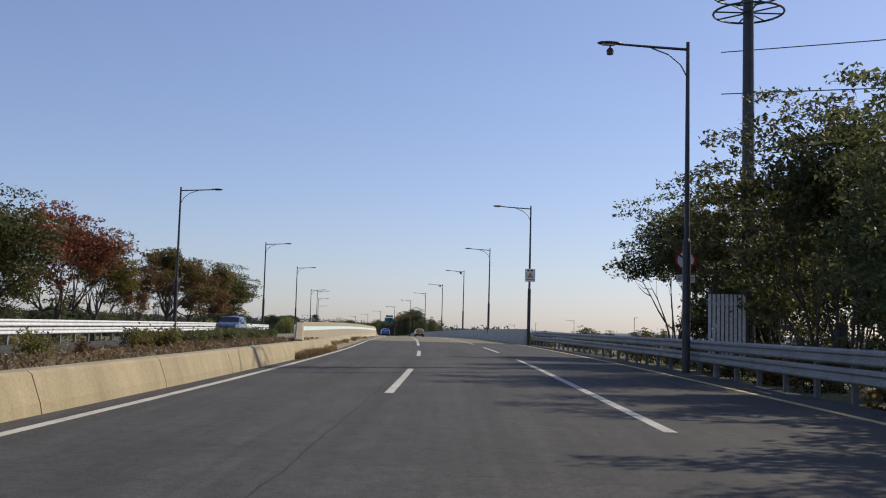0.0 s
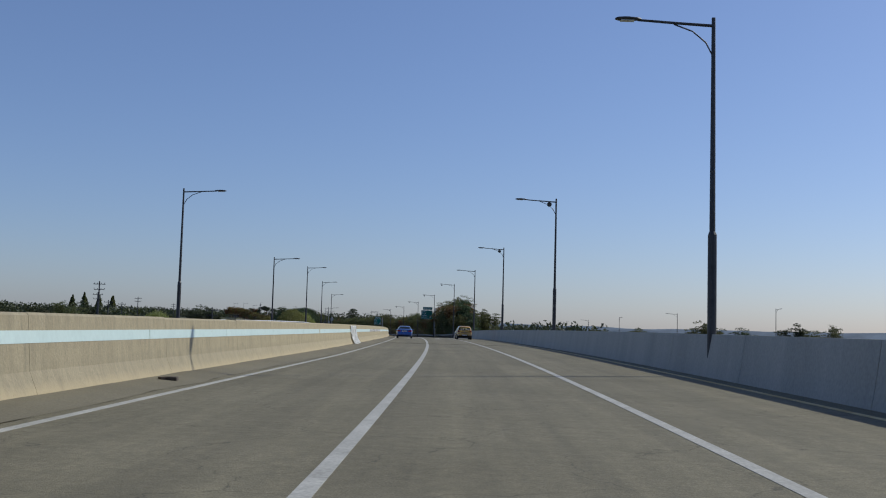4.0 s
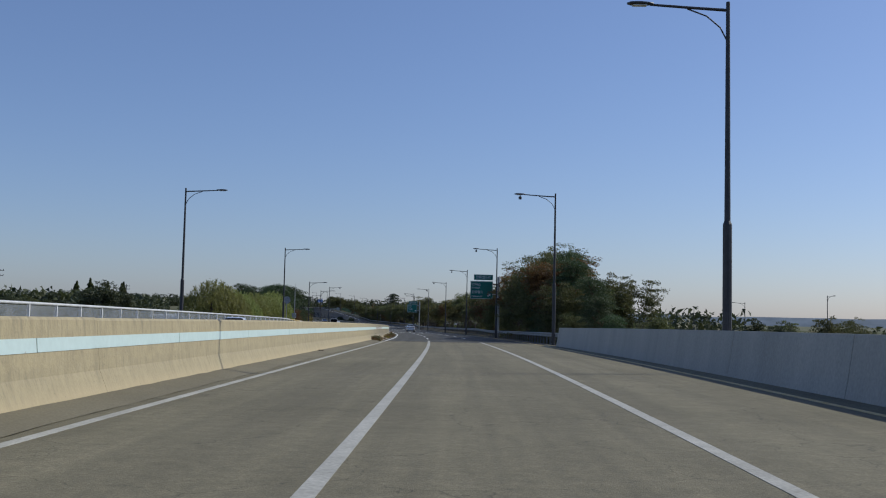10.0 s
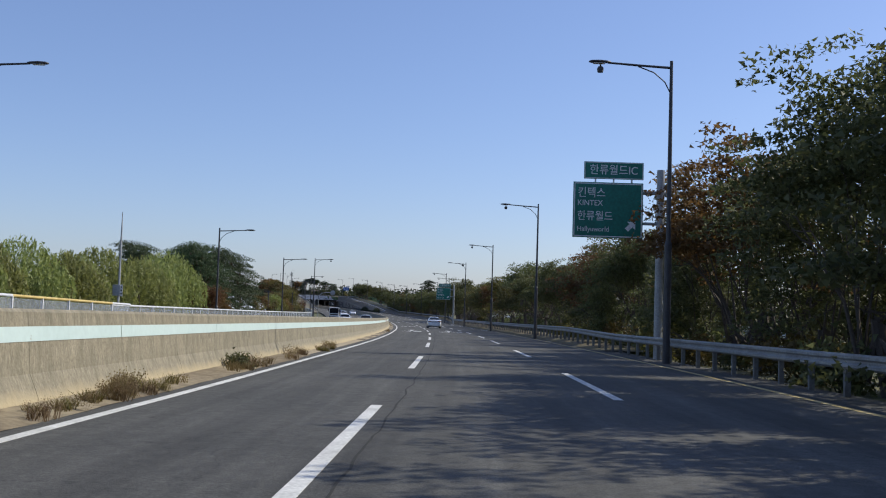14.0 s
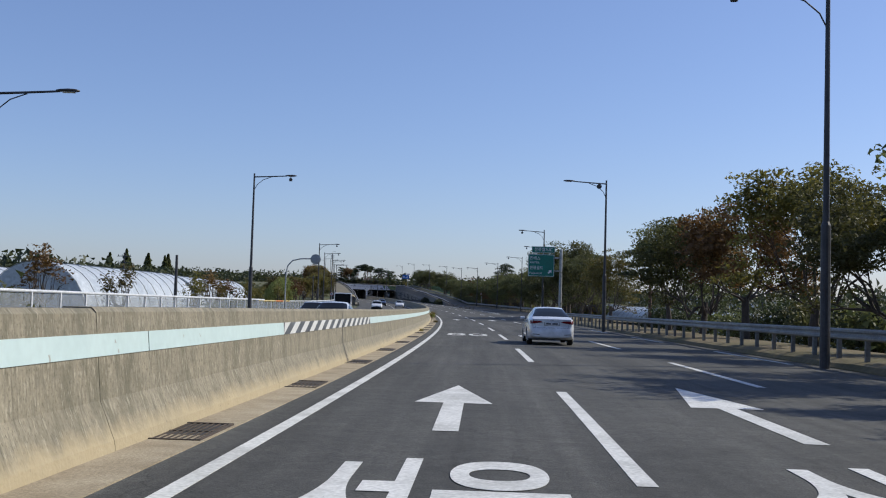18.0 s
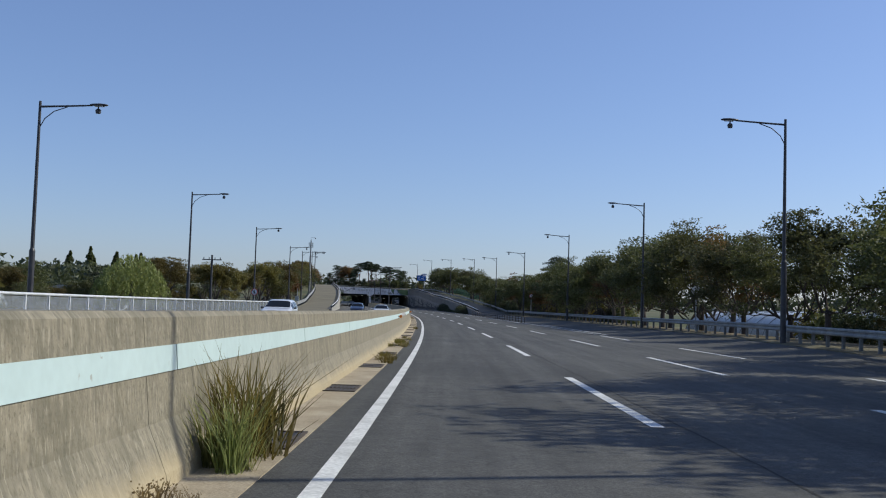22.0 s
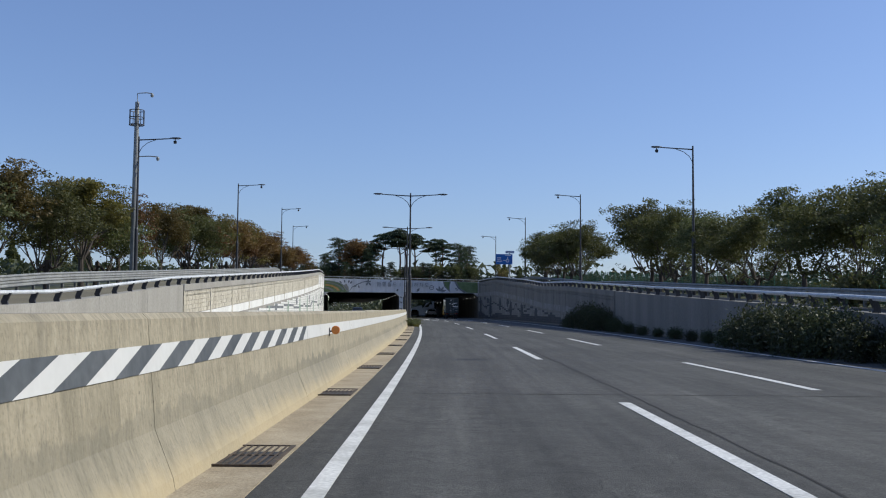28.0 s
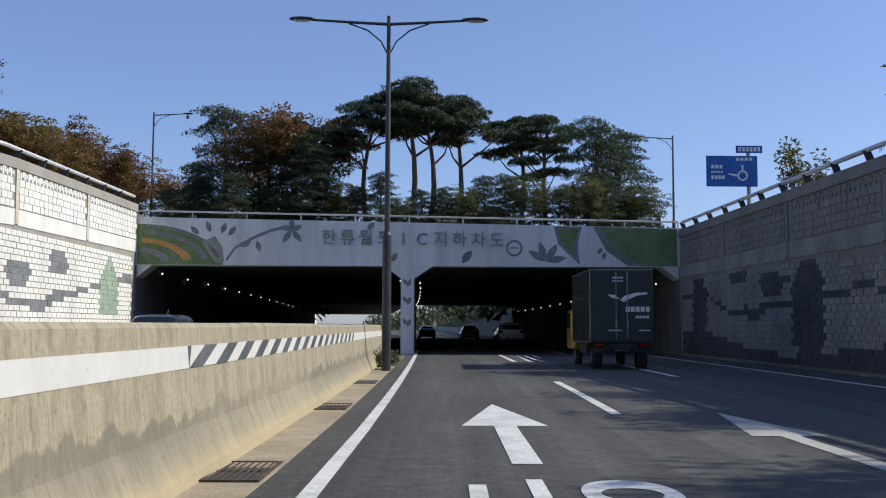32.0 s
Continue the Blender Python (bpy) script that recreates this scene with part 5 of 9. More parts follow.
weed("weed2", 93, 0.85, LEAF_WILLOW, "tall green weeds in the gutter", 90, 0.14, 0)

random.seed(4)
# left row before the viaduct
for s, key, h in ((38, "green0", 0.9), (45.5, "green1", 0.92), (53.5, "red0", 0.93), (61.5, "olive0", 0.84), (69.5, "russet0", 0.66), (77, "olive1", 0.83), (85, "russet1", 0.85), (92.5, "olive0", 0.86), (100, "green1", 0.88), (105.5, "olive2", 0.8)):
    plant(key, s, -15.8 + random.uniform(-0.4, 0.4), -0.2, size=h)
# right wood before the viaduct
for s, d, key, h in ((-10, 17, "dark0", 1.3), (3, 15.6, "near1", 1.25), (14, 16.2, "near0", 1.05), (22, 16, "near1", 1.02), (41, 18.5, "near1", 0.95), (29.5, 15.5, "near0", 1.14), (37, 15.4, "near1", 1.08), (45, 15.3, "near0", 1.03), (20, 21, "dark2", 1.3), (31, 21, "dark0", 1.25), (42, 22, "dark1", 1.0), (51, 22, "dark2", 0.75), (8, 22, "dark1", 1.4)):
    plant(key, s, d, size=h)
for k in range(26):
    plant(("bush0", "bush1", "bush2")[k % 3], -20 + k * 3.0, random.uniform(14.0, 15.8), size=random.uniform(0.6, 1.1))
# bushes on the planted median
for k in range(26):
    s = 29 + k * 0.72
    plant("bush0", s + random.uniform(-0.2, 0.2), float(np.interp(s, [29, 34, 48], [-4.2, -3.7, -3.6])) + random.uniform(-0.2, 0.2), 0.45, size=random.uniform(0.34, 0.45))
for k in range(9):
    plant(("bush2", "bush1")[k % 2], random.uniform(6, 29), random.uniform(-3.8, -2.8), 0.42, size=random.uniform(0.25, 0.4))
# dry grass on the median bed
rng = np.random.default_rng(17)
bed = [tuple(at(s, d, 0.42 + 0.16 * q * q)) for s, d, q in zip(rng.uniform(0, 46, 9000), rng.uniform(-3.8, -1.0, 9000), rng.uniform(0, 1, 9000))]
tagged(new("median_grass", leaf_mesh("median_grass", np.array(bed), 0.09, DRY, 17, narrow=0.25)), "short dry yellow-green grass on the median bed", "grass", kind="stuff")
# right wood after the viaduct
def wood_height(s):
    return random.uniform(0.9, 1.1) * float(np.interp(s, [286, 294, 300, 307, 317, 330, 338, 345, 352, 384], [0.36, 0.62, 0.98, 1.12, 1.24, 1.12, 1.02, 0.88, 0.88, 0.92]))


for k, s in enumerate(steps(291, 384, 6.2)):
    plant(("near0", "near1", "russet0", "near1", "near0")[k % 5], s, random.uniform(13.9, 15.2) + (0.9 if s > 326 else 0), size=wood_height(s))
    plant(("dark1", "dark2", "dark0")[k % 3], s + 3, random.uniform(18.5, 21), size=wood_height(s + 3) * 0.72)
for k in range(30):
    plant(("bush0", "bush1")[k % 2], 292 + k * 3.1, random.uniform(13.4, 15), size=random.uniform(0.9, 1.5))
for s, d, key, h in ((279, 17, "dark0", 0.28), (264, 22, "shore0", 0.3), (284, 15.8, "grove0", 0.5), (288.5, 15.6, "grove1", 0.58), (294, 15.6, "grove0", 0.7), (300, 15.4, "grove1", 0.92), (306, 15.6, "grove0", 1.0)):
    plant(key, s, d, size=h)
for s, d, key, h in ((390, 14.8, "shade1", 0.84), (398, 14.6, "shade0", 0.82), (405, 14.4, "olive1", 0.8), (411, 14.2, "shade2", 1.04), (421, 14.4, "green2", 0.78), (428, 14.4, "olive0", 0.9), (437, 14.4, "russet1", 0.96), (446, 14.5, "green0", 0.94), (454.5, 14.5, "shade2", 0.88), (464, 15.2, "pine2", 0.82), (479.3, 14.8, "open0", 0.86), (491.3, 14.8, "open1", 0.9), (498, 15, "shade1", 0.92), (506, 14.9, "shade0", 1.1), (513, 15.4, "green1", 1.12), (521, 17.0, "green1", 0.95), (529, 18.6, "green2", 0.8)):
    plant(key, s, d, 0.15, size=h)
for k, s in enumerate(steps(385, 468, 3.4)):
    plant(("bush0", "bush3", "bush3")[k % 3], s + random.uniform(-1, 1), random.uniform(16.2, 18.5), -0.1, size=random.uniform(1.0, 1.9))
# the long row beside the exit
for k, s in enumerate(steps(537, 690, 6.6)):
    plant(("green0", "shade1", "green2", "shade0", "russet1", "green1")[k % 6], s, random.uniform(20.3, 21.8), 0.0, size=random.uniform(0.97, 1.06) * float(np.interp(s, [540, 553, 567, 590, 612, 628, 646, 690], [0.90, 0.84, 1.02, 1.06, 0.96, 1.02, 0.98, 1.02])))
    if k % 2 and not 556 < s < 600:
        plant(("shade0", "green1")[k % 4 == 1], s + 2, random.uniform(25, 29), -0.4, size=random.uniform(0.95, 1.1) * float(np.interp(s, [540, 560, 600], [0.8, 0.9, 1.0])))
for k, s in enumerate(steps(697, 812, 5.9)):
    if 753 < s < 777:
        continue
    plant(("green1", "shade2", "green0", "shade1", "green2")[k % 5], s, random.uniform(19.4, 20.6), ramp_right(s) - 0.1, size=random.uniform(0.95, 1.05) * float(np.interp(s, [700, 730, 740, 750, 765, 805], [0.76, 0.76, 0.88, 0.98, 1.02, 0.96])))
# dark weeds and bushes along the right wall's foot
for s, h in ((682, 0.35), (684.5, 0.5), (686.6, 0.9), (688.4, 1.1), (690, 1.2), (691.8, 1.15), (693.4, 1.2), (695.2, 1.1), (697, 0.9), (699.2, 0.5), (701.5, 0.45), (704, 0.4), (707, 0.45), (710.5, 0.4), (714, 0.45), (718, 0.5), (722, 0.7), (725.5, 1.1), (728.5, 1.35), (731, 1.4), (734, 1.2), (737.5, 0.9), (741, 0.6)):
    plant("bush3", s, 11.35, 0.0, size=h * 0.92)
for k, s in enumerate(steps(676, 806, 3.0)):
    plant(("bush3", "bush0")[k % 2], s + random.uniform(-1, 1), random.uniform(18.0, 20.5) if s < 705 else random.uniform(22.8, 25), ramp_right(s) - 0.2, size=random.uniform(1.0, 1.7) if s < 705 else random.uniform(0.8, 1.3))
# undergrowth below the row
for k, s in enumerate(steps(540, 690, 3.6)):
    if 556 < s < 602:
        continue
    plant(("bush0", "bush1", "bush3")[k % 3], s + random.uniform(-1, 1), random.uniform(21.5, 25.5), -0.3, size=random.uniform(1.1, 2.0))
# willows and pines behind the opposite carriageway
for k, s in enumerate(steps(341, 402, 5.2)):
    plant("willow%d" % (k % 2), s, -21 - random.uniform(0, 3), -0.4, size=random.uniform(0.9, 1.12))
for s, d, h in ((262, -40, 0.9), (270, -42, 0.95), (255, -44, 0.8)):
    plant("willow0", s, d, -2.5, size=h)
for k, (s, d) in enumerate(((403, -21), (407, -24), (410, -20.5), (413, -23), (411.5, -18.8), (407, -19), (408, -23), (399.5, -26), (404, -28), (412, -28))):
    plant("grove%d" % (k % 2), s, d, -0.5, size=random.uniform(0.95, 1.08))
for s in (396, 400):
    plant("russet0", s, -18.5, -0.4, size=0.55)
for s, h in ((421.3, 1.05), (425, 0.85), (436, 1.05), (447, 0.9), (463, 0.95), (468.5, 1.0), (471.5, 0.85), (474.5, 0.9), (481, 0.95), (489, 0.8), (503, 0.9), (522, 1.1)):
    plant("sapling%d" % (int(s) % 2), s, -17.2 - random.uniform(0, 0.8), -0.5, size=h)
for s, h in ((425.5, 1.6), (459, 1.3), (471, 1.5), (481, 1.3), (497, 1.2), (512, 1.4)):
    plant("bush0", s, -15.2 if s < 470 else -16.2, -0.3, size=h)
for k, s in enumerate(steps(476, 552, 4.5)):
    plant(("bush2", "bush1")[k % 2], s + random.uniform(-1.5, 1.5), -19.5 - random.uniform(0, 3), -0.6, size=random.uniform(0.8, 1.25))
for s, d, h in ((388, -49, 1.3), (394, -47, 1.25), (400, -53, 1.35)):
    plant("belt1", s, d, -3, size=h)
for k, (s, d) in enumerate(((1008, -86), (1014, -84), (1014, -96), (1014, -95), (1014, -107), (1014, -105), (1014, -116), (1014, -117))):
    plant("cone%d" % (k % 2), s, d, -2 - lift(s), size=(2.5, 2.8, 2.3, 2.9, 2.7, 2.4, 2.6, 2.5)[k])
plant("willow1", 588, -27, -0.8, size=1.1)
for k, (s, d) in enumerate(((601, -27), (612, -30), (620, -25), (628, -28), (638, -26), (645, -24.5))):
    plant(("olive1", "olive0", "olive2")[k % 3], s, d, -0.5, size=random.uniform(0.76, 0.9))
for k, s in enumerate(steps(560, 650, 5.0)):
    plant(("olive2", "green1", "dark0", "olive0", "green0")[k % 5], s, -29 - random.uniform(0, 6), -0.9, size=random.uniform(0.42, 0.66))
for k, s in enumerate(steps(652, 850, 6.4)):
    if 742 < s < 751:
        continue
    plant(("olive2", "green1", "olive1", "olive0", "green0", "russet1")[k % 6] if s < 705 else ("olive1", "green1", "russet1", "dark0", "olive0", "green0")[k % 6] if s < 772 else ("russet0", "russet1", "olive0")[k % 3], s, -22.5 - random.uniform(0, 1.5), max(0.1, ramp_left(s) - 0.2), size=random.uniform(0.88, 1.02))
for s, d, h in ((832, -19.5, 0.72), (840, -18.6, 0.78), (848, -18.2, 0.8), (838, -24, 0.85)):
    plant(("russet0", "russet1")[int(s) % 2], s, d, ramp_left(s) - 0.2, size=h)
# bare twiggy bush behind the right wall
plant("sapling1", 815.2, 14.2, 4.6 - lift(815), size=0.95)
plant("sapling0", 816.6, 14.8, 4.6 - lift(816), size=0.8)
# lone tall conifer beyond the row
plant("shore0", 737.2, 40.1, 0.0, size=1.7, label="tall dark conifer standing above the row of trees")
# on top of the underpass
for s, d, key, h in ((835, -4.6, "pine1", 0.86), (836, -2.6, "pine0", 0.98), (834.5, -0.6, "pine0", 1.06), (835, 0.4, "pine1", 1.04), (836, 2.2, "pine0", 1.0), (837, 5.6, "pine1", 1.0), (835, 7.2, "pine2", 0.86), (833, 9.6, "shore1", 0.84), (835, 11.6, "shore0", 0.74), (834, -10.6, "shore0", 0.88), (836, -8.6, "shore1", 0.84), (833, -6.6, "pine2", 0.8), (833.5, -7.2, "russet0", 1.0), (832, -5.6, "shore1", 0.62), (838, -13, "shore1", 0.6)):
    plant(key, s, d, 6.4 - lift(s), size=h)
for k in range(24):
    plant(("shore0", "shore1", "dark0")[k % 3], 829.5 + random.uniform(0, 2.5), -12.6 + k * 1.06, 6.2 - LP, size=random.uniform(0.3, 0.44), label="young dark evergreen in the planting over the underpass")
# small green bushes in the gutter by the double lamps
for s, d, h in ((737.2, -0.78, 0.55), (737.9, -0.7, 0.5), (736.6, -0.85, 0.42), (809.6, -0.75, 0.4), (810.6, -0.8, 0.45), (775.2, -0.8, 0.22), (320.3, -0.75, 0.36), (287.6, -0.7, 0.34)):
    plant("bush0", s, d, 0.0, size=h, label="small dark green bush growing in the gutter")
# weeds along the barrier
for k in range(150):
    s = random.choice((random.uniform(48, 95), random.choice((287.7, 291.4, 307, 312, 320.4, 329, 337)) + random.gauss(0, 0.7), random.uniform(34, 47)))
    plant("weed0", s, (-0.42 if s < 47 else random.uniform(-0.95, -0.5) + set_back(s) * 0.8), 0.06 if s > 47 else 0.02, size=random.uniform(0.4, 0.95))
for k in range(90):
    s = random.choice((287.7, 291.4, 306, 309, 311, 313, 320, 321.5, 327, 335)) + random.gauss(0, 0.9)
    plant(("weed0", "weed1", "weed0")[k % 3], s, random.uniform(-0.8, -0.42), 0.03, size=random.uniform(0.35, 0.75))
for s, n, key in ((527, 6, "weed1"), (530, 4, "weed1"), (533, 3, "weed1"), (444, 3, "weed1"), (389, 4, "weed0"), (500.6, 5, "weed3"), (500, 3, "weed2"), (498.5, 2, "weed0"), (504, 1, "weed1"), (517, 6, "weed1"), (736.5, 4, "weed1"), (775, 3, "weed1"), (814, 5, "weed1"), (605, 2, "weed0"), (475.8, 3, "weed1"), (555.2, 1, "weed1"), (556.3, 2, "weed1"), (557.4, 2, "weed1")):
    for k in range(n):
        plant(key, s + random.gauss(0, 0.25 if 555 < s < 558 or 499 < s < 501 else 0.9), random.uniform(-0.95, -0.45) if not 555 < s < 558 else random.uniform(-0.6, -0.48), 0.015, size=random.uniform(0.6, 1.1) if s > 700 else (random.uniform(0.7, 0.95) if 499 < s < 501 else random.uniform(0.42, 0.75)) if not 555 < s < 558 else random.uniform(0.4, 0.6))

# belts of trees beyond the fields
for k, s in enumerate(steps(262, 480, 9)):
    plant("belt%d" % (k % 3), s + random.uniform(-3, 3), random.uniform(55, 75), -4, size=random.uniform(0.8, 1.15))
for k, s in enumerate(steps(250, 620, 10)):
    plant("belt%d" % (k % 3), s + random.uniform(-4, 4), -random.uniform(78, 100), -3.5, size=random.uniform(0.95, 1.45))
for k, s in enumerate(steps(540, 720, 8)):
    plant("belt%d" % ((k + 1) % 3), s + random.uniform(-3, 3), -random.uniform(36, 50), -1.5, size=random.uniform(0.6, 0.9))

# far woods and hills
def far_wood(name, rows, mat, label, seed, size=0.9):
    rng = np.random.default_rng(seed)
    pts = []
    for s0, s1, d0, d1, z0, h, n in rows:
        u = rng.uniform(0, 1, n)
        for f, g, q in zip(u, rng.uniform(0, 1, n), rng.uniform(0, 1, n)):
            s = s0 + (s1 - s0) * f
            top = h * (0.55 + 0.45 * noise.noise(Vector((s * 0.06, d0 * 0.1, seed))) + 0.25 * noise.noise(Vector((s * 0.25, 0, seed))))
            pts.append(tuple(at(s, d0 + (d1 - d0) * g, z0 + max(0.5, top) * math.sqrt(q))))
    ob = new(name, leaf_mesh(name, np.array(pts), size, mat, seed))
    tagged(ob, label, "trees", kind="stuff")


far_wood("far_wood_left", [(120, 620, -140, -160, -4, 20, 14000), (480, 950, -72, -100, -2, 15, 26000), (880, 940, -10, -190, 2, 14, 16000), (930, 1300, -15, -40, 0, 11, 4500), (-200, 120, -140, -170, -2, 7, 2500)], LEAF_SHADE, "distant dark belt of trees across the fields", 3)
far_wood("far_wood_right", [(470, 900, 80, 100, -2, 13, 9000), (880, 940, 6, 130, 2, 13, 13000), (930, 1300, 14, 40, 0, 11, 4500), (-200, 60, 60, 90, -2, 9, 2500), (120, 480, 120, 160, -6, 12, 7000)], LEAF_SHADE, "distant dark belt of trees across the fields", 4)
far_wood("far_scrub", [(100, 320, -35, -60, -5, 4, 3500), (440, 640, -36, -50, -1.5, 3, 3500)], LEAF_OLIVE, "olive scrub beyond the carriageways", 5, 0.5)
bm = bmesh.new()
for j, (y0, dist, hh) in enumerate(((0, 1900, 38), (3, 2300, 60))):
    ring = []
    for k in range(161):
        a = math.pi * (-0.1 + 1.2 * k / 160)
        h = hh * (0.35 + 0.6 * max(0, noise.noise(Vector((k * 0.09, j * 5.1, 0)))) + 0.12 * noise.noise(Vector((k * 0.4, j, 2))))
        ring.append([Vector((-60 + dist * math.cos(a), 300 + dist * math.sin(a), -6)), Vector((-60 + dist * math.cos(a) * 1.03, 300 + dist * math.sin(a) * 1.03, h)), Vector((-60 + dist * math.cos(a) * 1.1, 300 + dist * math.sin(a) * 1.1, -6))])
    loft(bm, ring, closed=False)
bmesh.ops.recalc_face_normals(bm, faces=bm.faces)
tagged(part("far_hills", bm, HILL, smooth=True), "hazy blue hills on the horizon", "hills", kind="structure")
# ---- vehicles ----
def car_paint(name, colour, metal=0.0, rough=0.35):
    return surface(name, tuple(c * 0.92 for c in colour), colour, rough, 3, 1.0, bump=0.0, metal=metal, coat=1.0)


def glass_mat(name, colour, rough=0.06):
    m = bpy.data.materials.new(name)
    m.use_nodes = True
    b = m.node_tree.nodes["Principled BSDF"]
    b.inputs["Base Color"].default_value = (*colour, 1)
    b.inputs["Roughness"].default_value = rough
    b.inputs["Specular IOR Level"].default_value = 0.1
    return m


CAR_GLASS = glass_mat("tinted car glass", (0.010, 0.012, 0.014))
LAMP_MAROON = glass_mat("maroon tail lamp", (0.16, 0.012, 0.014), 0.12)
LAMP_DARK = glass_mat("dark red lamp", (0.10, 0.008, 0.008), 0.1)
LAMP_AMBER = glass_mat("bright lamp strip", (0.45, 0.05, 0.03), 0.1)
STICKER = surface("yellow sticker", (0.55, 0.5, 0.2), (0.65, 0.6, 0.25), 0.5, 10, 1, bump=0.0)
LAMP_RED = glass_mat("red tail lamp", (0.28, 0.012, 0.012), 0.12)
LAMP_CLEAR = glass_mat("clear lamp", (0.55, 0.55, 0.55), 0.12)
PLATE = surface("number plate", (0.62, 0.64, 0.66), (0.68, 0.70, 0.72), 0.5, 10, 1, bump=0.0)
PLATE_BAR = surface("plate characters", (0.03, 0.03, 0.05), (0.04, 0.04, 0.06), 0.6, 10, 1, bump=0.0)
RIM = surface("alloy rim", (0.30, 0.30, 0.31), (0.40, 0.40, 0.41), 0.35, 10, 2, bump=0.0, metal=0.9)
CHROME = surface("chrome", (0.6, 0.6, 0.6), (0.7, 0.7, 0.7), 0.15, 10, 2, bump=0.0, metal=1.0)
WHITE_CAR = car_paint("white car paint", (0.74, 0.75, 0.77))
YELLOW_CAR = car_paint("yellow car paint", (0.60, 0.33, 0.035))
BLUE_CAR = car_paint("blue car paint", (0.012, 0.08, 0.37), 0.4)
SILVER_CAR = car_paint("silver car paint", (0.42, 0.43, 0.45), 0.6)
BLACK_CAR = car_paint("black car paint", (0.015, 0.016, 0.02), 0.2)
NAVY_CAR = car_paint("navy car paint", (0.02, 0.03, 0.07), 0.3)


def bars(bm, m, x0, x1, z, h, n, gap=0.3):
    """Plain bars in place of writing, in the plane x, z of the pose m."""
    w = (x1 - x0) / n
    for k in range(n):
        box(bm, (x0 + (k + 0.5) * w, 0, z), (w * (1 - gap), 0.004, h), m)


def wheel(parent, x, y, r, side, w=0.21, spokes=5):
    wb = bmesh.new()
    prof = [(0.62, -0.5), (0.9, -0.5), (0.985, -0.42), (1.0, -0.25), (1.0, 0.25), (0.985, 0.42), (0.9, 0.5), (0.62, 0.5)]
    n = 28
    loft(wb, [[Vector((x + side * w * q, y + r * p * math.cos(a), r + r * p * math.sin(a))) for p, q in prof] for a in [2 * math.pi * k / n for k in range(n + 1)]], closed=False)
    bmesh.ops.recalc_face_normals(wb, faces=wb.faces)
    wh = part("wheel", wb, RUBBER, parent, smooth=True)
    b = bmesh.new()
    for k in range(spokes):
        for off in (-0.16, 0.16):
            a = 2 * math.pi * k / spokes + off
            m = Matrix.Translation((x + side * w * 0.42, y, r)) @ Matrix.Rotation(a, 4, "X")
            box(b, (0, 0, r * 0.33), (0.03, 0.035, r * 0.58), m)
    rg = [[Vector((x + side * w * q, y + r * p * math.cos(a), r + r * p * math.sin(a))) for p, q in ((0.56, 0.3), (0.64, 0.46), (0.64, 0.52), (0.58, 0.52))] for a in [2 * math.pi * k / 24 for k in range(25)]]
    loft(b, rg, closed=False)
    tube(b, [(x + side * w * 0.3, y, r), (x + side * w * 0.5, y, r)], [r * 0.16, r * 0.13], 12)
    bmesh.ops.recalc_face_normals(b, faces=b.faces)
    part("rim", b, RIM, wh)
    b = bmesh.new()
    tube(b, [(x + side * w * 0.1, y, r), (x + side * w * 0.28, y, r)], [r * 0.6, r * 0.6], 20)
    part("brake_disc", b, BLACK, wh)
    return wh


def curve_of(rows, soft=0.09):
    """A rounded line through (y, value) rows."""
    ys = np.linspace(rows[0][0] - 0.6, rows[-1][0] + 0.6, 900)
    v = np.interp(ys, [r[0] for r in rows], [r[1] for r in rows])
    n = max(1, int(soft / (ys[1] - ys[0])))
    k = np.hanning(2 * n + 1)
    k /= k.sum()
    pad = np.pad(v, n, mode="edge")
    sm = np.convolve(pad, k, mode="valid")
    return lambda y: float(np.interp(y, ys, sm))


class Shape:
    pass


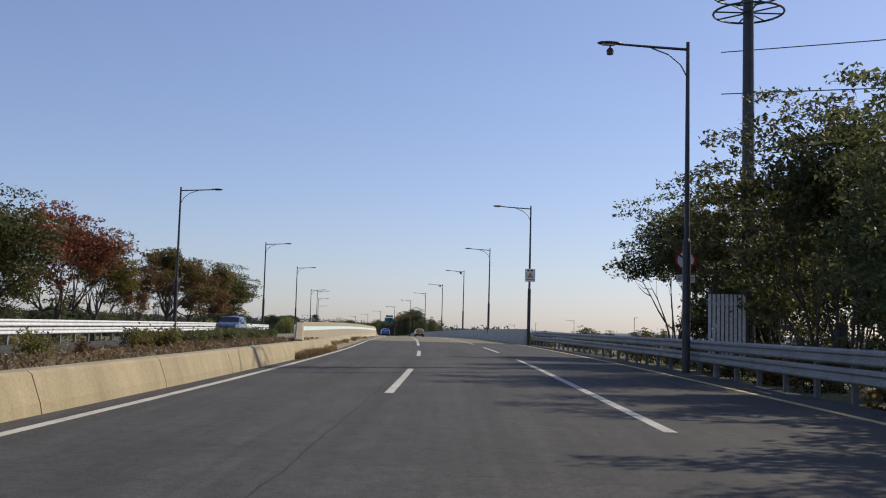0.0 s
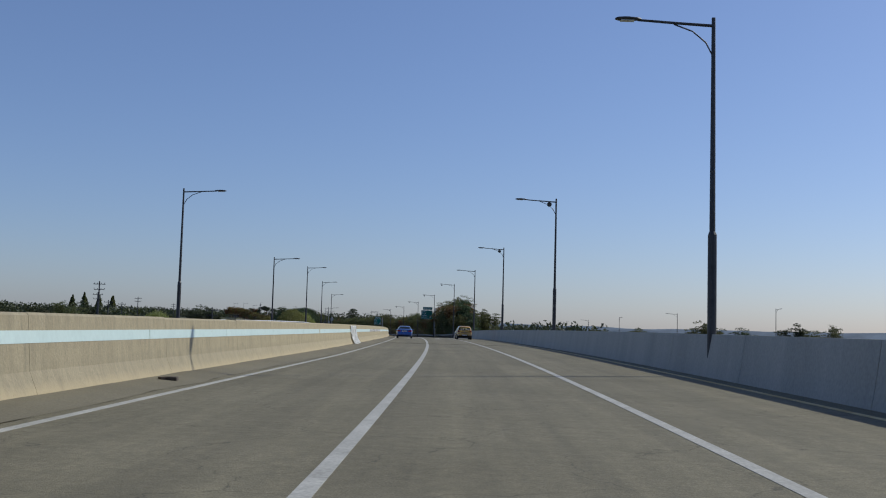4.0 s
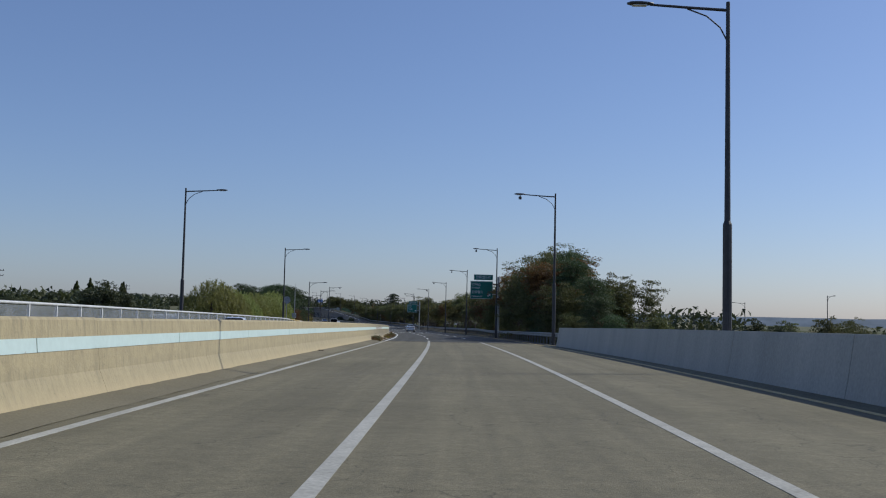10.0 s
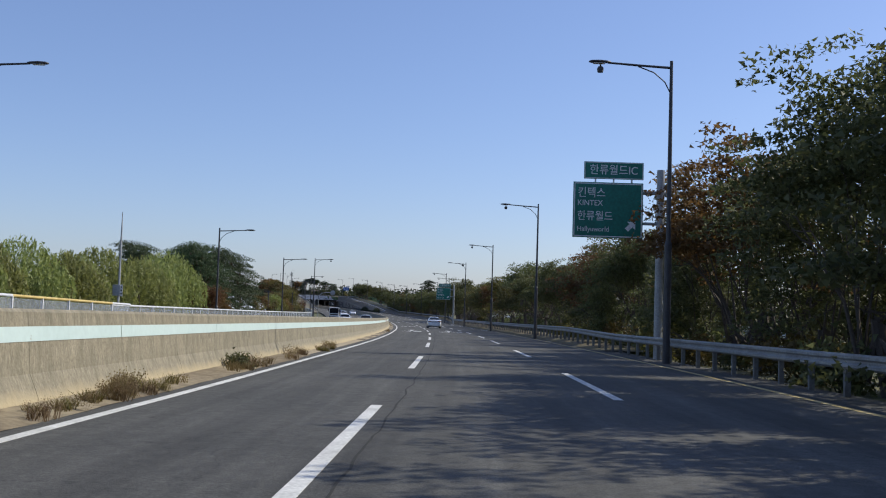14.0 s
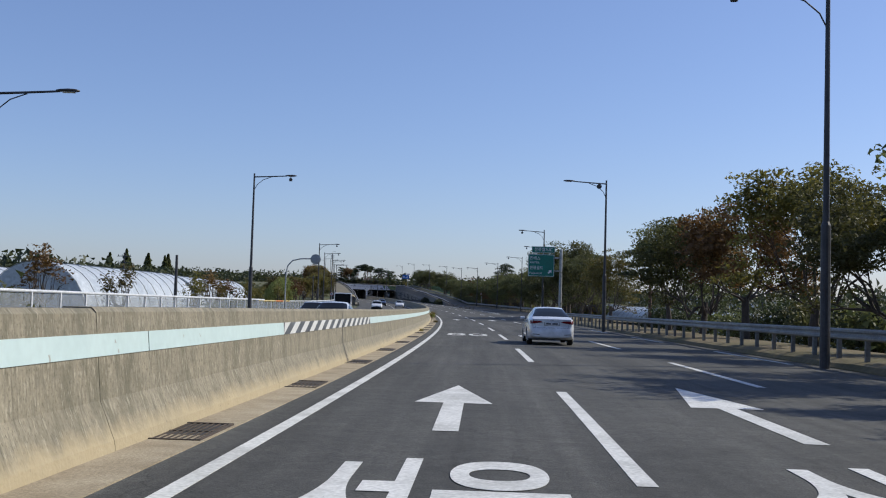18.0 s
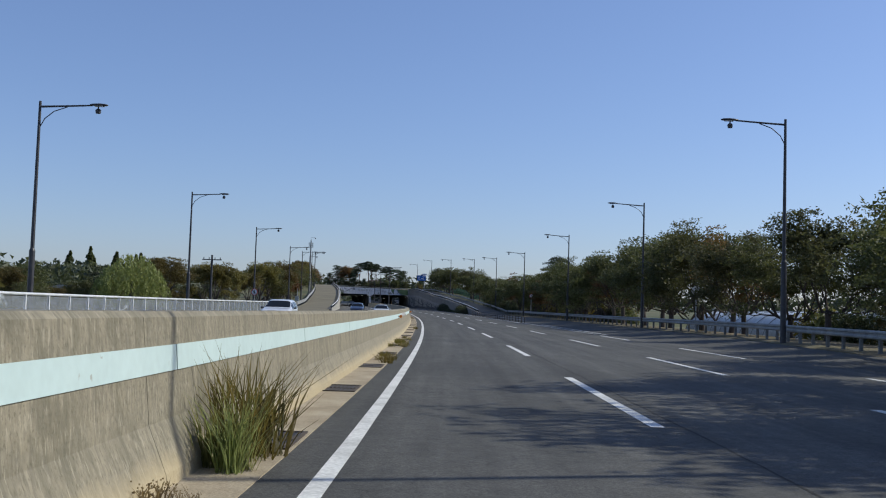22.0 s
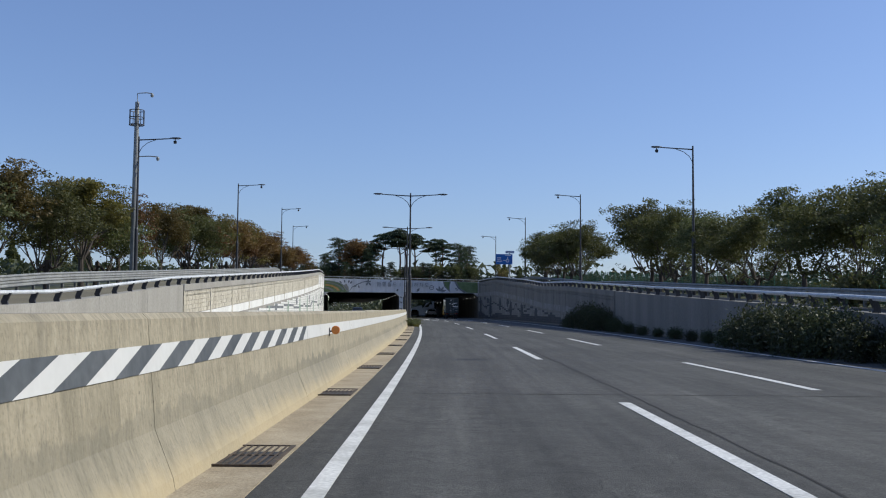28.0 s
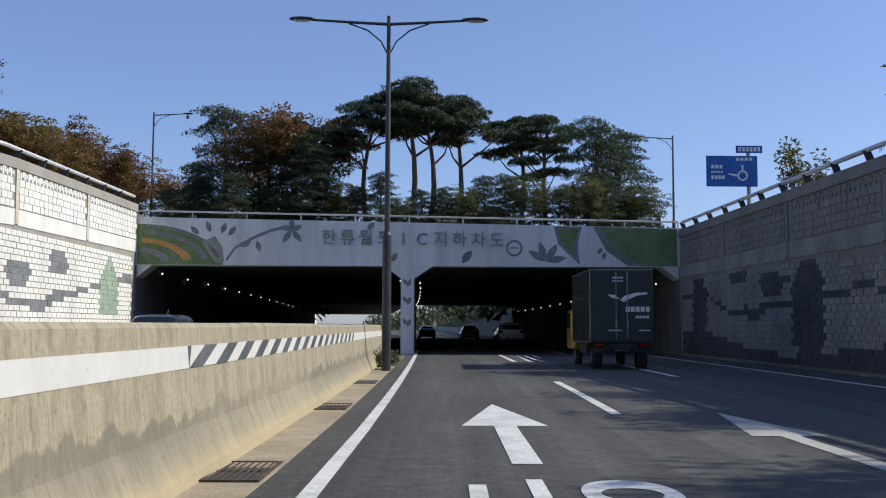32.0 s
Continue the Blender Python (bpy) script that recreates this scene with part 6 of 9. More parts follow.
def car(name, label, paint, spec, lower=None, group=""):
    """A car lofted from rounded sections; y = 0 is the rear axle, the nose lies ahead."""
    c = thing(name, Matrix(), label, "car", group)
    g = Shape()
    g.thing, g.hw, g.wb, g.r = c, spec["W"] / 2, spec["wb"], spec["r"]
    y0, y1 = spec["ends"]
    f = {k: curve_of(spec[k], spec.get("soft", 0.09)) for k in ("half", "bottom", "belt", "top", "roof")}

    def section(y):
        w, zb, zs, zt, wr = g.hw * f["half"](y), f["bottom"](y), f["belt"](y), f["top"](y), g.hw * f["roof"](y)
        zt = max(zt, zs + 0.012)
        side = [(0, zb), (0.6, zb), (0.9, zb + 0.015), (0.965, zb + 0.06), (0.985, zb + 0.14)]
        pts = [(x * w, z) for x, z in side]
        for q, x in ((0.38, 0.996), (0.5, 1.0), (0.62, 1.0), (0.74, 0.992), (0.86, 0.978), (0.94, 0.965)):
            pts.append((x * w, zb + (zs - zb) * q))
        bw = 0.945 * w
        wr = min(wr, bw - 0.01)
        pts.append((bw, zs))
        e = 0.08 * min(1, (zt - zs) / 0.4)
        for q in (0.12, 0.35, 0.6, 0.85):
            pts.append((bw + (wr - bw) * q + 0.02 * math.sin(q * math.pi) * min(1, (zt - zs) / 0.4), zs + (zt - e - zs) * q))
        pts += [(wr, zt - e), (wr * 0.93, zt - e * 0.35), (wr * 0.72, zt - e * 0.08), (wr * 0.4, zt), (0, zt + 0.004)]
        return pts

    ys = sorted(set([y0 + 0.005, y0 + 0.02, y0 + 0.045, y0 + 0.08, y1 - 0.005, y1 - 0.03, y1 - 0.07] + [round(v, 4) for v in np.linspace(y0, y1, 74)]))
    half = [section(y) for y in ys]
    n = len(half[0])
    ring = n * 2 - 2
    tail = spec.get("tail", lambda z: 0.0)

    def place(x, y, z):
        k = max(0.0, 1 - (y - y0) / 0.35)
        return Vector((x, y + tail(z) * k - 0.05 * k * (1 - (x / g.hw) ** 2), z))

    rows = []
    for y, h in zip(ys, half):
        rows.append([place(x, y, z) for x, z in h] + [place(-x, y, z) for x, z in h[-2:0:-1]])
    for end in (0, -1):
        base = rows[end]
        cz = sum(v.z for v in base) / ring
        caps = []
        for sc in (0.85, 0.6, 0.3, 0.02):
            caps.append([place(v.x * sc, ys[end], cz + (v.z - cz) * sc) + Vector((0, (-0.012 if end == 0 else 0.05) * (1 - sc), 0)) for v in base])
        rows = caps[::-1] + rows if end == 0 else rows + caps
    off = 4
    R = g.r + 0.055
    top_i = n - 1
    cells = {}
    for i in range(len(rows) - 1):
        y = (ys[max(0, min(len(ys) - 1, i - off))] + ys[max(0, min(len(ys) - 1, i + 1 - off))]) / 2
        hgt = f["top"](y) - f["belt"](y)
        for k in range(ring):
            seg = k if k < top_i else ring - 1 - k      # 0 underside ... n - 2 roof middle
            q = [rows[i][k], rows[i + 1][k], rows[i + 1][(k + 1) % ring], rows[i][(k + 1) % ring]]
            cen = (q[0] + q[1] + q[2] + q[3]) / 4
            if seg < 10 and abs(cen.x) > g.hw * 0.55 and any((cen.y - a) ** 2 + (cen.z - g.r) ** 2 < R * R for a in (0, g.wb)):
                continue
            kind = "body"
            if off <= i < len(rows) - 1 - off:
                a, b_ = spec["rear_window"]
                if seg >= 16 and a < y < b_:
                    kind = "rear_window"
                a, b_ = spec["windscreen"]
                if seg >= 16 and a < y < b_:
                    kind = "windscreen"
                if 12 <= seg <= 14 and hgt > 0.16:
                    for nm, a, b_ in spec["side_windows"]:
                        if a < y < b_:
                            kind = nm + ("_l" if k < top_i else "_r")
            if lower and kind == "body" and (cen.z < 0.475 if i < off + 3 else seg < 5):
                kind = "lower_cladding"
            cells.setdefault(kind, []).append((i, k))
    whole = bmesh.new()
    grid = [[whole.verts.new(v) for v in r] for r in rows]
    for i in range(len(rows) - 1):
        for k in range(ring):
            whole.faces.new((grid[i][k], grid[i + 1][k], grid[i + 1][(k + 1) % ring], grid[i][(k + 1) % ring]))
    bmesh.ops.recalc_face_normals(whole, faces=whole.faces)
    whole.normal_update()
    g.tree = BVHTree.FromBMesh(whole)
    nrm = [[v.normal.copy() for v in r] for r in grid]
    whole.free()
    for kind, cl in cells.items():
        b = bmesh.new()
        cache = {}
        glass = kind not in ("body", "lower_cladding")

        def vert(i, k):
            k %= ring
            if (i, k) not in cache:
                cache[(i, k)] = b.verts.new(rows[i][k])
            return cache[(i, k)]
        for i, k in cl:
            b.faces.new((vert(i, k), vert(i + 1, k), vert(i + 1, k + 1), vert(i, k + 1)))
        bmesh.ops.recalc_face_normals(b, faces=b.faces)
        part(kind.rsplit("_", 1)[0] if kind.endswith(("_l", "_r")) else kind, b, CAR_GLASS if glass else BLACK if kind == "lower_cladding" else paint, c, smooth=True)
    for s in (-1, 1):
        for y in (0, g.wb):
            wheel(c, s * (g.hw - 0.115), y, g.r, s, 0.2)
            b = bmesh.new()
            arc = [math.pi * (-0.12 + 1.24 * k / 26) for k in range(27)]
            lip = []
            for a in arc:
                row = []
                for rad, out in ((R - 0.015, -0.02), (R - 0.012, 0.007), (R + 0.035, 0.008), (R + 0.05, -0.01)):
                    py, pz = y + rad * math.cos(a), max(0.16, g.r + rad * math.sin(a))
                    hit = g.tree.ray_cast(Vector((s * 3, py, max(pz, 0.3))), Vector((-s, 0, 0)))[0]
                    hx = abs(hit.x) if hit else g.hw * 0.97
                    row.append(Vector((s * (hx + out), py, pz)))
                lip.append(row)
            loft(b, lip, closed=False)
            bmesh.ops.recalc_face_normals(b, faces=b.faces)
            part("wheel_arch", b, BLACK if lower else paint, c, smooth=True)
            b = bmesh.new()
            loft(b, [[Vector((s * x, y + (R + 0.01) * math.cos(a), g.r + (R + 0.01) * math.sin(a))) for x in (g.hw - 0.015, g.hw - 0.32)] for a in arc], closed=False)
            box(b, (s * (g.hw - 0.33), y, g.r + 0.12), (0.02, 2 * R, R))
            part("wheel_well", b, BLACK, c)
        b = bmesh.new()
        ym, zm = spec["mirror"]
        loft(b, [[Vector((s * (g.hw + x), ym + dy, zm + dz)) for dy, dz in ((-0.04, -0.035), (-0.045, 0.04), (0.025, 0.055), (0.06, 0.02), (0.04, -0.035))] for x in (-0.02, 0.0, 0.11, 0.14)])
        bmesh.ops.recalc_face_normals(b, faces=b.faces)
        mr = part("mirror", b, BLACK if lower else paint, c)
        b = bmesh.new()
        box(b, (s * (g.hw - 0.06), ym, zm - 0.05), (0.16, 0.05, 0.03))
        part("mirror_arm", b, BLACK, mr)
        for y in spec["handles"]:
            side_patch(g, "door_handle", s, [(y - 0.1, f["belt"](y) - 0.14), (y + 0.1, f["belt"](y) - 0.14), (y + 0.1, f["belt"](y) - 0.105), (y - 0.1, f["belt"](y) - 0.105)], paint, 0.022)
        for y in spec["gaps"]:
            side_patch(g, "door_gap", s, [(y - 0.005, 0.32), (y + 0.005, 0.32), (y + 0.005, f["belt"](y) - 0.01), (y - 0.005, f["belt"](y) - 0.01)], BLACK, 0.003, 1, 10)
        ya, yb = spec["gaps"][0], spec["gaps"][-1]
        side_patch(g, "sill_gap", s, [(ya, 0.315), (yb, 0.315), (yb, 0.325), (ya, 0.325)], BLACK, 0.003, 14, 1)
    b = bmesh.new()
    yb = spec["fin"]
    zt = f["top"](yb)
    loft(b, [[Vector((-0.025, yb + 0.12, zt - 0.01)), Vector((0.025, yb + 0.12, zt - 0.01)), Vector((0, yb + 0.12, zt + 0.005))], [Vector((-0.02, yb, zt - 0.01)), Vector((0.02, yb, zt - 0.01)), Vector((0, yb - 0.03, zt + 0.06))]])
    part("aerial", b, paint, c)
    b = bmesh.new()
    box(b, (0, (y0 + y1) / 2, 0.26), (g.hw * 1.5, y1 - y0 - 0.7, 0.14))
    part("underbody", b, BLACK, c)
    return g


def patch_on(g, name, corner, cast, mat, lift, nu, nv, label=""):
    """A four-cornered plate laid on the car's skin; sinks 20 mm into it, so it has depth."""
    b = bmesh.new()
    top, low = [], []
    for j in range(nv + 1):
        ra, rb = [], []
        for i in range(nu + 1):
            u, v = i / nu, j / nv
            p = [(corner[0][k] * (1 - u) + corner[1][k] * u) * (1 - v) + (corner[3][k] * (1 - u) + corner[2][k] * u) * v for k in (0, 1)]
            o, d = cast(p)
            hit, nr = g.tree.ray_cast(o, d)[:2]
            for k in range(12):
                if hit is None and abs(d.y) > 0.5:
                    o.x *= 0.985
                    hit, nr = g.tree.ray_cast(o, d)[:2]
            if hit is None:
                b.free()
                return None
            nr = nr if nr.dot(d) < 0 else -nr
            ra.append(b.verts.new(hit + nr * lift))
            rb.append(b.verts.new(hit - nr * 0.02))
        top.append(ra)
        low.append(rb)
    for m in (top, low):
        for j in range(nv):
            for i in range(nu):
                b.faces.new((m[j][i], m[j][i + 1], m[j + 1][i + 1], m[j + 1][i]))
    rim_a = top[0] + [r[-1] for r in top[1:]] + top[-1][-2::-1] + [r[0] for r in top[-2:0:-1]]
    rim_b = low[0] + [r[-1] for r in low[1:]] + low[-1][-2::-1] + [r[0] for r in low[-2:0:-1]]
    for k in range(len(rim_a)):
        b.faces.new((rim_a[k], rim_a[(k + 1) % len(rim_a)], rim_b[(k + 1) % len(rim_a)], rim_b[k]))
    bmesh.ops.recalc_face_normals(b, faces=b.faces)
    return part(name, b, mat, g.thing, label, smooth=nu * nv > 1 and lift > 0.004)


def side_patch(g, name, s, corner, mat, lift=0.004, nu=3, nv=1, label=""):
    return patch_on(g, name, corner, lambda p: (Vector((s * 3, p[0], p[1])), Vector((-s, 0, 0))), mat, lift, nu, nv, label)


def tail_patch(g, name, corner, mat, lift=0.004, nu=6, nv=3, label="", both=True):
    """corner: four (x, z) on the tail; mirrored when all lie at one side."""
    out = []
    for s in ((1, -1) if both and all(p[0] > 0 for p in corner) else (1,)):
        q = [(s * x, z) for x, z in corner]
        out.append(patch_on(g, name, q, lambda p: (Vector((p[0], -4, p[1])), Vector((0, 1, 0))), mat, lift, nu, nv, label))
    return out


def tail_y(g, x, z):
    hit = g.tree.ray_cast(Vector((x, -4, z)), Vector((0, 1, 0)))[0]
    return hit.y if hit else -1.0


def tail_bars(g, name, x0, x1, z, h, n, mat, gap=0.3, lift=0.003, label=""):
    w = (x1 - x0) / n
    made = [tail_patch(g, name, [(x0 + (k + gap / 2) * w, z - h / 2), (x0 + (k + 1 - gap / 2) * w, z - h / 2), (x0 + (k + 1 - gap / 2) * w, z + h / 2), (x0 + (k + gap / 2) * w, z + h / 2)], mat, lift, 1, 1, label, both=False) for k in range(n)]
    return made


def number_plate(c, y, z, w=0.52, h=0.11):
    b = bmesh.new()
    box(b, (0, y, z), (w, 0.02, h), bevel=0.006)
    pl = part("number_plate", b, PLATE, c, "white number plate with dark bars")
    for x0, x1 in ((-0.42, -0.06), (0.02, 0.42)):
        b = bmesh.new()
        box(b, ((x0 + x1) / 2 * w, y - 0.012, z), ((x1 - x0) * w, 0.006, h * 0.5), bevel=0.002)
        part("plate_bar", b, PLATE_BAR, pl)


def white_sedan(paint=WHITE_CAR, label="white saloon car with tinted windows", name="car", group=""):
    g = car(name, label, paint, dict(W=1.775, wb=2.7, r=0.32, ends=(-0.93, 3.5),
        half=[(-0.93, 0.86), (-0.80, 0.94), (-0.45, 0.99), (0.2, 1.0), (2.6, 1.0), (3.0, 0.97), (3.3, 0.88), (3.5, 0.72)],
        bottom=[(-0.93, 0.30), (-0.7, 0.22), (-0.3, 0.19), (2.9, 0.19), (3.3, 0.22), (3.5, 0.32)],
        belt=[(-0.93, 0.93), (-0.6, 0.985), (0.2, 0.985), (1.2, 0.95), (2.3, 0.90), (2.9, 0.84), (3.3, 0.72), (3.5, 0.60)],
        top=[(-0.93, 0.985), (-0.72, 1.035), (-0.55, 1.06), (0.0, 1.25), (0.45, 1.385), (0.85, 1.435), (1.2, 1.435), (1.55, 1.38), (2.45, 0.99), (2.9, 0.90), (3.3, 0.76), (3.5, 0.62)],
        roof=[(-0.93, 0.83), (-0.5, 0.80), (0.0, 0.70), (0.5, 0.63), (1.4, 0.64), (2.4, 0.80), (3.5, 0.76)],
        rear_window=(-0.50, 0.48), windscreen=(1.52, 2.42), side_windows=(("rear_quarter_window", 0.12, 0.34), ("side_window", 0.38, 1.12), ("side_window", 1.2, 2.05)),
        tail=lambda z: float(np.interp(z, [0.25, 0.5, 0.62, 0.7, 0.95, 1.05], [-0.06, -0.07, -0.05, 0.0, 0.0, -0.03])),
        mirror=(1.85, 0.98), handles=(0.42, 1.3), gaps=(0.28, 1.16, 2.12), fin=0.62), group=group)
    tail_patch(g, "tail_lamp", [(0.33, 0.865), (0.79, 0.80), (0.80, 0.925), (0.42, 0.915)], LAMP_MAROON, 0.012, 10, 3, "dark red wrap-round tail lamp")
    tail_patch(g, "bumper_slot", [(0.46, 0.395), (0.72, 0.41), (0.72, 0.435), (0.46, 0.42)], BLACK, 0.004, 4, 1)
    tail_patch(g, "bumper_seam", [(-0.8, 0.655), (0.8, 0.655), (0.8, 0.662), (-0.8, 0.662)], BLACK, 0.002, 14, 1)
    tail_patch(g, "boot_gap", [(0.60, 0.665), (0.608, 0.665), (0.70, 0.97), (0.692, 0.97)], BLACK, 0.002, 1, 8)
    tail_patch(g, "badge", [(-0.06, 0.925), (0.06, 0.925), (0.06, 0.965), (-0.06, 0.965)], CHROME, 0.008, 2, 1)
    # no real hollow here: a flat grey patch paints the recess's shade
    tail_patch(g, "plate_recess", [(-0.30, 0.745), (0.30, 0.745), (0.28, 0.885), (-0.28, 0.885)], POLE_GREY, 0.003, 4, 2)
    number_plate(g.thing, tail_y(g, 0.2, 0.82) - 0.012, 0.815)
    return g.thing


def blue_saloon(paint=BLUE_CAR, label="glossy blue saloon car with dark alloy wheels", name="car"):
    g = car(name, label, paint, dict(W=1.81, wb=2.81, r=0.335, ends=(-1.0, 3.57),
        half=[(-1.0, 0.86), (-0.85, 0.94), (-0.45, 0.99), (0.2, 1.0), (2.7, 1.0), (3.1, 0.97), (3.4, 0.88), (3.57, 0.74)],
        bottom=[(-1.0, 0.32), (-0.8, 0.25), (-0.4, 0.18), (3.0, 0.18), (3.4, 0.2), (3.57, 0.3)],
        belt=[(-1.0, 0.91), (-0.7, 0.955), (0.2, 0.965), (1.2, 0.94), (2.3, 0.90), (2.9, 0.84), (3.3, 0.74), (3.57, 0.60)],
        top=[(-1.0, 0.975), (-0.9, 1.02), (-0.52, 1.02), (-0.45, 1.03), (0.1, 1.24), (0.5, 1.345), (0.9, 1.39), (1.2, 1.39), (1.5, 1.345), (2.35, 0.99), (2.9, 0.90), (3.3, 0.79), (3.57, 0.62)],
        roof=[(-1.0, 0.85), (-0.5, 0.82), (0.05, 0.70), (0.5, 0.63), (1.4, 0.64), (2.4, 0.80), (3.5, 0.78)],
        rear_window=(-0.40, 0.42), windscreen=(1.5, 2.32), side_windows=(("rear_quarter_window", 0.10, 0.36), ("side_window", 0.40, 1.1), ("side_window", 1.18, 2.0)),
        tail=lambda z: float(np.interp(z, [0.25, 0.5, 0.6, 0.68, 0.92, 1.03], [-0.05, -0.07, -0.05, 0.0, 0.01, -0.035])),
        mirror=(1.78, 0.97), handles=(0.38, 1.28), gaps=(0.26, 1.14, 2.1), fin=0.62))
    tail_patch(g, "tail_lamp", [(0.40, 0.755), (0.80, 0.755), (0.835, 0.925), (0.42, 0.85)], LAMP_RED, 0.012, 10, 4, "red wrap-round tail lamp")
    tail_patch(g, "lamp_strip", [(0.47, 0.80), (0.80, 0.80), (0.83, 0.825), (0.47, 0.815)], LAMP_AMBER, 0.015, 8, 1)
    tail_patch(g, "diffuser", [(-0.62, 0.30), (0.62, 0.30), (0.70, 0.40), (-0.70, 0.40)], BLACK, 0.006, 12, 2)
    tail_patch(g, "bumper_vent", [(0.74, 0.40), (0.765, 0.40), (0.80, 0.56), (0.78, 0.57)], BLACK, 0.004, 1, 3)
    tail_patch(g, "bumper_seam", [(-0.80, 0.665), (0.80, 0.665), (0.80, 0.672), (-0.80, 0.672)], BLACK, 0.002, 14, 1)
    tail_patch(g, "boot_gap", [(0.575, 0.672), (0.582, 0.672), (0.69, 0.975), (0.683, 0.975)], BLACK, 0.002, 1, 8)
    tail_patch(g, "model_bars", [(0.28, 0.885), (0.44, 0.885), (0.44, 0.91), (0.28, 0.91)], CHROME, 0.003, 2, 1, both=False)
    b = bmesh.new()
    ty = tail_y(g, 0, 0.92)
    tube(b, [(0, ty + 0.02, 0.92), (0, ty - 0.008, 0.922)], 0.032, 16)
    part("badge", b, RIM, g.thing)
    # shade of the plate's recess, painted as a flat darker blue patch
    tail_patch(g, "plate_recess", [(-0.30, 0.735), (0.30, 0.735), (0.30, 0.875), (-0.30, 0.875)], NAVY_CAR, 0.002, 4, 2)
    number_plate(g.thing, tail_y(g, 0.2, 0.81) - 0.012, 0.805)
    for s in (-1, 1):
        b = bmesh.new()
        tube(b, [(s * 0.52, -1.03, 0.30), (s * 0.52, -0.85, 0.30)], 0.036, 12)
        part("exhaust", b, IRON, g.thing)
    return g.thing


def yellow_suv(paint=YELLOW_CAR, label="mustard-yellow small SUV of a driving school", name="car", school=True):
    g = car(name, label, paint, dict(W=1.77, wb=2.52, r=0.33, ends=(-0.70, 3.34), soft=0.07,
        half=[(-0.70, 0.90), (-0.58, 0.96), (-0.3, 0.995), (0.2, 1.0), (2.4, 1.0), (2.8, 0.98), (3.1, 0.92), (3.34, 0.78)],
        bottom=[(-0.70, 0.42), (-0.5, 0.30), (-0.2, 0.25), (2.7, 0.25), (3.1, 0.3), (3.34, 0.42)],
        belt=[(-0.70, 1.02), (-0.4, 1.06), (0.5, 1.04), (1.5, 1.02), (2.4, 1.0), (2.9, 0.94), (3.34, 0.78)],
        top=[(-0.70, 1.08), (-0.62, 1.25), (-0.42, 1.52), (-0.2, 1.56), (0.4, 1.575), (1.0, 1.56), (1.4, 1.51), (2.3, 1.08), (2.8, 1.02), (3.1, 0.94), (3.34, 0.80)],
        roof=[(-0.70, 0.86), (-0.45, 0.74), (0.0, 0.70), (1.4, 0.70), (2.3, 0.84), (3.34, 0.8)],
        rear_window=(-0.9, -0.9), windscreen=(1.46, 2.25), side_windows=(("rear_quarter_window", -0.2, 0.12), ("side_window", 0.26, 0.98), ("side_window", 1.06, 1.95)),
        tail=lambda z: float(np.interp(z, [0.3, 0.5, 0.66, 0.75, 1.1, 1.3, 1.45, 1.56], [-0.02, -0.06, -0.05, 0.0, 0.0, 0.0, -0.05, -0.14])),
        mirror=(1.75, 1.07), handles=(0.30, 1.12), gaps=(0.18, 1.02, 1.98), fin=-0.1), lower=True)
    tail_patch(g, "rear_window", [(-0.60, 1.115), (0.60, 1.115), (0.52, 1.40), (-0.52, 1.40)], CAR_GLASS, 0.006, 14, 6)
    tail_patch(g, "window_corner", [(0.60, 1.13), (0.68, 1.17), (0.60, 1.36), (0.525, 1.395)], CAR_GLASS, 0.006, 3, 5)
    tail_patch(g, "tail_lamp", [(0.555, 0.885), (0.80, 0.885), (0.815, 1.04), (0.575, 1.04)], LAMP_DARK, 0.014, 6, 4, "dark red tail lamp with a chrome-lined rim")
    tail_patch(g, "lamp_core", [(0.60, 0.91), (0.72, 0.91), (0.72, 1.01), (0.60, 1.01)], LAMP_RED, 0.017, 3, 2)
    tail_patch(g, "fog_lamp", [(0.58, 0.50), (0.79, 0.50), (0.79, 0.585), (0.58, 0.585)], BLACK, 0.006, 4, 2)
    tail_patch(g, "reflector", [(0.605, 0.515), (0.765, 0.515), (0.765, 0.57), (0.605, 0.57)], LAMP_CLEAR, 0.010, 4, 2)
    tail_patch(g, "lower_bumper", [(-0.40, 0.44), (0.40, 0.44), (0.34, 0.59), (-0.34, 0.59)], BLACK, 0.004, 8, 3)
    tail_patch(g, "hatch_seam", [(-0.56, 0.70), (0.56, 0.70), (0.56, 0.708), (-0.56, 0.708)], BLACK, 0.002, 10, 1)
    tail_patch(g, "hatch_gap", [(0.535, 0.70), (0.542, 0.70), (0.60, 1.09), (0.593, 1.09)], BLACK, 0.002, 1, 8)
    tail_patch(g, "badge", [(-0.06, 0.925), (0.06, 0.925), (0.06, 0.96), (-0.06, 0.96)], CHROME, 0.008, 2, 1)
    number_plate(g.thing, tail_y(g, 0.2, 0.52) - 0.014, 0.515)
    b = bmesh.new()
    tube(b, [(0.1, -0.2, 1.55), (0.07, -0.36, 1.73)], [0.012, 0.006], 6)
    part("whip_aerial", b, BLACK, g.thing)
